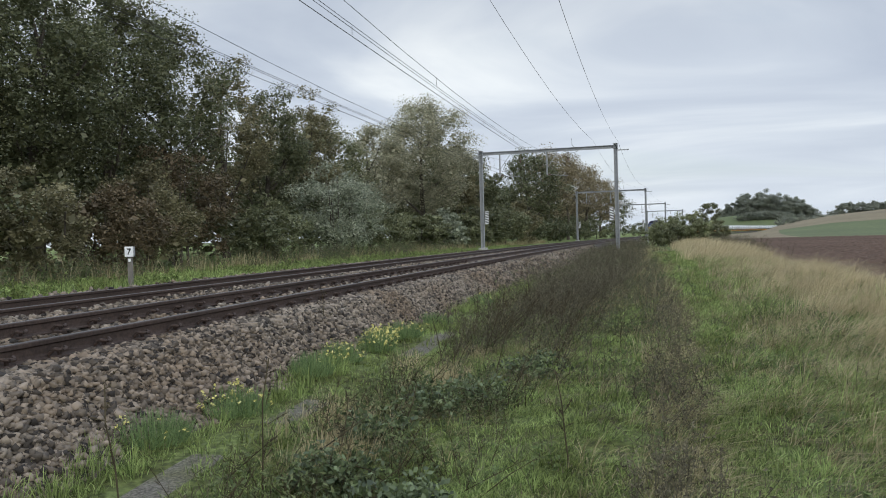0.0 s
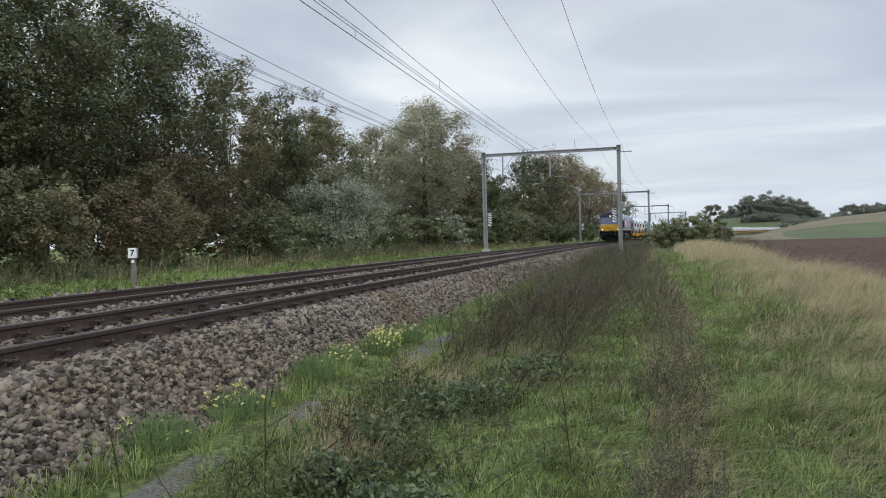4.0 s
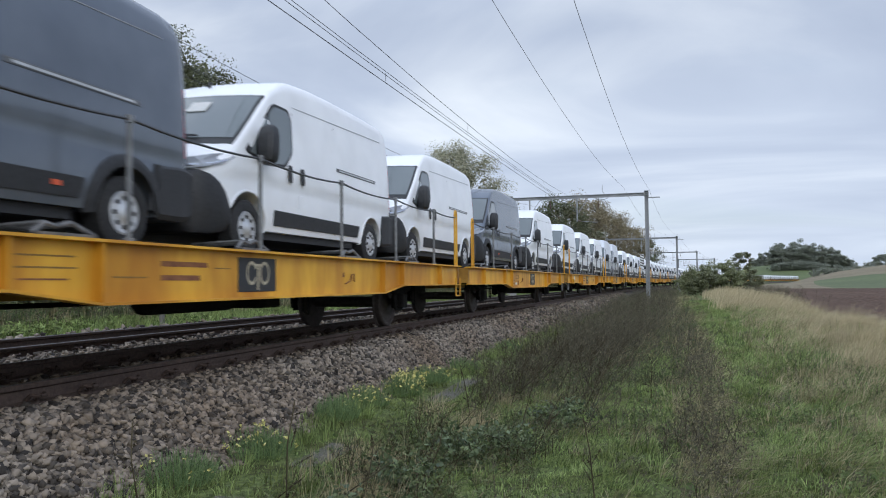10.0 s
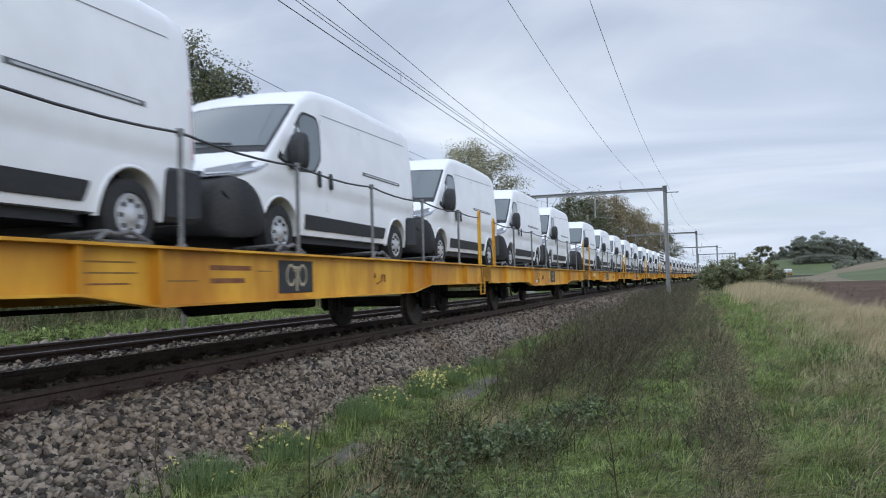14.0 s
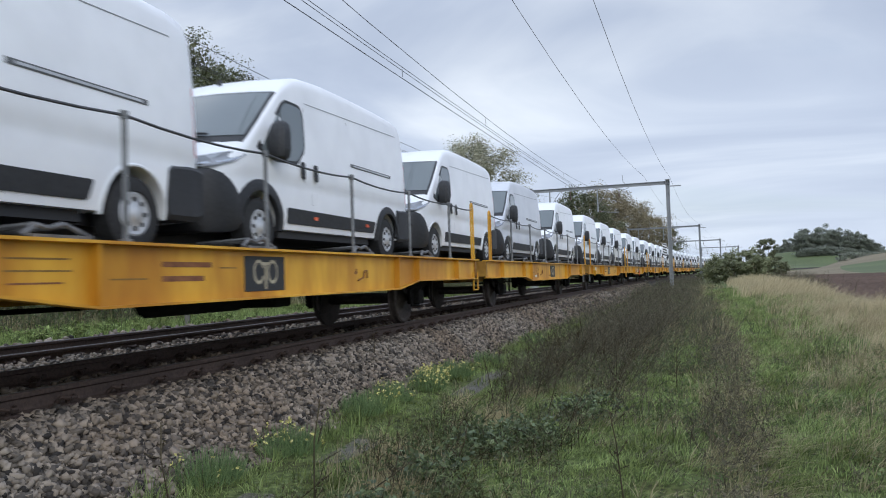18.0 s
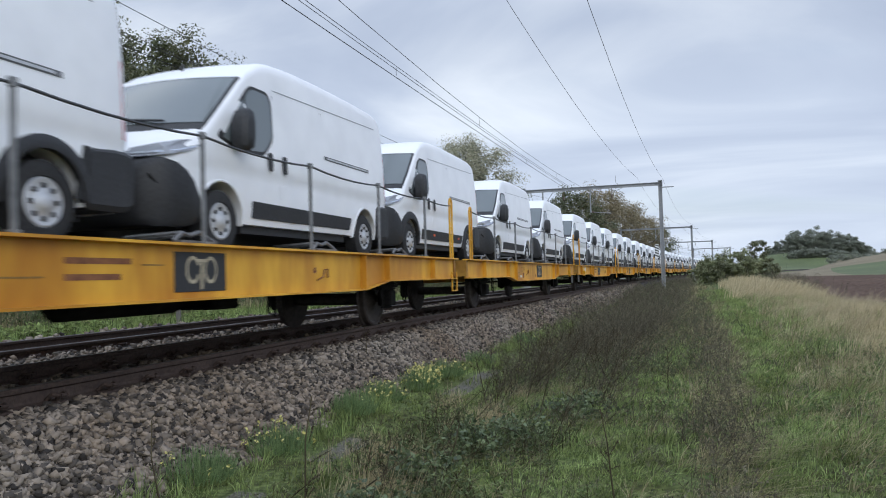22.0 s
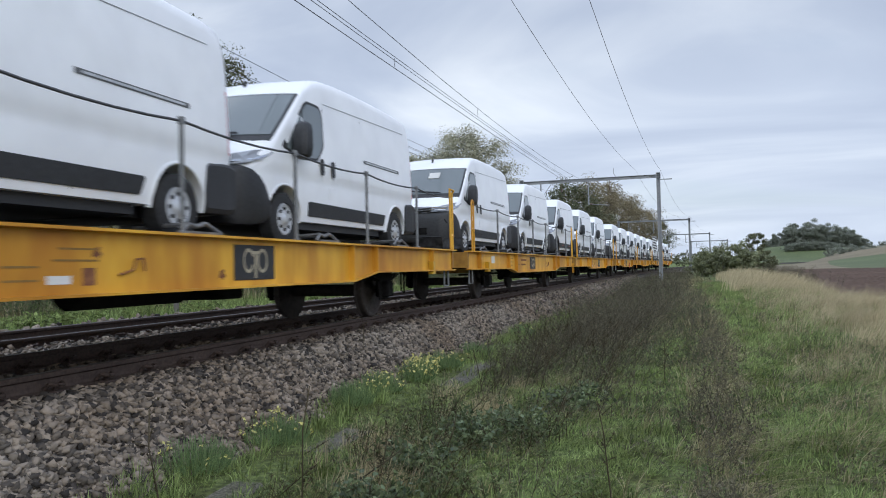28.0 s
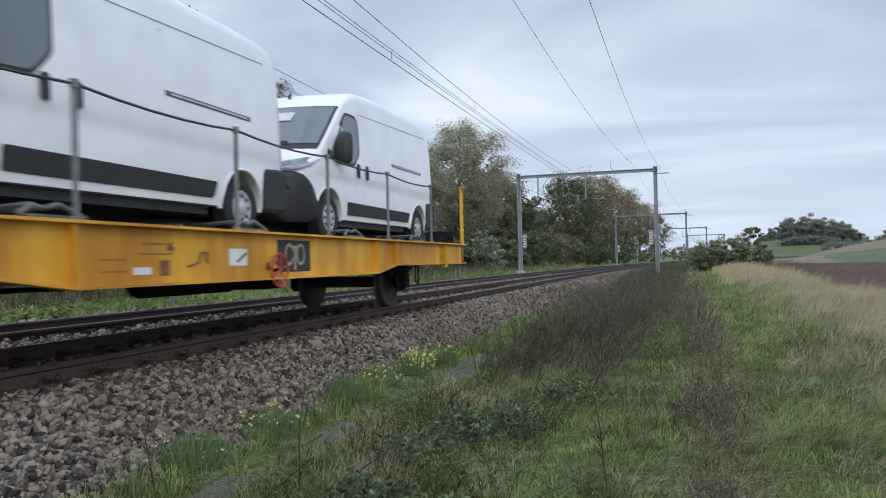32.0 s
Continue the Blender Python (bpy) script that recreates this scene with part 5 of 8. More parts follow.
for i, (s, lat, h, lean) in enumerate((
    (4.19, -2.29, 0.92, (0.07, 0.0)), (4.05, -3.21, 0.80, (-0.12, 0.0)), (4.61, -2.37, 0.42, (1.35, 0.3)), (5.07, -0.46, 0.72, (-0.09, 0.0)), (12.3, -1.66, 1.15, (-0.12, 0)),
    (7.7, -1.51, 0.84, (0.28, 0.1)), (5.51, -1.85, 0.48, (0.4, 0)), (10.0, -0.2, 0.6, (0.0, 0)), (9.8, -4.35, 0.80, (0.01, 0)), (4.9, -2.1, 0.5, (0.15, 0.2)),
    (8.4, -2.2, 0.7, (-0.2, 0.1)), (6.6, -1.2, 0.62, (0.5, 0)), (11.4, -2.5, 0.85, (0.1, 0)), (6.4, -4.55, 0.38, (-0.1, 0)), (9.1, -1.9, 0.8, (0.35, 0)),
)):
    stalk(s, lat, h, lean, 600 + i, "single dark dry stalk with thin twigs")


def bramble(s, lat, h, r, seed):
    """A low mound of arching canes with dark three-part leaves."""
    rng = np.random.default_rng(seed)
    x, y = spot(s, lat)
    t = thing("bramble_clump", "low dark green bramble clump with arching bare canes", "bramble", "brambles on the verge", m=pose(x, y, float(ground_z(s, lat)) - 0.02))
    pts = []
    for i in range(7):
        a = 2 * math.pi * i / 7 + rng.uniform(-0.4, 0.4)
        reach, top = r * rng.uniform(0.7, 1.4), h * rng.uniform(0.7, 1.25)
        line = [Vector((math.cos(a) * reach * u, math.sin(a) * reach * u * 0.8, top * math.sin(math.pi * (0.12 + 0.72 * u)))) for u in (0, 0.25, 0.5, 0.75, 1)]
        line[0].z = 0
        part("cane", rods(line, 0.0042, 5), M["weed_dark"], t, "bare dark arching cane")
        for p, q in zip(line, line[1:]):
            pts += [tuple(p.lerp(q, u) + Vector(rng.normal(0, 0.045, 3)) + Vector((0, 0, 0.03))) for u in rng.random(26)]
    n = 420
    a, d = rng.uniform(0, 2 * np.pi, n), r * 0.9 * np.sqrt(rng.random(n))
    dome = h * 0.75 * (1 - (d / r) ** 2) * rng.uniform(0.25, 1.05, n) + 0.03
    pts = np.concatenate([np.array(pts), np.stack([d * np.cos(a), 0.8 * d * np.sin(a), dome], -1)])
    pts[:, 2] = np.maximum(pts[:, 2], 0.02)
    leaves = big("leaves", leaf_quads(pts, 0.046, rng, 0.7, 0.32), np.arange(4 * len(pts)).reshape(-1, 4), M["bramble"])
    leaves["kind"] = "stuff"
    leaves.parent = t


for i, (s, lat, h, r) in enumerate(((6.25, -1.74, 0.26, 0.34), (6.75, -1.45, 0.2, 0.3), (5.35, -1.95, 0.20, 0.26), (4.45, -1.95, 0.17, 0.3), (4.2, -1.35, 0.11, 0.3), (8.2, -1.15, 0.18, 0.34))):
    bramble(s, lat, h, r, 860 + i)


def toadflax(s, lat, seed, bloom):
    rng = np.random.default_rng(seed)
    x, y = spot(s, lat)
    t = thing("yellow_flower_clump", "green clump with small pale yellow flowers" if bloom > 0.1 else "low green leafy clump with few flowers", "flowers", "flower clumps by the ballast", m=pose(x, y, float(ground_z(s, lat)) + 0.02))
    n = 420
    a, r = rng.uniform(0, 6.28, n), rng.uniform(0.22, 0.36) * rng.random(n) ** 0.6
    base = np.stack([r * np.cos(a), r * np.sin(a), np.zeros(n)], -1)
    h = rng.uniform(0.10, 0.30, n) * (1 - 0.5 * (r / 0.36) ** 2)
    tip = base * 1.25 + np.stack([rng.normal(0, 0.02, n), rng.normal(0, 0.02, n), h], -1)
    k = np.array([0.0028, 0.0016, 0])
    v = np.stack([base - k, base + k, tip + k * 0.3, tip - k * 0.3], 1).reshape(-1, 3)
    pts = np.concatenate([base + (tip - base) * rng.uniform(0.2, 0.9, (n, 1)) for _ in range(11)])
    lv = leaf_quads(pts, 0.034, rng, 1.2, 0.055)
    ob = big("foliage", np.concatenate([v, lv]), np.arange(len(v) + len(lv)).reshape(-1, 4), M["fine_green"])
    ob.parent = t
    f = tip[rng.random(n) < bloom]
    f = np.concatenate([f + rng.normal(0, 0.012, f.shape) for _ in range(5)])
    ob = big("blossoms", leaf_quads(f, 0.034, rng), np.arange(4 * len(f)).reshape(-1, 4), M["petal"])
    ob.parent = t


for i, (s, lat, bloom) in enumerate(((10.6, -3.78, 0.22), (10.1, -3.66, 0.16), (11.3, -3.66, 0.05), (8.9, -3.75, 0.07), (6.3, -3.72, 0.07), (7.9, -3.66, 0.01), (13.3, -3.7, 0.02), (16.9, -3.55, 0.03), (5.2, -3.8, 0.01))):
    toadflax(s, lat, 700 + i, bloom)

# ---- the train ----
T = {}
T["white"] = surface("white van paint", (0.81, 0.825, 0.85), (0.85, 0.865, 0.885), 2, 0.28, 0, 0.0, stain=0.06, sscale=1.5)
T["grey"] = surface("blue grey metallic van paint", (0.15, 0.17, 0.20), (0.18, 0.20, 0.23), 2, 0.22, 0.5, 0.0, stain=0.1)
T["silver"] = surface("silver van paint", (0.60, 0.615, 0.65), (0.66, 0.675, 0.705), 2, 0.3, 0.2, 0.0, stain=0.08)
T["plastic"] = surface("black bumper plastic", (0.020, 0.021, 0.023), (0.032, 0.033, 0.036), 30, 0.6, 0, 0.15, stain=0.15)
T["rubber"] = surface("tyre rubber", (0.016, 0.016, 0.017), (0.03, 0.03, 0.03), 30, 0.8, 0, 0.2)
T["cap"] = surface("silver wheel trim", (0.52, 0.53, 0.54), (0.64, 0.65, 0.66), 10, 0.4, 0.4, 0, stain=0.2)
# both van glasses carry part of the sky's reflection as a grey base tint
T["glass"] = pane("van window glass with painted sky grey", (0.13, 0.15, 0.155), 0.04)
T["sideglass"] = pane("van side glass with painted sky grey", (0.17, 0.195, 0.205), 0.04)
T["cabglass"] = pane("tinted cab glass", (0.10, 0.115, 0.17), 0.04)
# opaque pane; the sky seen through the cab is painted as its pale colour
T["skypane"] = pane("cab side glass with painted sky light", (0.34, 0.37, 0.43), 0.04)
T["visor"] = surface("dark indigo brow paint", (0.013, 0.014, 0.040), (0.020, 0.022, 0.055), 3, 0.42, 0, 0.03, spec=0.3)
T["lamp"] = pane("clear lamp glass", (0.25, 0.265, 0.29), 0.06)
T["red"] = surface("red lamp lens", (0.50, 0.07, 0.09), (0.60, 0.12, 0.14), 8, 0.3, 0, 0, stain=0.1)
T["chrome"] = surface("bright trim", (0.6, 0.62, 0.64), (0.7, 0.72, 0.74), 8, 0.2, 0.9, 0)
T["seam"] = surface("dark panel gap", (0.10, 0.105, 0.11), (0.14, 0.145, 0.15), 8, 0.6, 0, 0)
T["gutter"] = surface("grey roof seam", (0.26, 0.27, 0.285), (0.33, 0.34, 0.355), 8, 0.6, 0, 0)
T["paper"] = surface("paper sheet", (0.7, 0.7, 0.68), (0.78, 0.78, 0.76), 8, 0.8, 0, 0)
T["yellow"] = surface("yellow wagon paint", (0.64, 0.335, 0.022), (0.74, 0.42, 0.035), 5, 0.5, 0, 0.12, 14, stain=0.30, sscale=1.3, dirt=(0.66, 0.52, 0.40), stretch=(1, 1, 0.35))
T["yellow_dirty"] = surface("grimy yellow paint", (0.40, 0.21, 0.03), (0.58, 0.33, 0.05), 7, 0.6, 0, 0.2, stain=0.45, dirt=(0.45, 0.38, 0.34))
T["deck"] = surface("grimy deck steel", (0.055, 0.052, 0.05), (0.13, 0.122, 0.115), 12, 0.75, 0.2, 0.3)
T["chock"] = surface("grey chock steel", (0.13, 0.13, 0.13), (0.24, 0.24, 0.24), 12, 0.55, 0.4, 0.2)
T["post"] = surface("grey railing steel", (0.16, 0.165, 0.17), (0.25, 0.255, 0.26), 14, 0.55, 0.3, 0.1)
T["cable"] = surface("dark steel cable", (0.05, 0.052, 0.055), (0.09, 0.09, 0.095), 30, 0.5, 0.4, 0.1)
T["under"] = surface("sooty underframe and recess shade", (0.006, 0.006, 0.006), (0.016, 0.015, 0.014), 10, 0.9, 0, 0.3, spec=0.12)
T["wheel"] = surface("brown wheel steel", (0.035, 0.028, 0.024), (0.07, 0.057, 0.05), 14, 0.7, 0.3, 0.2)
T["rust"] = surface("rusty paint scar", (0.16, 0.06, 0.03), (0.28, 0.12, 0.05), 12, 0.8, 0, 0.3)
T["stencil"] = surface("worn brown stencil paint", (0.20, 0.115, 0.03), (0.34, 0.19, 0.04), 40, 0.7, 0, 0.1)
T["wred"] = surface("faded red paint", (0.42, 0.05, 0.03), (0.52, 0.09, 0.05), 12, 0.6, 0, 0.1)
T["blue"] = surface("indigo loco paint", (0.115, 0.13, 0.29), (0.14, 0.158, 0.325), 3, 0.24, 0, 0.02, stain=0.15, sscale=0.6, dirt=(0.85, 0.84, 0.86), spec=0.7)
# body indigo darkened: the shade behind the louvre slats is in the colour
T["louvre"] = surface("indigo backing with slat shade", (0.045, 0.05, 0.13), (0.055, 0.062, 0.15), 3, 0.6, 0, 0.0)
T["navy"] = surface("dark navy paint", (0.012, 0.012, 0.020), (0.018, 0.018, 0.028), 3, 0.5, 0, 0.03, spec=0.25)
T["lyellow"] = surface("warning yellow paint", (0.50, 0.285, 0.018), (0.56, 0.335, 0.025), 4, 0.4, 0, 0.03, stain=0.15)
T["cream"] = surface("cream stripe paint", (0.45, 0.39, 0.27), (0.52, 0.46, 0.33), 5, 0.5, 0, 0.03)
T["orange"] = surface("red orange paint", (0.72, 0.11, 0.04), (0.76, 0.14, 0.05), 5, 0.4, 0, 0.02)
T["faded"] = surface("faded pale lettering", (0.26, 0.27, 0.42), (0.32, 0.33, 0.48), 6, 0.5, 0, 0)
# lighter and greyer than the body: the sky's reflection is put into the colour
T["lroof"] = surface("indigo roof paint with painted sky sheen", (0.15, 0.16, 0.25), (0.22, 0.23, 0.31), 3, 0.4, 0, 0.03, stain=0.25, sscale=0.8)
T["slate"] = surface("dark grey sill paint", (0.045, 0.045, 0.047), (0.08, 0.08, 0.082), 8, 0.6, 0, 0.1)
T["bogie"] = surface("dusty black bogie frame", (0.014, 0.014, 0.014), (0.07, 0.07, 0.072), 8, 0.85, 0, 0.3, stain=0.4, spec=0.2)
T["tank"] = surface("black fuel tank", (0.008, 0.008, 0.009), (0.018, 0.018, 0.018), 5, 0.45, 0, 0.1, spec=0.35)
T["glow"] = glowing("lit headlamp", (1.0, 0.72, 0.38), 2.4)
T["galv"] = M["galv"]
T["markpale"] = surface("faded white emblem paint", (0.64, 0.65, 0.76), (0.74, 0.75, 0.84), 6, 0.5, 0, 0, stain=0.2)
T["roofdark"] = surface("dark roof paint", (0.045, 0.045, 0.055), (0.075, 0.075, 0.085), 5, 0.6, 0, 0.1)


def loft(stations, cap=True):
    """Closed rings of equal length joined in order."""
    bm = bmesh.new()
    rings = [[bm.verts.new(p) for p in st] for st in stations]
    n = len(rings[0])
    for a, b in zip(rings, rings[1:]):
        for i in range(n):
            bm.faces.new((a[i], a[(i + 1) % n], b[(i + 1) % n], b[i]))
    if cap:
        bm.faces.new(rings[0][::-1])
        bm.faces.new(rings[-1])
    bmesh.ops.recalc_face_normals(bm, faces=bm.faces)
    return bm


# the van's roof line over its middle, from the nose back, for the two roof heights
VAN_TOP = {
    False: ((0.0, 0.90), (0.04, 1.00), (0.14, 1.12), (0.32, 1.24), (0.52, 1.34), (0.75, 1.56), (1.0, 1.80), (1.24, 2.02), (1.42, 2.17), (1.62, 2.29), (1.9, 2.40), (2.3, 2.475), (2.8, 2.515), (3.6, 2.53), (4.8, 2.525), (5.6, 2.50), (5.86, 2.47), (5.96, 2.38), (5.998, 2.28)),
    True: ((0.0, 0.90), (0.04, 1.00), (0.14, 1.12), (0.32, 1.24), (0.52, 1.34), (0.75, 1.56), (1.0, 1.80), (1.24, 2.02), (1.38, 2.20), (1.52, 2.38), (1.68, 2.55), (1.86, 2.66), (2.2, 2.73), (3.6, 2.76), (4.8, 2.76), (5.5, 2.74), (5.74, 2.70), (5.88, 2.55), (5.998, 2.25)),
}
VAN_WIDE = ((0.0, 0.76), (0.04, 0.84), (0.14, 0.915), (0.32, 0.972), (0.6, 1.008), (1.0, 1.023), (5.6, 1.023), (5.86, 1.01), (5.96, 0.985), (5.998, 0.95))
VAN_TAPER = ((0.3, 0.95), (0.5, 0.985), (0.66, 0.99), (0.86, 0.992), (0.93, 0.982), (0.985, 1.0), (1.3, 0.988), (1.62, 0.974), (2.0, 0.942), (2.3, 0.905), (2.52, 0.865), (2.76, 0.80))


def curve_at(table, v):
    return float(np.interp(v, [a for a, _ in table], [b for _, b in table]))


def van_half(y, z):
    """Half the van's width at a place along it and a height."""
    return curve_at(VAN_WIDE, y) * curve_at(VAN_TAPER, z)


def van_roof(y, v, high):
    """Height of the nose, screen and roof at a place along and a share v of the half width: bowed back towards the corners."""
    back = 0.17 * float(np.interp(y, [0.0, 0.3, 1.6, 2.3], [0.3, 1, 1, 0])) * v * v
    return curve_at(VAN_TOP[high], max(y - back, 0.0)) - 0.012 * v * v


def van_ring(y, high):
    k = float(np.interp(y, [0.5, 0.75, 1.6, 2.3], [1.0, 0.5, 0.5, 1.0]))      # squarer beside the windscreen
    rear = float(np.interp(y, [5.8, 5.99], [1.0, 0.6]))
    edge = van_roof(y, 1.0, high)
    zs = [0.34, 0.52, 0.66, 0.86, 0.93, 0.985, 1.3, 1.62, 2.0, 2.2]
    cap = edge - 0.17 * k
    zs = [min(z, cap - 0.11 + 0.011 * i) for i, z in enumerate(zs)]
    right = [(0.5, y, 0.32)] + [(van_half(y, z), y, z) for z in zs + [cap]]
    w = van_half(y, cap)
    for out, down in ((0.018, 0.085), (0.06, 0.035), (0.13, 0.008)):
        v = 1 - out * k / w
        right.append(((w - out * k) * (1 if rear == 1 else 0.99), y, van_roof(y, v, high) - down * k))
    right += [(w * 0.55, y, van_roof(y, 0.55, high)), (w * 0.2, y, van_roof(y, 0.2, high))]
    return right + [(-x, q, z) for x, q, z in right[::-1]]


def side_panel(bm, sgn, ys_zs, off, thick=0.012):
    """A thin panel that follows the van's side."""
    outer = [bm.verts.new((sgn * (van_half(y, z) + off), y, z)) for y, z in ys_zs]
    inner = [bm.verts.new((sgn * (van_half(y, z) + off - thick), y, z)) for y, z in ys_zs]
    fs = [bm.faces.new(outer)]
    n = len(outer)
    for i in range(n):
        fs.append(bm.faces.new((outer[i], inner[i], inner[(i + 1) % n], outer[(i + 1) % n])))
    bmesh.ops.recalc_face_normals(bm, faces=fs)
    return bm


def both_sides(ys_zs, off, mat, name, parent, label="", sides=(1, -1)):
    for sgn in sides:
        part(name, side_panel(bmesh.new(), sgn, ys_zs, off), mat, parent, label)


def rounded(pts, r=0.05, n=3):
    """The outline with its corners rounded."""
    out = []
    m = len(pts)
    for i in range(m):
        p, a, b = (np.array(pts[j % m], float) for j in (i, i - 1, i + 1))
        ra, rb = (min(r, 0.4 * np.linalg.norm(q - p)) for q in (a, b))
        a, b = p + (a - p) / np.linalg.norm(a - p) * ra, p + (b - p) / np.linalg.norm(b - p) * rb
        for k in range(n + 1):
            u = k / n
            out.append(tuple((1 - u) ** 2 * a + 2 * u * (1 - u) * p + u * u * b))
    return out


FRONT_AXLE, WHEELBASE = 0.948, 4.035


def flare(sgn, y, r0, r1, a0, a1, out):
    """A black wheel-arch band that stands proud of the side."""
    bm = bmesh.new()
    prev = None
    for i in range(17):
        a = math.radians(a0 + (a1 - a0) * i / 16)
        ring = []
        for r, dx in ((r0, -0.04), (r0, out), ((r0 + r1) / 2, out + 0.006), (r1, out * 0.35), (r1, -0.04)):
            yy, zz = y + r * math.cos(a), 0.36 + r * math.sin(a)
            ring.append(bm.verts.new((sgn * (van_half(yy, zz) + dx), yy, zz)))
        if prev:
            for k in range(5):
                bm.faces.new((prev[k], prev[(k + 1) % 5], ring[(k + 1) % 5], ring[k]))
        prev = ring
    bmesh.ops.recalc_face_normals(bm, faces=bm.faces)
    return bm


def build_van(colour, label, face, flared=False, high=False):
    van = thing("van", label, "van", "vans on the train")
    body_col = T[colour]
    stations = sorted({y for y, _ in VAN_TOP[high]} | {0.6, 0.86, 1.12, 2.05, 3.2, 4.2})
    body = part("body", loft([van_ring(y, high) for y in stations]), body_col, van, smooth=True)
    cut = bmesh.new()
    for y in (FRONT_AXLE, FRONT_AXLE + WHEELBASE):
        lathe(cut, [(-1.3, 0.425), (1.3, 0.425)], "x", 28, (0, y, 0.36))
    cutter = part("cutter", cut, T["plastic"], None)
    md = body.modifiers.new("arches", "BOOLEAN")
    md.operation, md.object, md.solver = "DIFFERENCE", cutter, "EXACT"
    me = bpy.data.meshes.new_from_object(body.evaluated_get(bpy.context.evaluated_depsgraph_get()))
    body.modifiers.clear()
    body.data = me
    me.materials.clear()
    me.materials.append(body_col)
    me.polygons.foreach_set("material_index", np.zeros(len(me.polygons), np.int32))
    me.set_sharp_from_angle(angle=radians(34))
    bpy.data.objects.remove(cutter)
    part("underbody", loft([[(-w, y, z0), (w, y, z0), (w, y, z1), (-w, y, z1)] for y, w, z0, z1 in ((0.45, 0.70, 0.26, 0.88), (1.49, 0.72, 0.23, 0.88), (1.50, 0.90, 0.24, 0.60), (4.40, 0.90, 0.24, 0.60), (4.41, 0.72, 0.23, 0.88), (5.65, 0.72, 0.24, 0.88))]), T["plastic"], van)
    # windscreen, in a black surround, with the cowl below it
    for name, y0, y1, wide, lift, mat, lab in (("screen_surround", 0.50, 1.335, 0.955, 0.006, T["plastic"], "black windscreen surround"), ("windscreen", 0.60, 1.30, 0.925, 0.014, T["glass"], "dark windscreen with a painted grey sky sheen")):
        bm = bmesh.new()
        grid = []
        for u in np.linspace(0, 1, 9):
            row = []
            for v in np.linspace(-1, 1, 13):
                y = y0 + (y1 - y0) * u + 0.17 * (v * wide) ** 2
                half = van_half(y, van_roof(y, 1.0, high) - 0.1)
                row.append(bm.verts.new((v * wide * half, y - lift * 0.7, van_roof(y, v * wide, high) + lift * 0.75)))
            grid.append(row)
        for a, b in zip(grid, grid[1:]):
            for i in range(12):
                bm.faces.new((a[i], a[i + 1], b[i + 1], b[i]))
        r = bmesh.ops.extrude_face_region(bm, geom=bm.faces[:])
        for v in r["geom"]:
            if isinstance(v, bmesh.types.BMVert):
                v.co += Vector((0, 0.035, -0.035))
        bmesh.ops.recalc_face_normals(bm, faces=bm.faces)
        screen = part(name, bm, mat, van, lab, True)
    for x0, x1 in ((0.52, -0.20), (-0.18, -0.80)):
        part("wiper", rods([(x0, 0.60 + 0.17 * x0 * x0 - 0.035, van_roof(0.60 + 0.17 * x0 * x0, x0, high) + 0.03), (x1, 0.66 + 0.17 * x1 * x1 - 0.03, van_roof(0.66 + 0.17 * x1 * x1, x1, high) + 0.04)], 0.014), T["plastic"], van)
    if face:
        part("delivery_sheet", loft([[(x, 1.02 + 0.17 * x * x - 0.025, van_roof(1.02 + 0.17 * x * x, x, high) + 0.02) for x in (0.10, 0.36)] + [(x, 1.18 + 0.17 * x * x - 0.025, van_roof(1.18 + 0.17 * x * x, x, high) + 0.02) for x in (0.36, 0.10)], [(x, 1.02 + 0.17 * x * x - 0.02, van_roof(1.02 + 0.17 * x * x, x, high) + 0.012) for x in (0.10, 0.36)] + [(x, 1.18 + 0.17 * x * x - 0.02, van_roof(1.18 + 0.17 * x * x, x, high) + 0.012) for x in (0.36, 0.10)]]), T["paper"], screen, "white paper sheet behind the glass")
    # cab side windows
    both_sides(rounded([(0.86, 1.28), (1.30, 1.165), (1.88, 1.20), (2.10, 1.42), (2.12, 1.90), (2.04, 2.02), (1.66, 2.02), (1.56, 1.97)], 0.07), 0.004, T["plastic"], "window_surround", van, "black window rubber", (1,))
    both_sides(rounded([(0.98, 1.285), (1.36, 1.20), (1.46, 1.22), (1.46, 1.82)], 0.03), 0.008, T["sideglass"], "quarter_window", van, sides=(1,))
    both_sides(rounded([(1.50, 1.215), (1.86, 1.24), (2.065, 1.44), (2.08, 1.88), (2.01, 1.98), (1.67, 1.98), (1.58, 1.93), (1.50, 1.85)], 0.06), 0.008, T["sideglass"], "door_window", van)
    # black bumper that rises at the middle and sweeps up to the lamps
    rings = []
    for y, z0, z1, zm in ((-0.085, 0.40, 0.74, 0.80), (-0.065, 0.32, 0.84, 0.88), (-0.02, 0.27, 0.91, 0.93), (0.05, 0.25, 0.95, 0.95), (0.14, 0.25, 0.955, 0.95), (0.26, 0.25, 0.93, 0.93), (0.38, 0.26, 0.86, 0.86), (0.48, 0.28, 0.76, 0.76), (0.55, 0.31, 0.62, 0.62)):
        w = van_half(max(y, 0.0), 0.8) + (0.024 if y > -0.03 else (-0.03 if y > -0.07 else -0.10))
        rings.append([(w - 0.05, y, z0), (w, y, z0 + 0.07), (w, y, z1 - 0.09), (w - 0.02, y, z1 - 0.02), (w - 0.07, y, z1), (0.3, y, zm), (-0.3, y, zm), (-w + 0.07, y, z1), (-w + 0.02, y, z1 - 0.02), (-w, y, z1 - 0.09), (-w, y, z0 + 0.07), (-w + 0.05, y, z0)])
    bump = part("front_bumper", loft(rings), T["plastic"], van, "black front bumper", True)
    # intake and fog-lamp recesses: shallow near-black panels, the shade of their depth painted
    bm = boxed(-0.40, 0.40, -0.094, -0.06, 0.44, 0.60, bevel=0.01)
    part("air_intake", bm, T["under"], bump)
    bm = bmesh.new()
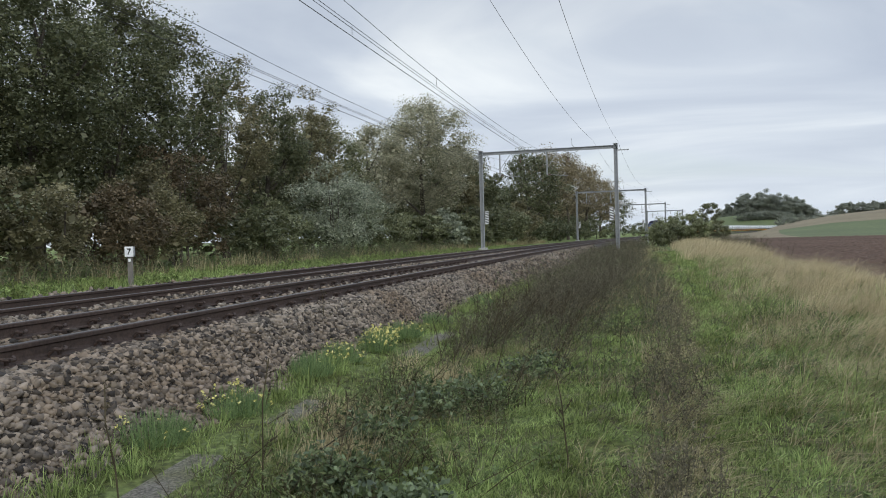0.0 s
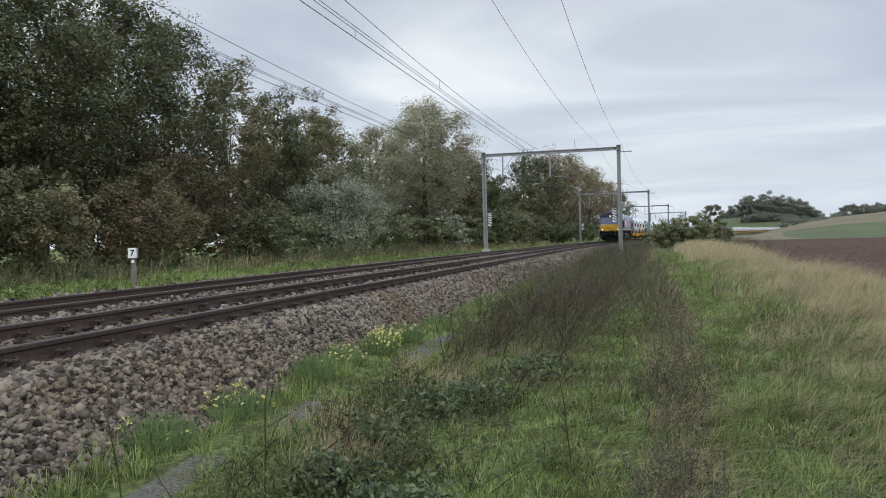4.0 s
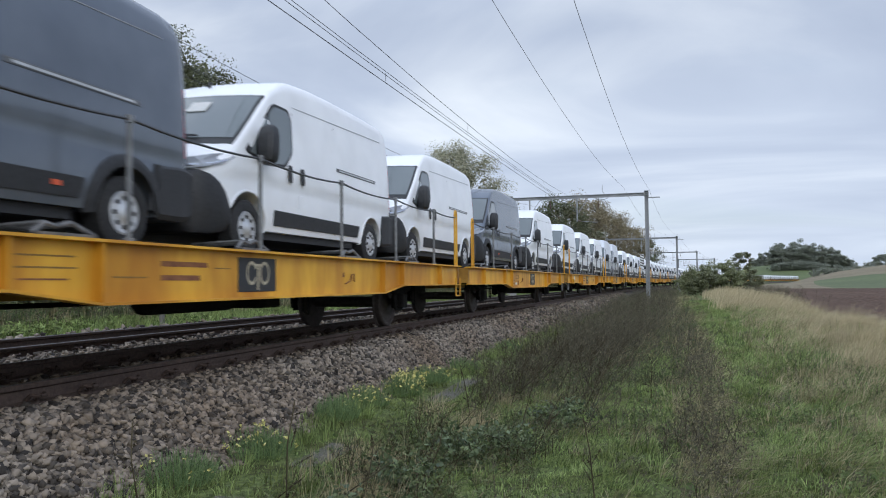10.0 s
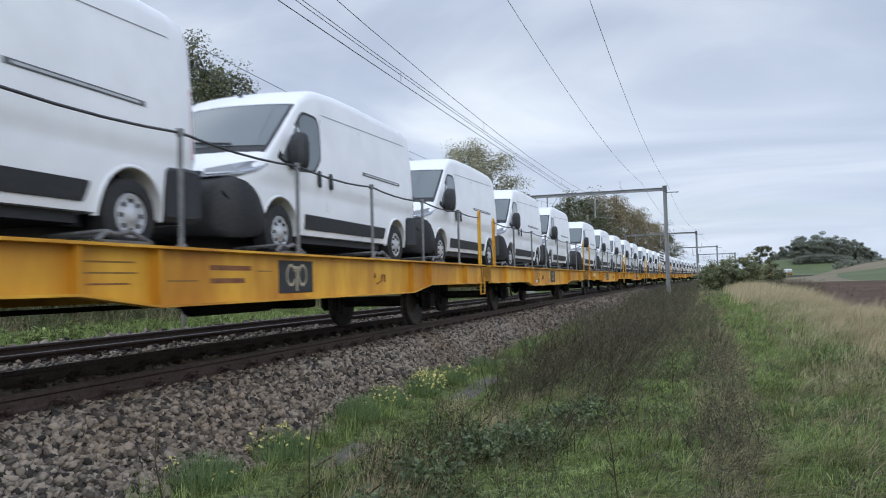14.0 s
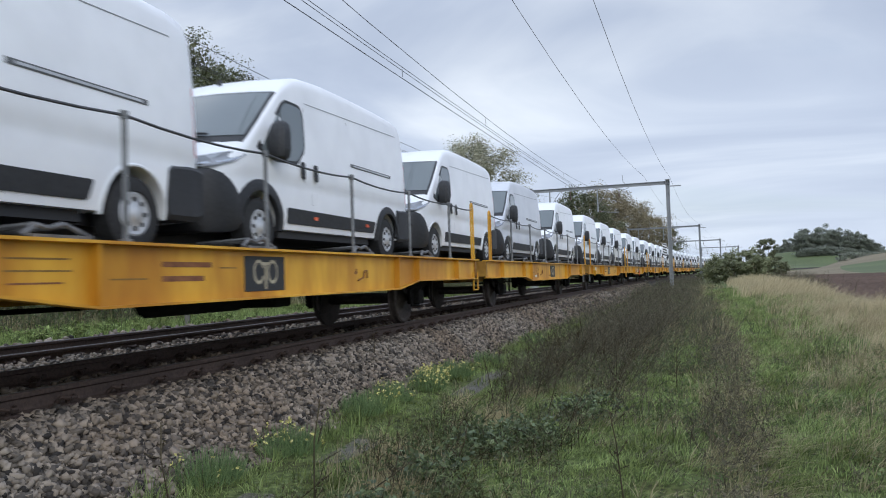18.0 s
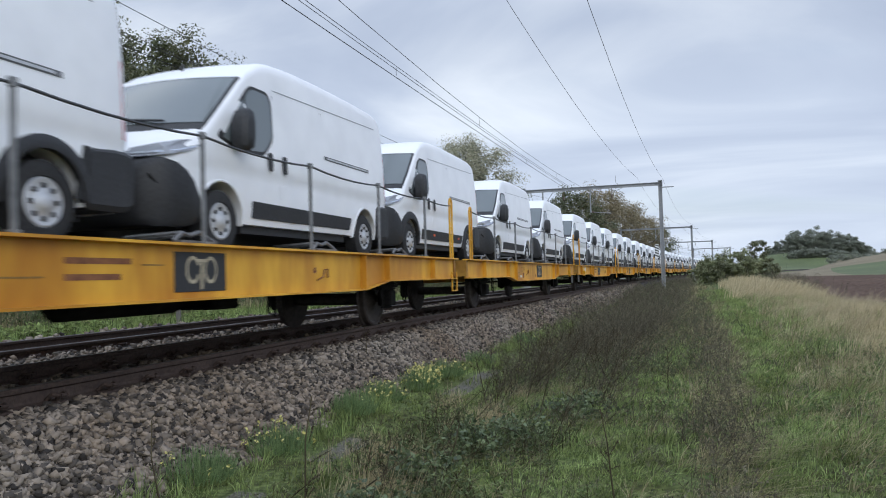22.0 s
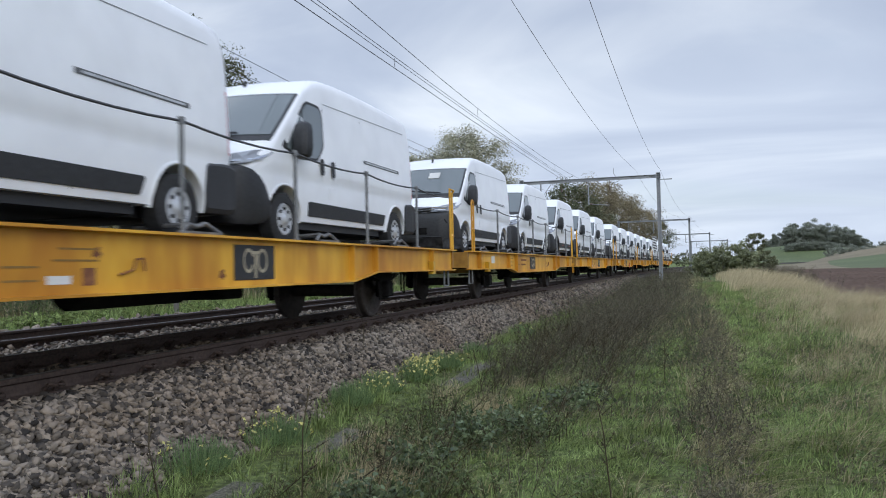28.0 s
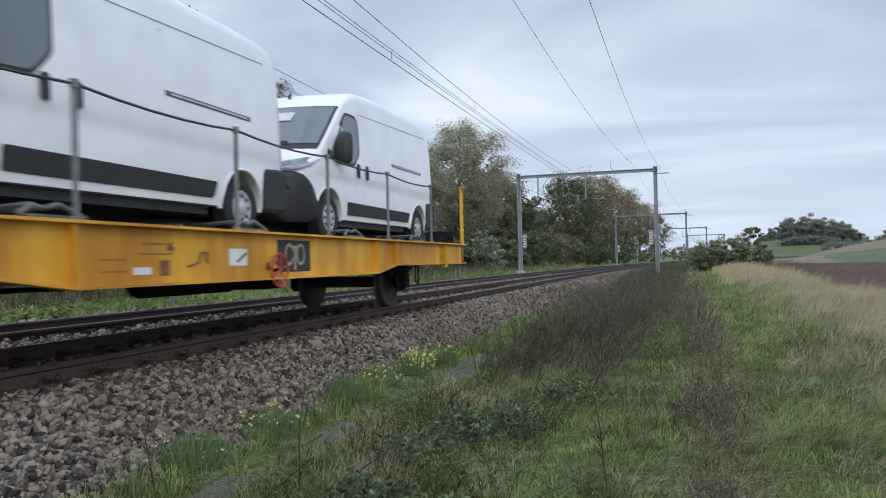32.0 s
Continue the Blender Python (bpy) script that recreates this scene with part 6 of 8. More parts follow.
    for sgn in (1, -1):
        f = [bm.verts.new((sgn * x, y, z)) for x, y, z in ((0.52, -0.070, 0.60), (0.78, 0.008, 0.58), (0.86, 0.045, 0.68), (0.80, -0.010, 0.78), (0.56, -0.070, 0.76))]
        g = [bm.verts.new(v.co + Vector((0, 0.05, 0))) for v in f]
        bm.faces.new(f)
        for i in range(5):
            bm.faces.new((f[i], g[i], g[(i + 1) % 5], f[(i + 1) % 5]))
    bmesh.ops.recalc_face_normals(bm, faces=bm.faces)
    part("fog_lamp_recess_shade", bm, T["under"], bump)
    # rear bumper with its tall black corners
    rings = []
    for y, z0, z1 in ((5.42, 0.34, 0.58), (5.45, 0.32, 0.83), (5.50, 0.32, 0.87), (5.80, 0.32, 0.89), (5.94, 0.33, 0.885), (6.02, 0.36, 0.86), (6.04, 0.42, 0.80)):
        w = van_half(min(y, 5.9), 0.8) + (0.022 if y < 6.03 else -0.03)
        rings.append([(w - 0.03, y, z0), (w, y, z0 + 0.05), (w, y, z1 - 0.04), (w - 0.03, y, z1), (-w + 0.03, y, z1), (-w, y, z1 - 0.04), (-w, y, z0 + 0.05), (-w + 0.03, y, z0)])
    part("rear_bumper", loft(rings), T["plastic"], van, "black rear bumper")
    # side strip, pressed sills
    strip = rounded([(1.58, 0.42), (4.38, 0.42), (4.44, 0.60), (1.58, 0.62)], 0.02, 1)
    both_sides(strip, 0.014, T["plastic"], "side_strip", van, "black plastic side strip", (1,))
    if flared:
        for y, r1, a0, a1 in ((FRONT_AXLE, 0.55, -6, 178), (FRONT_AXLE + WHEELBASE, 0.53, 2, 186)):
            for sgn in (1, -1):
                part("arch_flare", flare(sgn, y, 0.415, r1, a0, a1, 0.03), T["plastic"], van, "wide black wheel-arch flare", True)
        for y in (2.30, 4.05):
            part("side_marker", side_panel(bmesh.new(), 1, [(y, 0.50), (y + 0.10, 0.50), (y + 0.10, 0.545), (y, 0.545)], 0.018), T["orange"], van, "small orange marker lamp")
        both_sides([(5.30, 0.40), (5.46, 0.40), (5.46, 0.86), (5.38, 0.86)], 0.02, T["plastic"], "corner_panel", van, "black lower corner panel")
    else:
        for y in (FRONT_AXLE, FRONT_AXLE + WHEELBASE):
            for sgn in (1,):
                part("arch_edge", flare(sgn, y, 0.422, 0.452, -6, 186, 0.010), body_col, van, smooth=True)
    # lamps and mirrors
    for sgn in (1, -1):
        bm = bmesh.new()
        pts = [(0.46, -0.005, 0.955), (0.72, 0.02, 0.955), (0.915, 0.17, 0.985), (0.985, 0.42, 1.05), (1.005, 0.66, 1.16), (0.965, 0.62, 1.20), (0.90, 0.38, 1.165), (0.76, 0.18, 1.11), (0.52, 0.07, 1.06)]
        n = len(pts)
        f = [bm.verts.new((sgn * (x + 0.012), y - 0.016, z)) for x, y, z in pts]
        b = [bm.verts.new((sgn * (x - 0.07), y + 0.09, z)) for x, y, z in pts]
        mid = bm.verts.new((sgn * 0.865, 0.165, 1.055))
        for i in range(n):
            bm.faces.new((f[i], f[(i + 1) % n], mid))
            bm.faces.new((f[i], b[i], b[(i + 1) % n], f[(i + 1) % n]))
        bmesh.ops.recalc_face_normals(bm, faces=bm.faces)
        lampp = part("headlamp", bm, T["lamp"], van, "clear swept-back headlamp")
        if sgn > 0:
            part("reflector", rods([(0.58, -0.015, 0.985), (0.80, 0.06, 0.995), (0.945, 0.27, 1.035), (0.99, 0.50, 1.10)], 0.014, 5), T["chrome"], lampp, "bright lamp reflector")
        if sgn > 0:
            part("tail_lamp", side_panel(bmesh.new(), sgn, [(5.90, 0.99), (5.985, 0.99), (5.985, 1.72), (5.90, 1.72)], 0.006, 0.05), T["red"], van, "tall red tail lamp")
        # two-lens mirror on its arm
        rings = []
        for z, x0, x1, y0, y1 in ((1.16, 1.07, 1.20, 1.13, 1.24), (1.20, 1.05, 1.235, 1.09, 1.27), (1.30, 1.045, 1.25, 1.07, 1.28), (1.50, 1.045, 1.25, 1.08, 1.28), (1.60, 1.06, 1.235, 1.12, 1.27), (1.64, 1.09, 1.20, 1.17, 1.25)):
            rings.append([(sgn * a, q, z) for a, q in ((x0, y0 + 0.03), (x0 + 0.03, y0), (x1 - 0.05, y0), (x1, y0 + 0.05), (x1, y1), (x0, y1))])
        part("mirror", loft(rings), T["plastic"], van, "black door mirror", True)
        if sgn > 0:
            part("mirror_arm", rods([(0.97, 1.22, 1.22), (1.08, 1.20, 1.25)], 0.05), T["plastic"], van)
    # the grille differs from make to make
    if face == 0:
        part("grille", boxed(-0.50, 0.50, -0.04, 0.06, 0.955, 1.03, bevel=0.015), T["plastic"], van, "black grille")
        part("grille_bar", boxed(-0.44, 0.44, -0.048, 0.02, 1.0, 1.018), T["chrome"], van)
    elif face == 1:
        g = part("grille", boxed(-0.46, 0.46, -0.098, 0.05, 0.70, 1.0, bevel=0.03), T["under"], van, "black grille with a bright frame")
        part("grille_frame", rods([(-0.44, -0.105, 0.96), (-0.46, -0.105, 0.86), (-0.36, -0.105, 0.70), (0.36, -0.105, 0.70), (0.46, -0.105, 0.86), (0.44, -0.105, 0.96), (-0.44, -0.105, 0.96)], 0.014), T["chrome"], g, "bright grille frame")
        part("number_holder", boxed(-0.27, 0.27, -0.115, -0.10, 0.50, 0.62, bevel=0.006), T["plastic"], van)
    else:
        g = part("grille", boxed(-0.48, 0.48, -0.045, 0.08, 0.955, 1.07, bevel=0.02), T["plastic"], van, "black grille with two bright bars")
        for dz in (0.0, 0.055):
            part("grille_bar", rods([(-0.86, 0.08, 1.03 + dz * 0.6), (-0.48, -0.035, 0.995 + dz), (-0.10, -0.055, 0.975 + dz), (0, -0.057, 1.0 + dz), (0.10, -0.055, 0.975 + dz), (0.48, -0.035, 0.995 + dz), (0.86, 0.08, 1.03 + dz * 0.6)], 0.013), T["chrome"], g, "bright grille bar that bends at the middle")
    # handles, sliding-door rail, gutter and door gaps
    for y in (1.98, 2.34):
        both_sides(rounded([(y - 0.045, 1.02), (y + 0.045, 1.02), (y + 0.05, 1.25), (y - 0.05, 1.25)], 0.04), 0.032, T["plastic"], "door_handle", van, "black door handle", (1,))
    for sgn in (1,):
        bm = side_panel(bmesh.new(), sgn, [(3.56, 1.385), (5.16, 1.385), (5.16, 1.435), (3.56, 1.435)], 0.008)
        part("door_rail", bm, T["seam"], van, "dark sliding-door track")
        if sgn > 0:
            part("rail_insert", side_panel(bmesh.new(), sgn, [(3.64, 1.398), (5.08, 1.398), (5.08, 1.42), (3.64, 1.42)], 0.012), T["cap"], van, "bright metal track insert")
    part("roof_gutter", side_panel(bmesh.new(), 1, [(2.2, 2.074), (5.58, 2.174), (5.58, 2.185), (2.2, 2.083)], 0.005), T["gutter"], van, "thin grey roof gutter")
    for a, z0, z1 in ((2.15, 0.42, 2.0), (3.52, 0.40, 2.05)):
        part("door_gap", side_panel(bmesh.new(), 1, [(a, z0), (a + 0.008, z0), (a + 0.008, z1), (a, z1)], 0.0035), T["seam"], van)
    # fuel flap
    part("fuel_flap", side_panel(bmesh.new(), 1, rounded([(2.24, 0.70), (2.42, 0.70), (2.42, 0.88), (2.24, 0.88)], 0.03, 2), 0.004), body_col, van)
    bm = rods([(0.0, 1.66, van_roof(1.66, 0, high) - 0.02), (0.0, 1.70, van_roof(1.66, 0, high) + 0.075)], 0.026)
    part("aerial", bm, T["plastic"], van)
    for y in (FRONT_AXLE, FRONT_AXLE + WHEELBASE):
        for sgn in (1, -1):
            bm = bmesh.new()
            lathe(bm, [(-0.11, 0.20), (-0.11, 0.31), (-0.085, 0.345), (0.085, 0.345), (0.11, 0.31), (0.11, 0.215), (0.08, 0.20)], "x", 24)
            w = part("wheel", bm, T["rubber"], van, "black tyre", True, at=pose(sgn * 0.89, y, 0.345, 0, 0, 0 if sgn > 0 else 180))
            if sgn < 0:
                continue
            bm = bmesh.new()
            lathe(bm, [(0.06, 0.20), (0.088, 0.217), (0.104, 0.19), (0.092, 0.15), (0.104, 0.08), (0.122, 0.06), (0.127, 0.03)], "x", 20)
            # trim openings are near-black blocks, with the shade inside them as colour
            for k in range(8):
                a = 2 * math.pi * k / 8
                f0 = len(bm.faces)
                box(bm, 0.09, 0.106, 0.135 * math.cos(a) - 0.02, 0.135 * math.cos(a) + 0.02, 0.135 * math.sin(a) - 0.02, 0.135 * math.sin(a) + 0.02)
                bm.faces.ensure_lookup_table()
                for q in bm.faces[f0:]:
                    q.material_index = 1
            cap = part("wheel_trim", bm, T["cap"], w, "silver wheel trim", True)
            cap.data.materials.append(T["under"])
    return van


# ---- wagons: two-part car carriers, each half on two axles ----
HALF, DECK, VAN_BASE = 17.346, 1.20, 1.13      # length of a half, top of its sills, floor that the tyres stand on


def sill_outline(front):
    """The fish-bellied side sill of a half, as (y, z)."""
    y0, y1 = (0.58, 16.90) if front else (0.44, 16.77)
    lo, hi = 0.655, 0.775
    if front:
        bottom = [(y0, hi), (4.60, hi), (5.55, lo), (12.1, lo), (13.05, hi), (y1, hi)]
    else:
        bottom = [(y0, hi), (4.40, hi), (5.35, lo), (11.6, lo), (12.5, hi), (y1, hi)]
    return y0, y1, bottom


def make_wheelset(parent, y):
    bm = bmesh.new()
    lathe(bm, [(-0.98, 0.06), (-0.85, 0.06), (-0.82, 0.09), (-0.82, 0.44), (-0.80, 0.46), (-0.72, 0.46), (-0.70, 0.49), (-0.685, 0.49), (-0.68, 0.42), (-0.66, 0.10), (0.66, 0.10), (0.68, 0.42), (0.685, 0.49), (0.70, 0.49), (0.72, 0.46), (0.80, 0.46), (0.82, 0.44), (0.82, 0.41), (0.79, 0.38), (0.77, 0.2), (0.82, 0.10), (0.85, 0.06), (0.98, 0.06)], "x", 28)
    ws = part("wheelset", bm, T["wheel"], parent, "brown steel wheels on an axle", True, at=pose(0, y, 0.46))
    return ws


def build_half(front, marked=False):
    w = thing("car_carrier_wagon", "yellow flat car-carrier wagon half with railing posts, loaded with vans", "wagon", "wagons of the train")
    y0, y1, bottom = sill_outline(front)
    for sgn in (1, -1):
        x = sgn * 1.40
        # web, flanges and stiffeners
        xw = x - sgn * 0.05
        bm = prism(bmesh.new(), [(y0, DECK - 0.05), (y1, DECK - 0.05)] + bottom[::-1], xw - 0.012, xw + 0.012)
        part("side_sill", bm, T["yellow"], w, "yellow side sill, deep in the middle")
        bm = boxed(min(x - sgn * 0.10, x + sgn * 0.07), max(x - sgn * 0.10, x + sgn * 0.07), y0 - 0.02, y1 + 0.02, DECK - 0.05, DECK - 0.025)
        part("top_flange", bm, T["yellow"], w)
        bm = bmesh.new()
        for (ya, za), (yb, zb) in zip(bottom, bottom[1:]):
            prism(bm, [(ya, za - 0.022), (yb, zb - 0.022), (yb, zb), (ya, za)], min(x - sgn * 0.08, x + sgn * 0.055), max(x - sgn * 0.08, x + sgn * 0.055))
        part("bottom_flange", bm, T["yellow"], w)
        ribs = (1.5, 4.60, 5.55, 12.1, 13.05, 15.4) if front else (1.9, 4.40, 5.35, 11.6, 12.5, 15.3)
        for i, yr in enumerate(ribs):
            zb = float(np.interp(yr, [a for a, _ in bottom], [b for _, b in bottom]))
            bm = boxed(*sorted((xw + sgn * 0.012, xw + sgn * 0.10)), yr - 0.012, yr + 0.012, zb, DECK - 0.05)
            if sgn > 0:
                part("stiffener", bm, T["yellow"], w)
            else:
                bm.free()
        # owner's panel: two rings either side of a stem, on a black ground
        yp = 8.15 if front else 9.04
        if sgn > 0:
            xf = xw + 0.012
            panel = part("owner_panel", boxed(xf - 0.005, xf + 0.010, yp - 0.42, yp + 0.42, 0.715, 1.095, bevel=0.004), T["plastic"], w, "black panel with a faded two-ring mark")
            for k in (-1, 1):
                bm = bmesh.new()
                n = 16
                ring = []
                for i in range(n):
                    a = 2 * math.pi * i / n
                    ring.append([bm.verts.new((xf + 0.014, yp + k * 0.145 + r * 0.82 * math.cos(a), 0.925 + r * math.sin(a))) for r in (0.100, 0.135)])
                for i in range(n):
                    if k > 0 or i not in (0, 15):
                        bm.faces.new((ring[i][0], ring[i][1], ring[(i + 1) % n][1], ring[(i + 1) % n][0]))
                part("mark", bm, T["cream"], panel, "pale ring mark")
            bm = boxed(xf + 0.010, xf + 0.015, yp - 0.018, yp + 0.018, 0.735, 1.03)
            box(bm, xf + 0.010, xf + 0.0145, yp - 0.075, yp + 0.075, 1.0, 1.03)
            part("mark_stem", bm, T["cream"], panel, "pale stem between the rings")

            def stencil(y, z, ln, h=0.016, mat=T["stencil"]):
                part("lettering_bar", boxed(xf - 0.004, xf + 0.003, y, y + ln, z, z + h), mat, w, "small stencilled lettering, not readable")

            if front:
                part("placard", boxed(xf - 0.004, xf + 0.008, 2.80, 3.12, 0.90, 1.08), T["paper"], w, "white notice plate")
                for y, z, ln in ((5.75, 0.86, 0.45), (6.40, 0.97, 0.75), (6.40, 0.84, 0.62), (7.28, 0.96, 0.30), (4.72, 1.02, 0.60), (4.72, 0.93, 0.62), (4.75, 0.84, 0.5)):
                    stencil(y, z, ln, 0.05 if (y, z) in ((6.40, 0.97), (6.40, 0.84)) else 0.014, T["rust"] if z in (0.97, 0.84) else T["stencil"])
            else:
                for y, z, ln in ((5.70, 0.86, 0.32), (5.70, 0.76, 0.32), (6.22, 1.0, 0.40), (6.16, 0.91, 0.48), (15.2, 0.92, 0.42), (15.2, 0.88, 0.42)):
                    stencil(y, z, ln)
                part("lettering_bar", boxed(xf - 0.004, xf + 0.004, 6.10, 6.34, 0.735, 0.80), T["paper"], w, "small white label")
                part("lettering_bar", boxed(xf - 0.004, xf + 0.005, 6.46, 6.60, 0.72, 0.86), T["rust"], w, "small faded red brown label")
            # worn patches of bare rust
            for yq, zq, r in (((10.6, 0.92, 0.07),) if front else ((6.62, 0.98, 0.08), (8.4, 0.78, 0.09))):
                bm = bmesh.new()
                c = bm.verts.new((xf + 0.0025, yq, zq))
                pts = [bm.verts.new((xf + 0.0025, yq + r * (0.6 + 0.5 * math.sin(7 * a)) * math.cos(a), zq + r * 0.8 * (0.7 + 0.4 * math.cos(5 * a)) * math.sin(a))) for a in [2 * math.pi * i / 12 for i in range(12)]]
                for i in range(12):
                    bm.faces.new((c, pts[i], pts[(i + 1) % 12]))
                part("rust_scar", bm, T["rust"], w)
            # release lever of the brake
            yh = 10.75 if front else 6.98
            part("brake_lever", rods([(xf + 0.02, yh - 0.12, 0.80), (xf + 0.03, yh + 0.04, 0.84), (xf + 0.03, yh + 0.08, 0.93), (xf + 0.03, yh + 0.17, 0.94), (xf + 0.02, yh + 0.20, 0.83)], 0.010), T["rust"], w)
            if marked:
                if not front:
                    p = part("placard", boxed(xf - 0.004, xf + 0.008, 7.60, 7.94, 0.80, 0.98), T["paper"], w, "white notice plate with a dark diagonal mark")
                    part("placard_bar", prism(bmesh.new(), [(7.72, 0.84), (7.76, 0.83), (7.92, 0.92), (7.92, 0.95)], xf + 0.006, xf + 0.011), T["slate"], p)
                yb = 9.62 if front else 8.52
                bm = bmesh.new()
                loops = []
                for i in range(20):
                    a = 2 * math.pi * i / 20
                    loops.append([bm.verts.new((x + 0.05 + 0.015 * math.sin(b), yb + (0.19 + 0.015 * math.cos(b)) * math.cos(a), 0.74 + (0.19 + 0.015 * math.cos(b)) * math.sin(a))) for b in (0, 1.05, 2.09, 3.14, 4.19, 5.24)])
                for i in range(20):
                    for j in range(6):
                        bm.faces.new((loops[i][j], loops[i][(j + 1) % 6], loops[(i + 1) % 20][(j + 1) % 6], loops[(i + 1) % 20][j]))
                bmesh.ops.recalc_face_normals(bm, faces=bm.faces)
                wheel = part("brake_wheel", bm, T["wred"], w, "faded red brake hand wheel")
                for i in range(3):
                    a = math.pi * i / 3 + 0.3
                    part("spoke", rods([(x + 0.05, yb - 0.18 * math.cos(a), 0.74 - 0.18 * math.sin(a)), (x + 0.05, yb + 0.18 * math.cos(a), 0.74 + 0.18 * math.sin(a))], 0.011), T["wred"], wheel)
                part("brake_spindle", rods([(x - 0.3, yb, 0.74), (x + 0.05, yb, 0.74)], 0.02), T["under"], w)
        # rail posts and cable
        posts = (3.40, 5.90, 8.15, 10.45, 12.75, 15.0) if front else (3.0, 5.40, 7.70, 9.95, 12.20, 14.50)
        ends = (0.98, 16.66) if front else (0.78, 16.53)
        for yq in posts:
            bm = bmesh.new()
            lathe(bm, [(DECK - 0.03, 0.05), (DECK, 0.05), (DECK + 0.002, 0.024), (2.2, 0.024), (2.202, 0.036), (2.27, 0.036)], "z", 8, (x, yq, 0))
            part("railing_post", bm, T["post"], w, "grey railing post")
        knots = (ends[0],) + posts + (ends[1],)
        line = []
        for a, b in zip(knots, knots[1:]):
            line += [(x, a + (b - a) * u, 2.235 - 0.045 * (b - a) / 2.2 * 4 * u * (1 - u)) for u in (0, 0.2, 0.4, 0.6, 0.8)]
        line.append((x, knots[-1] if front else knots[-1] + 0.02, 2.235))
        part("railing_cable", rods(line, 0.014), T["cable"], w, "dark slack cable")
        for e, top in zip(ends if front else ends[:1], (2.30, 2.36)):
            part("end_post", rods([(x, e - 0.08, DECK - 0.05), (x, e - 0.08, top - 0.06), (x, e - 0.05, top), (x, e, top + 0.02), (x, e + 0.05, top), (x, e + 0.08, top - 0.06), (x, e + 0.08, DECK - 0.05)], 0.021, 8), T["yellow"], w, "yellow looped end post")
        for yq in ((2.2,) if front else (15.28,)) if sgn > 0 else ():
            part("jacking_foot", prism(bmesh.new(), [(yq - 0.07, 0.93), (yq + 0.07, 0.93), (yq + 0.03, 0.76), (yq + 0.11, 0.70), (yq - 0.11, 0.70), (yq - 0.03, 0.76)], x - 0.03, x + 0.06), T["lyellow"], w, "bright yellow jacking foot")
    # deck of two wheel tracks with cross members
    for sgn in (1, -1):
        x0, x1 = sorted((sgn * 0.55, sgn * 1.30))
        part("wheel_track", boxed(x0, x1, y0, y1, VAN_BASE - 0.04, VAN_BASE - 0.002), T["deck"], w, "grimy steel wheel track")
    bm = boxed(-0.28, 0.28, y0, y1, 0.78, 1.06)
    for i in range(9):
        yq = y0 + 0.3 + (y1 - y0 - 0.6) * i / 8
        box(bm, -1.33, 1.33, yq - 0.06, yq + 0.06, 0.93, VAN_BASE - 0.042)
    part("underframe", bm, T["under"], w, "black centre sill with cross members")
    for ye in (y0, y1):
        part("headstock", boxed(-1.39, 1.39, ye - 0.05, ye + 0.05, 0.80, DECK - 0.05), T["yellow_dirty"], w)
    for i in range(5):
        yq = 2.42 + 2.89 * i
        bm = rods([(1.27, yq - 0.34, DECK), (1.27, yq - 0.22, DECK + 0.085), (1.27, yq - 0.10, DECK + 0.06), (1.27, yq + 0.05, DECK + 0.10), (1.27, yq + 0.20, DECK + 0.05), (1.27, yq + 0.34, DECK)], 0.022)
        for dy in (-0.22, 0.05):
            rod(bm, (1.27, yq + dy, DECK + 0.085), (0.62, yq + dy, DECK + 0.06), 0.022, seg=6)
        box(bm, 1.22, 1.32, yq - 0.30, yq + 0.30, DECK - 0.03, DECK + 0.012)
        part("wheel_chock", bm, T["chock"], w, "grey wheel chock frame")
    # running gear
    axles = (3.52, 13.93) if front else (3.10, 13.77)
    for ya in axles:
        make_wheelset(w, ya)
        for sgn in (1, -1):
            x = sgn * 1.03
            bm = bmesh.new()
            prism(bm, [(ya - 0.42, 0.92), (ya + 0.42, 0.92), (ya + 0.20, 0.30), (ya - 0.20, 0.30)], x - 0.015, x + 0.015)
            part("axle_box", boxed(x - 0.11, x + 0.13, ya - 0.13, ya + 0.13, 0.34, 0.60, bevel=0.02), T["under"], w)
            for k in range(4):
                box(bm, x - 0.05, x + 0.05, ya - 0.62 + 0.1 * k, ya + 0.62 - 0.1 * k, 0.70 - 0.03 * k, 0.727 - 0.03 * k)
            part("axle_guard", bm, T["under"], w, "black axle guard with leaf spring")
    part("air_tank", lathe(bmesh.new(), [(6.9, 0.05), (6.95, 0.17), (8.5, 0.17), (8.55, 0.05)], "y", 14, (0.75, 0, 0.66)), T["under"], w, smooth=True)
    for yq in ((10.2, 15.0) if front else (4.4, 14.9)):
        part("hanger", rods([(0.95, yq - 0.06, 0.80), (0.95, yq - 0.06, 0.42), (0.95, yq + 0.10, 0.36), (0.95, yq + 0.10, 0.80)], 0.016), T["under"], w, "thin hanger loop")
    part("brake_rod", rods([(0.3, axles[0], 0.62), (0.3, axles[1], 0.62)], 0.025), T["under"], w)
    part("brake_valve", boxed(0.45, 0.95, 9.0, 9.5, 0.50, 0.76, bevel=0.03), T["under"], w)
    # ends: buffers and bridge plates at the outer end, a close bar at the inner
    outer, inner, d = (y0, y1, -1) if front else (y1, y0, 1)
    for sgn in (1, -1):
        bm = bmesh.new()
        lathe(bm, sorted([(outer, 0.11), (outer + d * 0.18, 0.10), (outer + d * 0.20, 0.075), (outer + d * 0.36, 0.075)]), "y", 14, (sgn * 0.875, 0, 1.0))
        box(bm, sgn * 0.875 - 0.23, sgn * 0.875 + 0.23, min(outer + d * 0.36, outer + d * 0.40), max(outer + d * 0.36, outer + d * 0.40), 0.84, 1.16, bevel=0.03)
        part("buffer", bm, T["under"], w, "black buffer", True)
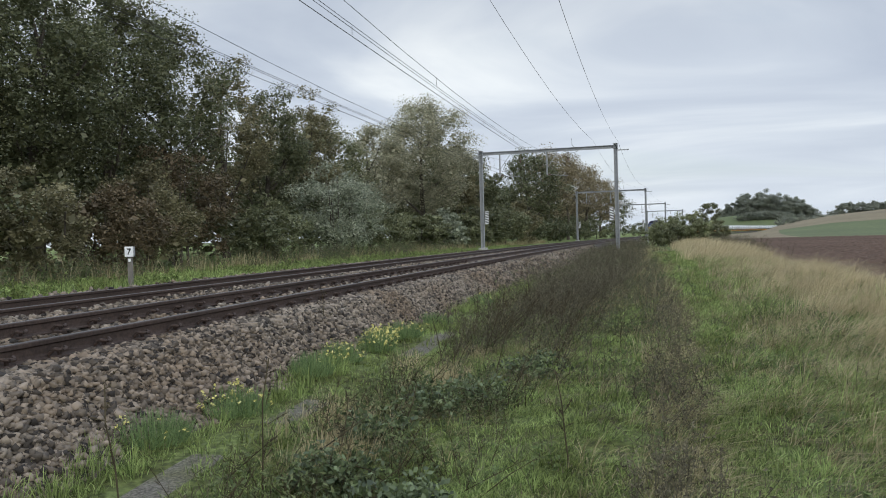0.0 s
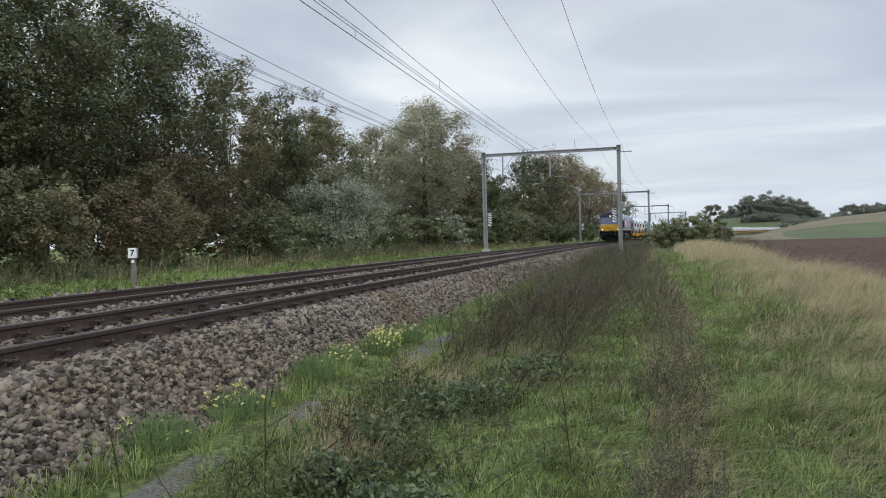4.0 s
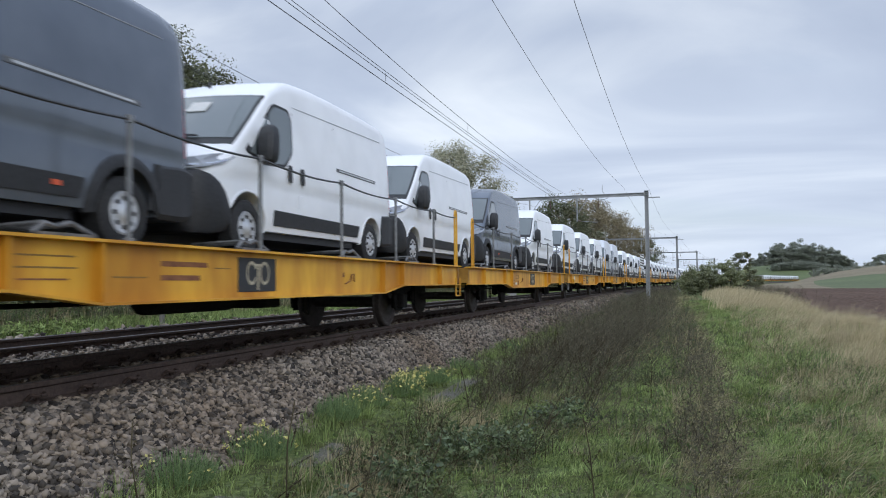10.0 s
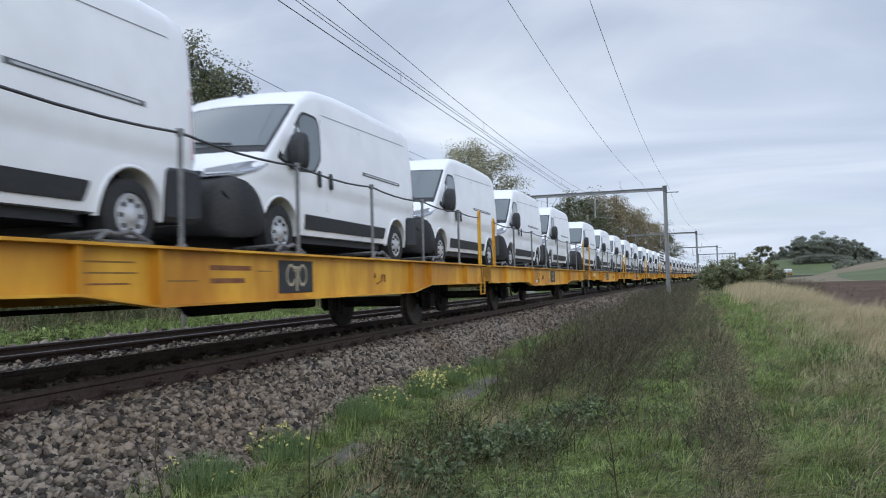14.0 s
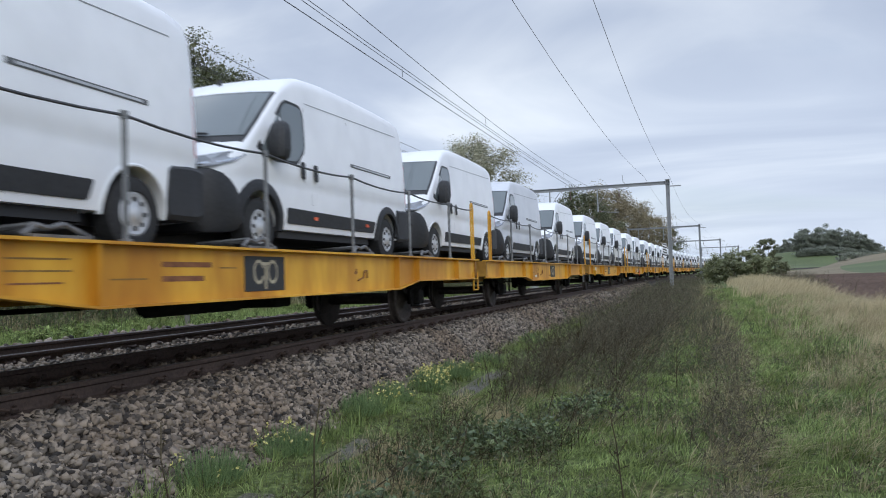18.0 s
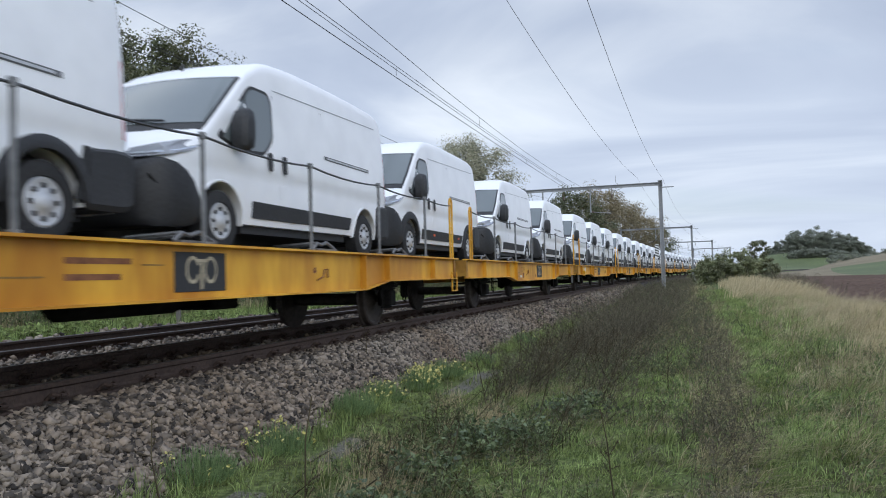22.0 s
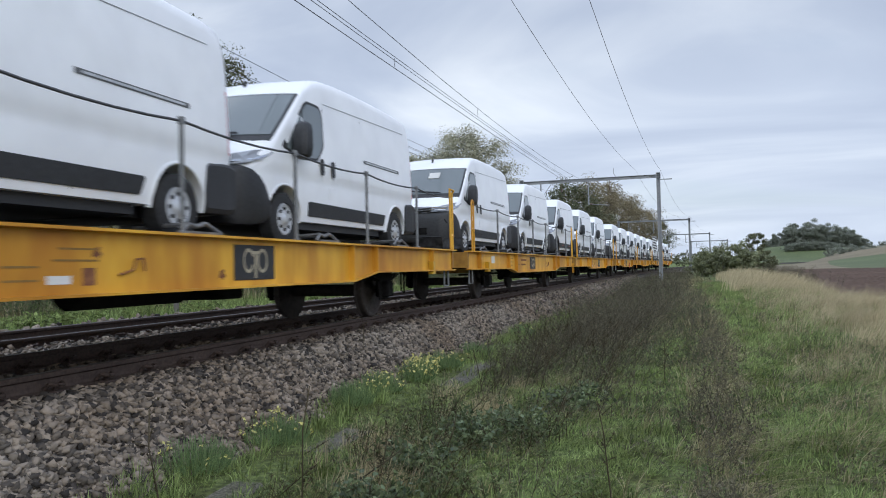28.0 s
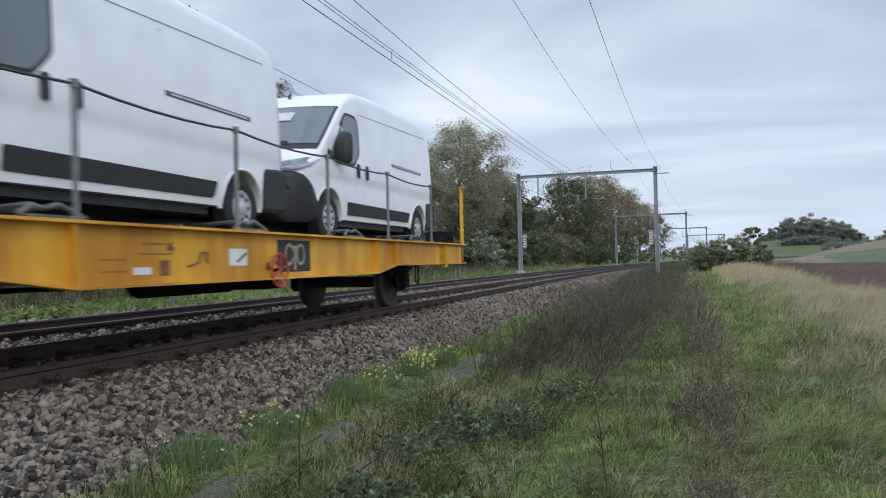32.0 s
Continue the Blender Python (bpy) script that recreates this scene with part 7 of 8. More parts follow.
        pl = part("bridge_plate", boxed(-0.31, 0.31, 0, 0.26, 0, 0.03), T["bogie"], w, "raised dark bridge plate", at=pose(sgn * 0.9, outer - d * 0.05, DECK + 0.02, 68 if front else 112, 0, 0))
        part("step", rods([(sgn * 1.34, outer + d * 0.02 - d * 0.5, 0.86), (sgn * 1.34, outer - d * 0.48, 0.45), (sgn * 1.34, outer - d * 0.20, 0.45), (sgn * 1.34, outer - d * 0.22, 0.86)], 0.02), T["post"], w)
    if not front:
        bm = bmesh.new()
        ye = outer + 0.13
        for p, q in (((1.42, ye - 0.36, DECK - 0.05), (1.42, ye - 0.36, 2.40)), ((1.42, ye - 0.36, 2.40), (1.40, ye - 0.02, 2.40)), ((1.40, ye - 0.02, 2.40), (1.36, ye, 2.34)), ((1.36, ye, 2.34), (1.36, ye, 1.50)), ((1.36, ye, 1.50), (1.39, ye - 0.12, 1.44)), ((1.39, ye - 0.12, 1.44), (1.39, ye - 0.12, DECK - 0.05))):
            rod(bm, p, q, 0.022)
        part("end_rail", bm, T["yellow"], w, "yellow end railing")
    part("coupler", rods([(0, outer, 1.0), (0, outer + d * 0.55, 0.95)], 0.06), T["under"], w)
    part("close_bar", rods([(0, inner, 0.9), (0, inner - d * 0.45, 0.9)], 0.08), T["under"], w)
    pr = [(1.42, inner - d * 0.02, 0.90), (1.42, inner - d * 0.02, 0.52), (1.42, inner + d * 0.32, 0.52), (1.42, inner + d * 0.32, 0.90)]
    if front:
        part("step", rods(pr, 0.02), T["yellow"], w, "yellow step loop")
    return w, axles


# ---- locomotive ----
LOCO = 21.34


def build_loco():
    lo = thing("diesel_locomotive", "indigo diesel freight locomotive with yellow cab front and lit headlamps", "locomotive")
    side, z0, zs, zt = 1.32, 1.46, 3.22, 3.88

    def ring(y, inset=0.0, zbot=z0, zc=zs, ztop=zt):
        s = side - inset
        r = [(s, y, zbot), (s, y, 2.3), (s, y, zc), (s - 0.10, y, zc + (ztop - zc) * 0.33), (s - 0.36, y, zc + (ztop - zc) * 0.70), (s - 0.75, y, ztop - 0.04)]
        return r + [(-a, b, c) for a, b, c in r[::-1]]

    part("body", loft([ring(2.6, 0.0), ring(LOCO - 2.6, 0.0)]), T["blue"], lo, "indigo body side", True)
    # cabs with a raked front
    for end in (0, 1):
        def yy(v):
            v = v + 0.25 * min(max((0.66 - v) / 0.6, 0), 1)
            return v if not end else LOCO - v
        st = ((z0, 0.10, 0.03), (1.95, 0.05, 0.0), (2.28, 0.08, 0.0), (3.02, 0.34, 0.02), (3.14, 0.36, 0.04), (3.30, 0.39, 0.10), (3.46, 0.44, 0.20), (3.62, 0.53, 0.36), (3.75, 0.66, 0.58), (3.84, 0.86, 0.86))

        def flank(z):
            return float(np.interp(z, [zs, 3.438, 3.682, 3.84], [side, side - 0.10, side - 0.36, side - 0.75]))

        def cab_row(z, y, inset, grow=0.0):
            w = min(side - inset, flank(z)) + grow
            return [(-flank(z) - grow, 2.62), (-w, y + 0.16 - grow), (-w * 0.90, y - grow), (-w * 0.45, y - 0.03 - grow), (0, y - 0.04 - grow), (w * 0.45, y - 0.03 - grow), (w * 0.90, y - grow), (w, y + 0.16 - grow), (flank(z) + grow, 2.62)]

        bm = bmesh.new()
        rows = [[bm.verts.new((x, yy(q), z)) for x, q in cab_row(z, y, inset)] for z, y, inset in st]
        for a, b in zip(rows, rows[1:]):
            for i in range(8):
                bm.faces.new((a[i], a[i + 1], b[i + 1], b[i]))
        bm.faces.new(rows[-1])
        bm.faces.new(rows[0][::-1])
        bmesh.ops.recalc_face_normals(bm, faces=bm.faces)
        cab = part("cab", bm, T["blue"], lo, "indigo driving cab", True)
        # yellow nose panel
        bm = bmesh.new()
        fr = []
        for z, y in ((1.46, 0.10), (1.95, 0.05), (2.23, 0.075)):
            fr.append([bm.verts.new((x, yy(q - 0.03), z)) for x, q in ((-1.30, y + 0.15), (-1.19, y), (0, y - 0.04), (1.19, y), (1.30, y + 0.15))])
        for a, b in zip(fr, fr[1:]):
            for i in range(4):
                bm.faces.new((a[i], a[i + 1], b[i + 1], b[i]))
        rr = bmesh.ops.extrude_face_region(bm, geom=bm.faces[:])
        for v in rr["geom"]:
            if isinstance(v, bmesh.types.BMVert):
                v.co.y += 0.05 * (1 if not end else -1)
        bmesh.ops.recalc_face_normals(bm, faces=bm.faces)
        part("nose_panel", bm, T["lyellow"], lo, "yellow warning panel")
        part("nose_stripe", rods([(-1.31, yy(0.22), 2.25), (-1.20, yy(0.045), 2.25), (0, yy(0.005), 2.25), (1.20, yy(0.045), 2.25), (1.31, yy(0.22), 2.25)], 0.017), T["cream"], lo, "pale edge line")
        for sgn in (1, -1):
            part("nose_edge", rods([(sgn * 1.315, yy(0.20), 1.48), (sgn * 1.325, yy(0.19), 2.25)], 0.014), T["post"], lo)
            # windscreens
            for name, grow, off, mat in (("windscreen_frame", 0.022, 0.008, T["navy"]), ("windscreen", 0.0, 0.016, T["cabglass"])):
                bm = bmesh.new()
                vs = []
                for x, z in rounded([(0.15 - grow, 2.36 - grow), (1.15 + grow, 2.36 - grow), (1.10 + grow, 2.98 + grow), (0.15 - grow, 3.0 + grow)], 0.07):
                    q = 0.08 + (z - 2.28) * 0.26 / 0.74 - 0.04 * (1 - abs(x) / 1.2)
                    vs.append((sgn * x, yy(q - off), z))
                f = [bm.verts.new(v) for v in vs]
                g = [bm.verts.new((v[0], v[1] + (0.05 if not end else -0.05), v[2])) for v in vs]
                bm.faces.new(f)
                for i in range(len(f)):
                    bm.faces.new((f[i], g[i], g[(i + 1) % len(f)], f[(i + 1) % len(f)]))
                bmesh.ops.recalc_face_normals(bm, faces=bm.faces)
                part(name, bm, mat, lo)
            part("wiper", rods([(sgn * 0.55 + 0.25, yy(0.06), 2.38), (sgn * 0.55 - 0.2, yy(0.25), 2.92)], 0.009), T["navy"], lo)
            # lamp housings
            part("lamp_housing", boxed(min(sgn * 0.72, sgn * 1.17), max(sgn * 0.72, sgn * 1.17), min(yy(-0.04), yy(0.12)), max(yy(-0.04), yy(0.12)), 1.42, 1.78, bevel=0.05), T["lyellow"], lo, "yellow lamp housing")
            bm = bmesh.new()
            lathe(bm, sorted([(yy(-0.04), 0.062), (yy(-0.06), 0.056)]), "y", 18, (sgn * 0.98, 0, 1.60))
            part("headlamp", bm, T["glow"] if not end else T["lamp"], lo, "lit headlamp" if not end else "unlit headlamp", True)
            bm = bmesh.new()
            lathe(bm, sorted([(yy(-0.03), 0.13), (yy(-0.052), 0.115)]), "y", 18, (sgn * 0.98, 0, 1.60))
            part("lamp_rim", bm, T["chrome"], lo, smooth=True)
            # buffers
            bm = bmesh.new()
            lathe(bm, sorted([(yy(0.1), 0.17), (yy(-0.16), 0.15), (yy(-0.18), 0.10), (yy(-0.42), 0.10)]), "y", 14, (sgn * 0.875, 0, 1.03))
            buf = part("buffer", bm, T["bogie"], lo, "dark buffer", True)
            part("buffer_plate", boxed(sgn * 0.875 - 0.28, sgn * 0.875 + 0.28, min(yy(-0.42), yy(-0.47)), max(yy(-0.42), yy(-0.47)), 0.84, 1.22, bevel=0.12), T["bogie"], buf)
            bm = bmesh.new()
            lathe(bm, sorted([(yy(-0.46), 0.15), (yy(-0.478), 0.13)]), "y", 16, (sgn * 0.875, 0, 1.03))
            part("buffer_pad", bm, T["under"], buf, "greasy black rubbing face")
            bm = bmesh.new()
            lathe(bm, sorted([(yy(0.0), 0.15), (yy(-0.07), 0.14), (yy(-0.085), 0.10)]), "y", 18, (sgn * 0.76, 0, 1.59))
            part("lamp_cover", bm, T["lyellow"], lo, "round yellow lamp cover", True)
            part("lamp_bracket", rods([(sgn * 0.95, yy(0.0), 1.86), (sgn * 0.95, yy(-0.08), 1.86), (sgn * 0.95, yy(-0.08), 1.93)], 0.016), T["slate"], lo, "small dark lamp bracket")
            part("nose_label", boxed(*sorted((sgn * 1.05, sgn * 1.17)), *sorted((yy(0.0), yy(0.035))), 1.98, 2.16), T["cream"], lo, "small pale label, not readable")
            part("brake_pipe", rods([(sgn * 0.35, yy(0.05), 1.15), (sgn * 0.38, yy(-0.1), 0.9), (sgn * 0.30, yy(-0.16), 0.62)], 0.028), T["under"], lo)
            part("steps", boxed(min(sgn * 1.02, sgn * 1.34), max(sgn * 1.02, sgn * 1.34), min(yy(0.05), yy(0.42)), max(yy(0.05), yy(0.42)), 0.55, 1.40, bevel=0.03), T["bogie"], lo)
            part("step_tread", boxed(min(sgn * 1.15, sgn * 1.36), max(sgn * 1.15, sgn * 1.36), min(yy(0.0), yy(0.3)), max(yy(0.0), yy(0.3)), 0.72, 0.745), T["cream"], lo, "pale step edge")
            # cab side window, door and grab rails
            wy = sorted((yy(0.55), yy(1.66)))
            fr = part("side_window", boxed(min(sgn * 1.30, sgn * 1.338), max(sgn * 1.30, sgn * 1.338), wy[0], wy[1], 2.27, 2.97, bevel=0.01), T["navy"], lo, "dark framed sliding cab window")
            for k in (0, 1):
                part("pane", boxed(min(sgn * 1.30, sgn * 1.345), max(sgn * 1.30, sgn * 1.345), wy[0] + 0.05 + 0.52 * k, wy[0] + 0.53 + 0.52 * k, 2.32, 2.92), T["skypane"], fr)
            dy = sorted((yy(2.14), yy(2.78)))
            d = part("cab_door", boxed(min(sgn * 1.29, sgn * 1.332), max(sgn * 1.29, sgn * 1.332), dy[0], dy[1], 1.62, 3.25, bevel=0.01), T["blue"], lo, "indigo cab door")
            for yq in (dy[0] - 0.05, dy[1] + 0.05):
                part("grab_rail", rods([(sgn * 1.385, yq, 1.65), (sgn * 1.385, yq, 2.95)], 0.018), T["slate"], lo, "grey grab rail")
            part("door_gap", boxed(min(sgn * 1.29, sgn * 1.334), max(sgn * 1.29, sgn * 1.334), dy[1], dy[1] + 0.02, 1.62, 3.25), T["navy"], lo)
            part("door_gap", boxed(min(sgn * 1.29, sgn * 1.334), max(sgn * 1.29, sgn * 1.334), dy[0] - 0.02, dy[0], 1.62, 3.25), T["navy"], lo)
            part("red_plate", boxed(min(sgn * 1.30, sgn * 1.338), max(sgn * 1.30, sgn * 1.338), dy[0] + 0.10, dy[0] + 0.38, 2.16, 2.66, bevel=0.004), T["wred"], lo, "red plate on the cab door")
            part("door_latch", boxed(min(sgn * 1.32, sgn * 1.36), max(sgn * 1.32, sgn * 1.36), dy[0] + 0.08, dy[0] + 0.2, 2.28, 2.36), T["navy"], lo)
            for z in (0.42, 0.78, 1.12):
                part("ladder_tread", boxed(min(sgn * 1.18, sgn * 1.40), max(sgn * 1.18, sgn * 1.40), dy[0] + 0.06, dy[1] - 0.06, z, z + 0.03), T["post"], lo)
            for yq in (dy[0] + 0.05, dy[1] - 0.05):
                part("ladder_rail", rods([(sgn * 1.37, yq, 1.42), (sgn * 1.37, yq, 1.02)], 0.02), T["galv"], lo, "pale ladder rail")
            if sgn > 0:
                for k in range(5):
                    part("lettering_bar", boxed(1.315, 1.336, *sorted((yy(0.62), yy(1.75 if k != 3 else 1.2))), 2.14 - 0.075 * k, 2.15 - 0.075 * k), T["faded"], lo, "unreadable pale lettering")
                part("number_bar", boxed(1.315, 1.337, *sorted((yy(0.75), yy(1.35))), 1.80, 1.87), T["faded"], lo, "unreadable pale lettering")
        for k in range(4):
            part("number_bar", boxed(0.62 + 0.1 * k, 0.675 + 0.1 * k, min(yy(-0.012), yy(0.036)), max(yy(-0.012), yy(0.036)), 2.06, 2.17), T["navy"], lo, "dark numeral, not readable")
        # dark visor over the windscreens, drawn back along the roof
        bm = bmesh.new()
        bw = []
        for z, y, inset in st[4:]:
            row = cab_row(z, y, inset, 0.012)
            k = 0.30 + 0.5 * (z - 3.14)
            row[0] = tuple(p + (q - p) * k for p, q in zip(row[1], row[0]))
            row[-1] = tuple(p + (q - p) * k for p, q in zip(row[-2], row[-1]))
            bw.append([bm.verts.new((x, yy(q), z + 0.008)) for x, q in row])
        for a, b in zip(bw, bw[1:]):
            for k in range(8):
                bm.faces.new((a[k], a[k + 1], b[k + 1], b[k]))
        bm.faces.new(bw[-1])
        bmesh.ops.recalc_face_normals(bm, faces=bm.faces)
        part("brow", bm, T["visor"], lo, "dark navy brow over the windscreens", True)
        bm = bmesh.new()
        lathe(bm, sorted([(yy(0.24), 0.10), (yy(0.55), 0.15)]), "y", 16, (0, 0, 3.29))
        part("top_lamp_housing", bm, T["navy"], lo, smooth=True)
        bm = bmesh.new()
        lathe(bm, sorted([(yy(0.22), 0.062), (yy(0.245), 0.068)]), "y", 16, (0, 0, 3.29))
        part("top_lamp", bm, T["glow"] if not end else T["lamp"], lo, "lit top headlamp" if not end else "unlit top headlamp", True)
        part("marker_lamp", boxed(-0.09, 0.09, min(yy(-0.04), yy(0.06)), max(yy(-0.04), yy(0.06)), 1.66, 1.80, bevel=0.03), T["orange"], lo, "round red bracket on the nose")
        part("front_beam", boxed(-1.30, 1.30, min(yy(0.02), yy(0.34)), max(yy(0.02), yy(0.34)), 0.78, 1.44, bevel=0.04), T["under"], lo, "black buffer beam")
        edge = [(-1.28, 0.80), (-1.27, 0.55), (-1.08, 0.33), (-0.70, 0.20), (0, 0.15), (0.70, 0.20), (1.08, 0.33), (1.27, 0.55), (1.28, 0.80)]
        bm = loft([[(x, yy(q + 0.10 * abs(x) ** 2), z) for x, z in edge] for q in (0.0, 0.10)])
        part("snow_plough", bm, T["under"], lo, "black plough, rounded below")
        part("draw_hook", rods([(0, yy(0.1), 1.05), (0, yy(-0.25), 1.03), (0, yy(-0.3), 1.15)], 0.05), T["bogie"], lo)
        for x in (-0.55, -0.3, 0.4, 0.62):
            part("jumper_cable", rods([(x, yy(0.0), 1.38), (x + 0.12, yy(-0.08), 1.30)], 0.022), T["cream"], lo)
    # roof and long side bands
    part("roof", loft([[(x, y, z + 0.012) for x, z in ((-0.98, 3.66), (-0.57, 3.86), (0, 3.89), (0.57, 3.86), (0.98, 3.66), (0, 3.6))] for y in (2.6, LOCO - 2.6)]), T["lroof"], lo, "indigo roof, paled by a painted sky sheen", True)
    part("roof_silencer", boxed(-0.45, 0.45, 6.2, 8.6, 3.86, 4.02, bevel=0.05), T["roofdark"], lo)
    for i in range(2):
        bm = bmesh.new()
        lathe(bm, [(3.86, 0.62), (3.96, 0.62), (3.97, 0.55)], "z", 20, (0, 14.6 + 1.5 * i, 0))
        part("roof_fan", bm, T["roofdark"], lo)
    for sgn in (1, -1):
        def sx(a, b):
            return sorted((sgn * a, sgn * b))
        part("cream_stripe", boxed(*sx(1.30, 1.330), 0.30, LOCO - 0.30, 1.585, 1.715), T["cream"], lo, "cream waist stripe")
        part("side_sill", boxed(*sx(1.25, 1.334), 0.30, LOCO - 0.30, 1.44, 1.575, bevel=0.008), T["slate"], lo, "dark grey sill")
        part("red_line", boxed(*sx(1.29, 1.327), 0.6, LOCO - 0.6, 3.19, 3.200), T["wred"], lo, "thin red cantrail line")
        for k, (a, b) in enumerate(((2.98, 4.26), (4.34, 5.60))):
            g = part("intake_grille", boxed(*sx(1.28, 1.330), a, b, 1.83, 2.74), T["under"], lo, "large black intake grille")
            for q in range(7) if sgn > 0 else ():
                part("grille_slat", boxed(*sx(1.30, 1.336), a + 0.02, b - 0.02, 1.92 + 0.12 * q, 1.935 + 0.12 * q), T["bogie"], g)
        part("panel_frame", boxed(*sx(1.29, 1.3255), 2.92, 5.66, 1.79, 2.79), T["slate"], lo)
        part("blank_panel", boxed(*sx(1.28, 1.328), 5.76, 6.66, 1.82, 3.12, bevel=0.006), T["blue"], lo)
        for a, b in ((6.77, 12.80), (12.94, 18.22)):
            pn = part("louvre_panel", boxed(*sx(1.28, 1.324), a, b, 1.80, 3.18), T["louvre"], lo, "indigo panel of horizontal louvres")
            part("panel_edge", boxed(*sx(1.29, 1.336), b, b + 0.12, 1.78, 3.19), T["blue"], lo)
            for q in range(17):
                z = 1.83 + 0.078 * q
                bm = bmesh.new()
                vs = [bm.verts.new((sgn * x, y, zz)) for y in (a + 0.02, b - 0.02) for x, zz in ((1.3245, z + 0.072), (1.340, z + 0.014), (1.3245, z + 0.008))]
                for f in ((0, 1, 4, 3), (1, 2, 5, 4), (2, 0, 3, 5)):
                    bm.faces.new([vs[i] for i in f])
                bmesh.ops.recalc_face_normals(bm, faces=bm.faces)
                part("louvre", bm, T["blue"], pn)
        # painted slogan panel, on thin plates just proud of the louvres
        yaw = 90 if sgn > 0 else -90
        mark = part("slogan_band", boxed(*sx(1.336, 1.345), 10.05, 14.36, 2.19, 2.62), T["orange"], lo, "red orange band with white lettering")
        for text, z, wide, yc in (("EXCELLENCE", 2.80, 2.06, 11.27), ("IN EVERY", 2.40, 1.50, 10.99), ("DIRECTION", 2.0, 1.80, 11.12)):
            letters(text, 0.36, T["markpale"], lo, pose(sgn * 1.347, yc if sgn > 0 else yc + 1.3, z, 90, 0, yaw), 0.002, 0.010, "slogan", wide=wide)
        for k in range(3):
            y0 = 7.92 + 0.66 * k
            part("emblem_block", prism(bmesh.new(), [(y0, 2.18), (y0 + 0.52, 2.18), (y0 + 0.58, 2.86), (y0 + 0.06, 2.86)], *sx(1.336, 1.345)), T["markpale"], lo, "faded white emblem block")
        bm = prism(bmesh.new(), [(7.3, 2.5), (7.75, 2.62), (7.8, 2.95), (7.55, 3.06), (7.6, 2.75)], *sx(1.337, 1.344))
        part("emblem_arrow", bm, T["orange"], lo, "red orange emblem shape")
        # underframe gear
        part("pipe_run", rods([(sgn * 1.15, 3.2, 1.30), (sgn * 1.15, LOCO - 3.2, 1.30)], 0.035), T["bogie"], lo)
        for yq in np.arange(3.4, LOCO - 3.3, 2.2):
            part("bracket", boxed(*sx(1.02, 1.22), yq, yq + 0.10, 1.12, 1.46), T["under"], lo)
        for yq in (4.3, 5.5, 13.3, 15.3):
            part("equipment_box", boxed(*sx(0.92, 1.20), yq, yq + 0.55, 1.10, 1.36, bevel=0.03), T["bogie"], lo)
    for sgn in (1, -1):
        for y0, y1, zc, r in ((7.6, 9.4, 1.24, 0.13), (9.8, 11.9, 1.24, 0.13), (12.1, 12.9, 1.22, 0.10)):
            bm = bmesh.new()
            lathe(bm, [(y0, 0.04), (y0 + 0.05, r), (y1 - 0.05, r), (y1, 0.04)], "y", 14, (sgn * 1.08, 0, zc))
            part("air_reservoir", bm, T["bogie"], lo, "dusty black air reservoir", True)
    part("underframe", boxed(-1.22, 1.22, 0.5, LOCO - 0.5, 1.18, 1.46), T["under"], lo, "black underframe")
    # fuel tank with rounded flanks
    prof = [(-1.28, 0.62), (-1.30, 1.0), (-1.12, 1.12), (1.12, 1.12), (1.30, 1.0), (1.28, 0.62), (1.02, 0.30), (-1.02, 0.30)]
    tank = part("fuel_tank", loft([[(x, y, z) for x, z in prof] for y in (7.65, 12.9)]), T["tank"], lo, "black fuel tank", True)
    for yq in (8.6, 9.6, 11.9):
        bm = bmesh.new()
        lathe(bm, [(1.28, 0.07), (1.33, 0.06)], "x", 12, (0, yq, 0.80))
        part("filler_cap", bm, T["bogie"], tank)
    part("tank_label", boxed(1.27, 1.302, 11.1, 11.45, 0.74, 0.80), T["white"], tank, "white label")
    part("equipment_locker", boxed(0.9, 1.30, 13.15, 13.95, 0.45, 1.06, bevel=0.02), T["slate"], lo, "grey locker")
    part("equipment_locker", boxed(-1.30, -0.9, 13.15, 13.95, 0.45, 1.06, bevel=0.02), T["slate"], lo, "grey locker")
    # bogies
    axles = (2.55, 4.42, 6.35, 14.95, 16.88, 18.78)
    for c in (4.42, 16.88):
        for sgn in (1, -1):
            x0, x1 = sorted((sgn * 1.02, sgn * 1.17))
            out = [(c - 2.6, 0.55), (c - 2.5, 0.95), (c - 1.3, 1.02), (c - 0.9, 0.82), (c - 0.4, 0.86), (c, 1.04), (c + 0.5, 0.86), (c + 1.0, 0.82), (c + 1.4, 1.02), (c + 2.5, 0.95), (c + 2.6, 0.55), (c + 2.2, 0.50), (c + 1.5, 0.72), (c - 1.5, 0.72), (c - 2.2, 0.50)]
            part("bogie_frame", prism(bmesh.new(), out, x0, x1), T["bogie"], lo, "sooty bogie side frame")
            for q in (-1.0, 0.95):
                bm = bmesh.new()
                for k in range(5):
                    lathe(bm, [(0.50 + 0.07 * k, 0.09), (0.53 + 0.07 * k, 0.11), (0.56 + 0.07 * k, 0.09)], "z", 10, (sgn * 1.2, c + q, 0))
                part("coil_spring", bm, T["bogie"], lo, smooth=True)
            part("damper", rods([(sgn * 1.24, c - 0.3, 0.98), (sgn * 1.24, c + 0.35, 0.50)], 0.045), T["bogie"], lo)
            part("sand_box", boxed(x0, x1 + sgn * 0.0, c - 2.95, c - 2.62, 0.50, 1.05, bevel=0.03), T["bogie"], lo)
            part("sand_pipe", rods([(sgn * 0.85, c - 2.7, 0.5), (sgn * 0.80, c - 2.45, 0.12)], 0.025), T["bogie"], lo)
    for ya in axles:
        for sgn in (1, -1):
            part("axle_box", boxed(sgn * 1.12 - 0.12, sgn * 1.12 + 0.12, ya - 0.19, ya + 0.19, 0.34, 0.72, bevel=0.04), T["bogie"], lo)
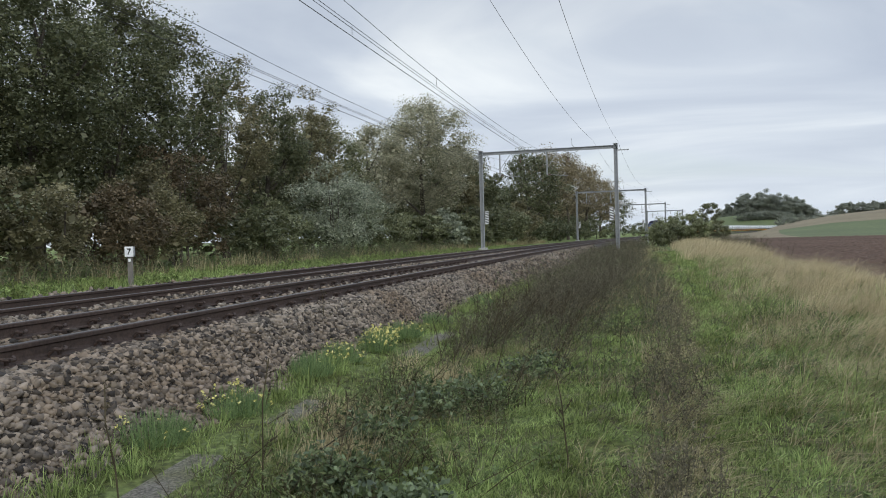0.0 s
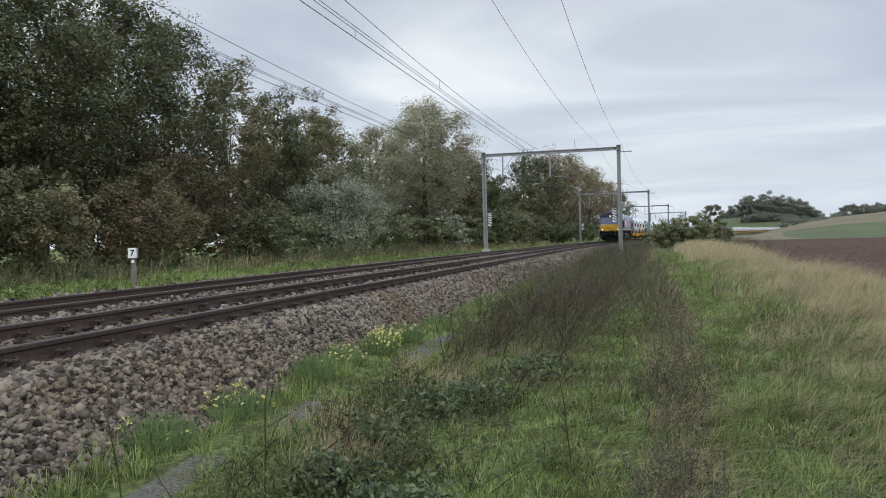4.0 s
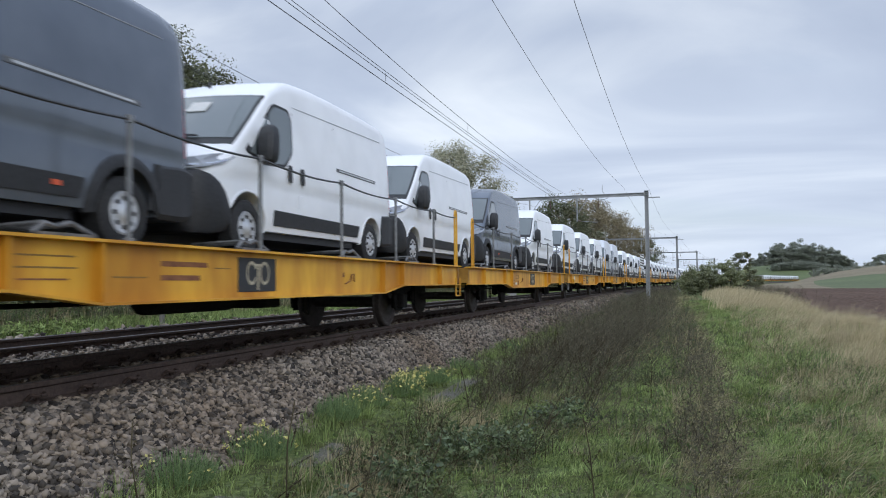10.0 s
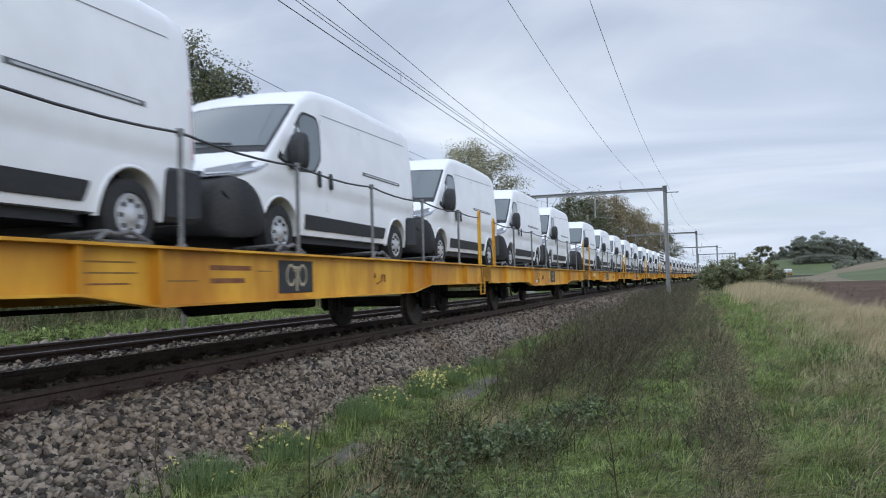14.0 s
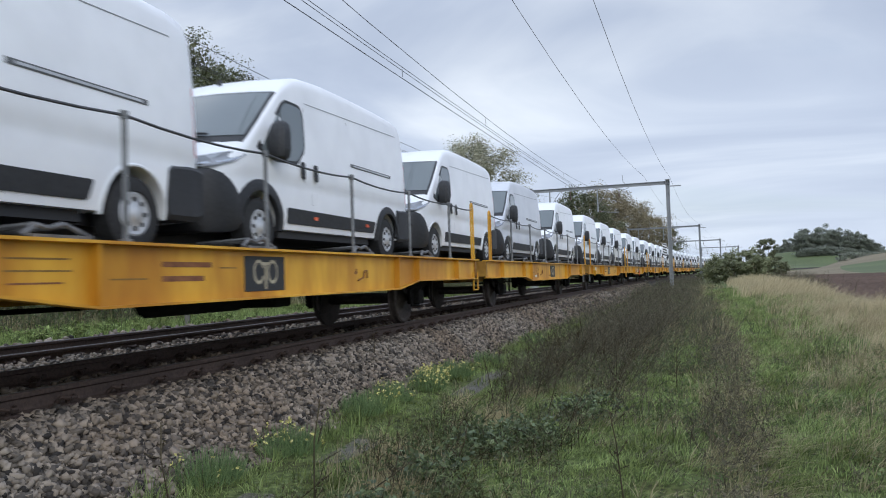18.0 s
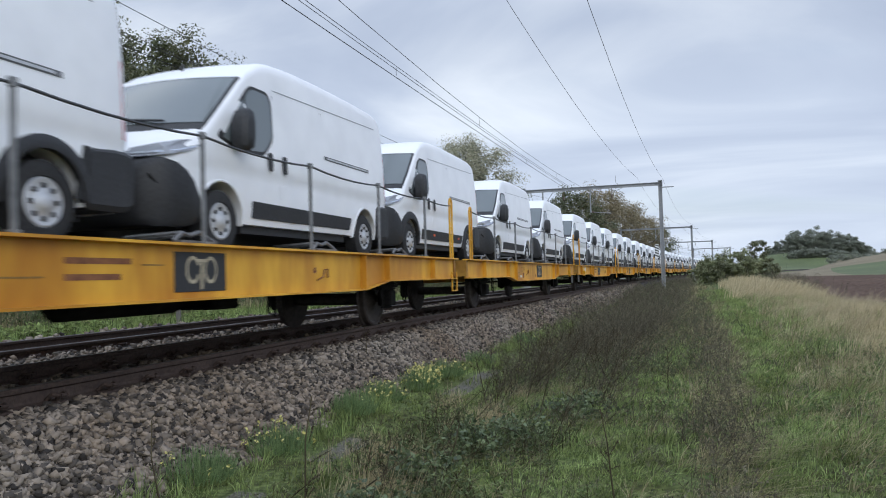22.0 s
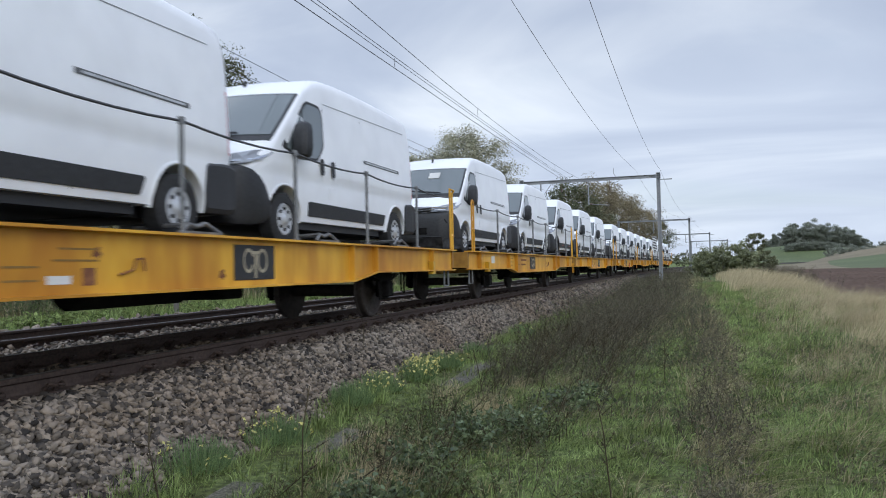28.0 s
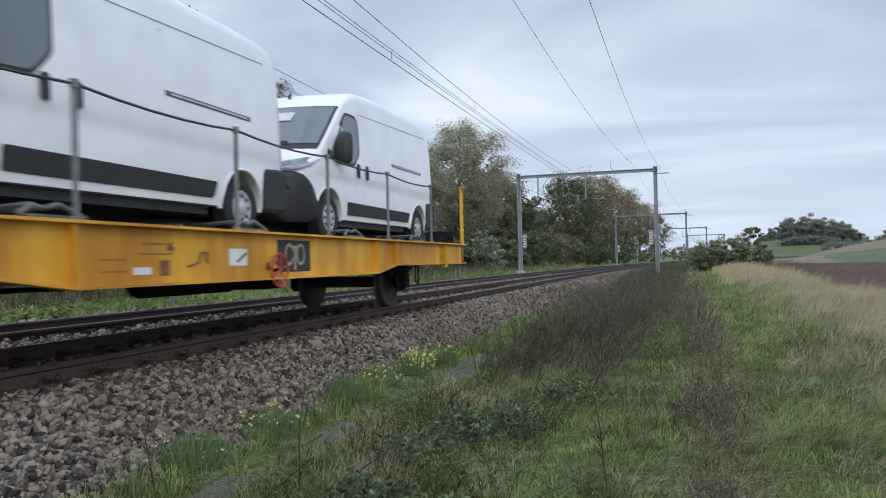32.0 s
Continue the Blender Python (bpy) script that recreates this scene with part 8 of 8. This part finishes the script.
    for ya in axles:
        bm = bmesh.new()
        lathe(bm, [(-1.0, 0.08), (-0.86, 0.08), (-0.83, 0.12), (-0.83, 0.50), (-0.80, 0.533), (-0.72, 0.533), (-0.70, 0.565), (-0.68, 0.565), (-0.66, 0.12), (0.66, 0.12), (0.68, 0.565), (0.70, 0.565), (0.72, 0.533), (0.80, 0.533), (0.83, 0.50), (0.83, 0.47), (0.78, 0.43), (0.77, 0.2), (0.83, 0.12), (0.86, 0.08), (1.0, 0.08)], "x", 28)
        part("wheelset", bm, T["wheel"], lo, "dark steel driving wheels", True, at=pose(0, ya, 0.533))
    return lo, axles

# ---- the consist ----
DOUBLES = 18
# time, place of the first wagon's front coupling along the line
TRAIN = [
    (0, 223.40), (1.5, 186.08), (3, 148.55), (4.5, 109.96), (6, 71.17), (7, 43.94), (7.6, 28.24), (8, 17.56), (9, -7.80), (10, -34.95), (11, -60.07),
    (12, -87.17), (13, -112.54), (14.3, -146.55), (15.5, -177.98), (16, -191.07), (17, -217.95), (18, -243.43), (19, -270.14), (20, -296.25),
    (21, -322.38), (22, -348.55), (23, -373.57), (24, -400.44), (25, -425.69), (26.5, -464.88), (28, -504.51), (29, -530.47), (30, -555.79),
    (31, -582.30), (32, -607.59),
]
VAN_Y = (1.71, 8.48, 15.12, 21.66, 28.02)      # usual places of the front axles from the coupling
OWN_Y = {                                      # vans that were parked a little off them
    1: 8.38, 2: 14.57, 3: 20.77, 4: 27.45, 5: 2.34, 6: 8.55, 7: 14.86, 8: 21.31, 9: 28.58, 10: 1.52, 11: 8.20, 13: 21.65, 14: 27.85, 15: 1.57,
    16: 8.96, 17: 15.16, 18: 21.36, 19: 27.91, 28: 21.76, 29: 28.13, 30: 1.58, 32: 15.18, 33: 21.72, 34: 28.02, 35: 2.49, 36: 8.69, 37: 15.26,
    38: 21.57, 39: 29.09, 40: 1.72, 41: 7.98, 42: 14.19, 43: 21.65, 44: 27.86, 45: 1.42, 47: 15.04, 48: 21.23, 49: 27.86, 50: 2.57, 51: 9.07,
    52: 15.27, 53: 22.31, 54: 29.13, 55: 1.84, 56: 8.28, 57: 14.52, 58: 21.66, 59: 28.37, 60: 1.71, 62: 15.07, 63: 21.28, 64: 27.58, 73: 21.53,
    74: 27.76, 75: 1.71, 77: 15.18, 78: 21.76, 79: 27.98, 80: 2.41, 81: 8.61, 82: 15.37, 83: 21.65, 84: 28.70, 85: 1.66, 86: 7.90, 87: 14.27,
    88: 21.80, 89: 28.18,
}
OTHER = {0: "grey", 5: "grey", 8: "grey", 13: "silver", 14: "silver", 18: "silver", 38: "silver"}
HIGH = {13, 14}                                # the tallest roofs
FLARED = {5, 8, 18, 33, 36, 50, 52, 77, 81, 84}
FACES = {0: 1, 10: 2, 15: 1, 30: 1, 40: 2, 45: 1, 55: 1, 60: 1, 75: 2, 85: 2}

loco, loco_axles = build_loco()
half_f, axles_f = build_half(True)
half_r, axles_r = build_half(False)
marked_f, _ = build_half(True, True)
marked_r, _ = build_half(False, True)
WHEELED = {16: (True,), 5: (False,), 8: (False,), 17: (False,)}      # wagons whose side carries a hand wheel
LOOKS = {
    "white": "white high-roof panel van with black bumpers", "grey": "blue grey panel van with black bumpers", "silver": "silver high-roof panel van with black bumpers",
}
FRONTS = ("", " and a bright-framed grille", " and two bright grille bars")
protos = {}
placed = set()
moving = [(loco, -22.44, 10.7)]                # thing, its front from the coupling, its middle
wagons = []
for d in range(DOUBLES):
    for first, proto in ((True, half_f), (False, half_r)):
        if first in WHEELED.get(d, ()):
            proto = marked_f if first else marked_r
        ob = copy_thing(proto, pose(0, 0, 0)) if proto in placed else proto
        placed.add(proto)
        moving.append((ob, d * 2 * HALF + (0 if first else HALF), HALF / 2))
        wagons.append((ob, axles_f if first else axles_r))
for i in range(DOUBLES * 5):
    colour, high, flared = OTHER.get(i, "white"), i in HIGH, i in FLARED
    face = FACES.get(i, 1 if colour == "grey" else (0, 0, 2, 0, 1)[(i * 3 + i // 4) % 5])
    if flared or high or colour == "silver":
        face = 1 if colour == "grey" else 0
    key = (colour, face, flared, high)
    if key in protos:
        ob = copy_thing(protos[key], pose(0, 0, 0))
    else:
        name = LOOKS[colour].replace("high-roof", "extra high-roof") if high else LOOKS[colour]
        ob = protos[key] = build_van(colour, name + FRONTS[face], face, flared, high)
    moving.append((ob, (i // 5) * 2 * HALF + OWN_Y.get(i, VAN_Y[i % 5]) - FRONT_AXLE, 3.0))


def ride(s, mid):
    """The pose on the curve of a thing whose front is at s."""
    x, y = spot((s + mid) / STEP, NEAR)
    a = heading((s + mid) / STEP)
    return pose(x - mid * math.sin(a), y - mid * math.cos(a), 0, 0, 0, -math.degrees(a))


def motions():
    vans = {o for o, *_ in moving if o.name.startswith("van")}
    for ob, front, mid in moving:
        lift = Matrix.Translation((0, 0, VAN_BASE)) if ob in vans else Matrix()
        walk(ob, [(t, lift @ ride(s + front, mid)) for t, s in TRAIN])
    turn = [(0.4 * i, 64.0 * i) for i in range(81)]
    for ob, axles in wagons + [(loco, loco_axles)]:
        r = 0.46 if ob is not loco else 0.533
        sets = sorted([c for c in ob.children if c.name.startswith("wheelset")], key=lambda c: c.matrix_basis.translation.y)
        for c in sets:
            y = c.matrix_basis.translation.y
            walk(c, [(t, pose(0, y, r, a % 360)) for t, a in turn])


motions()
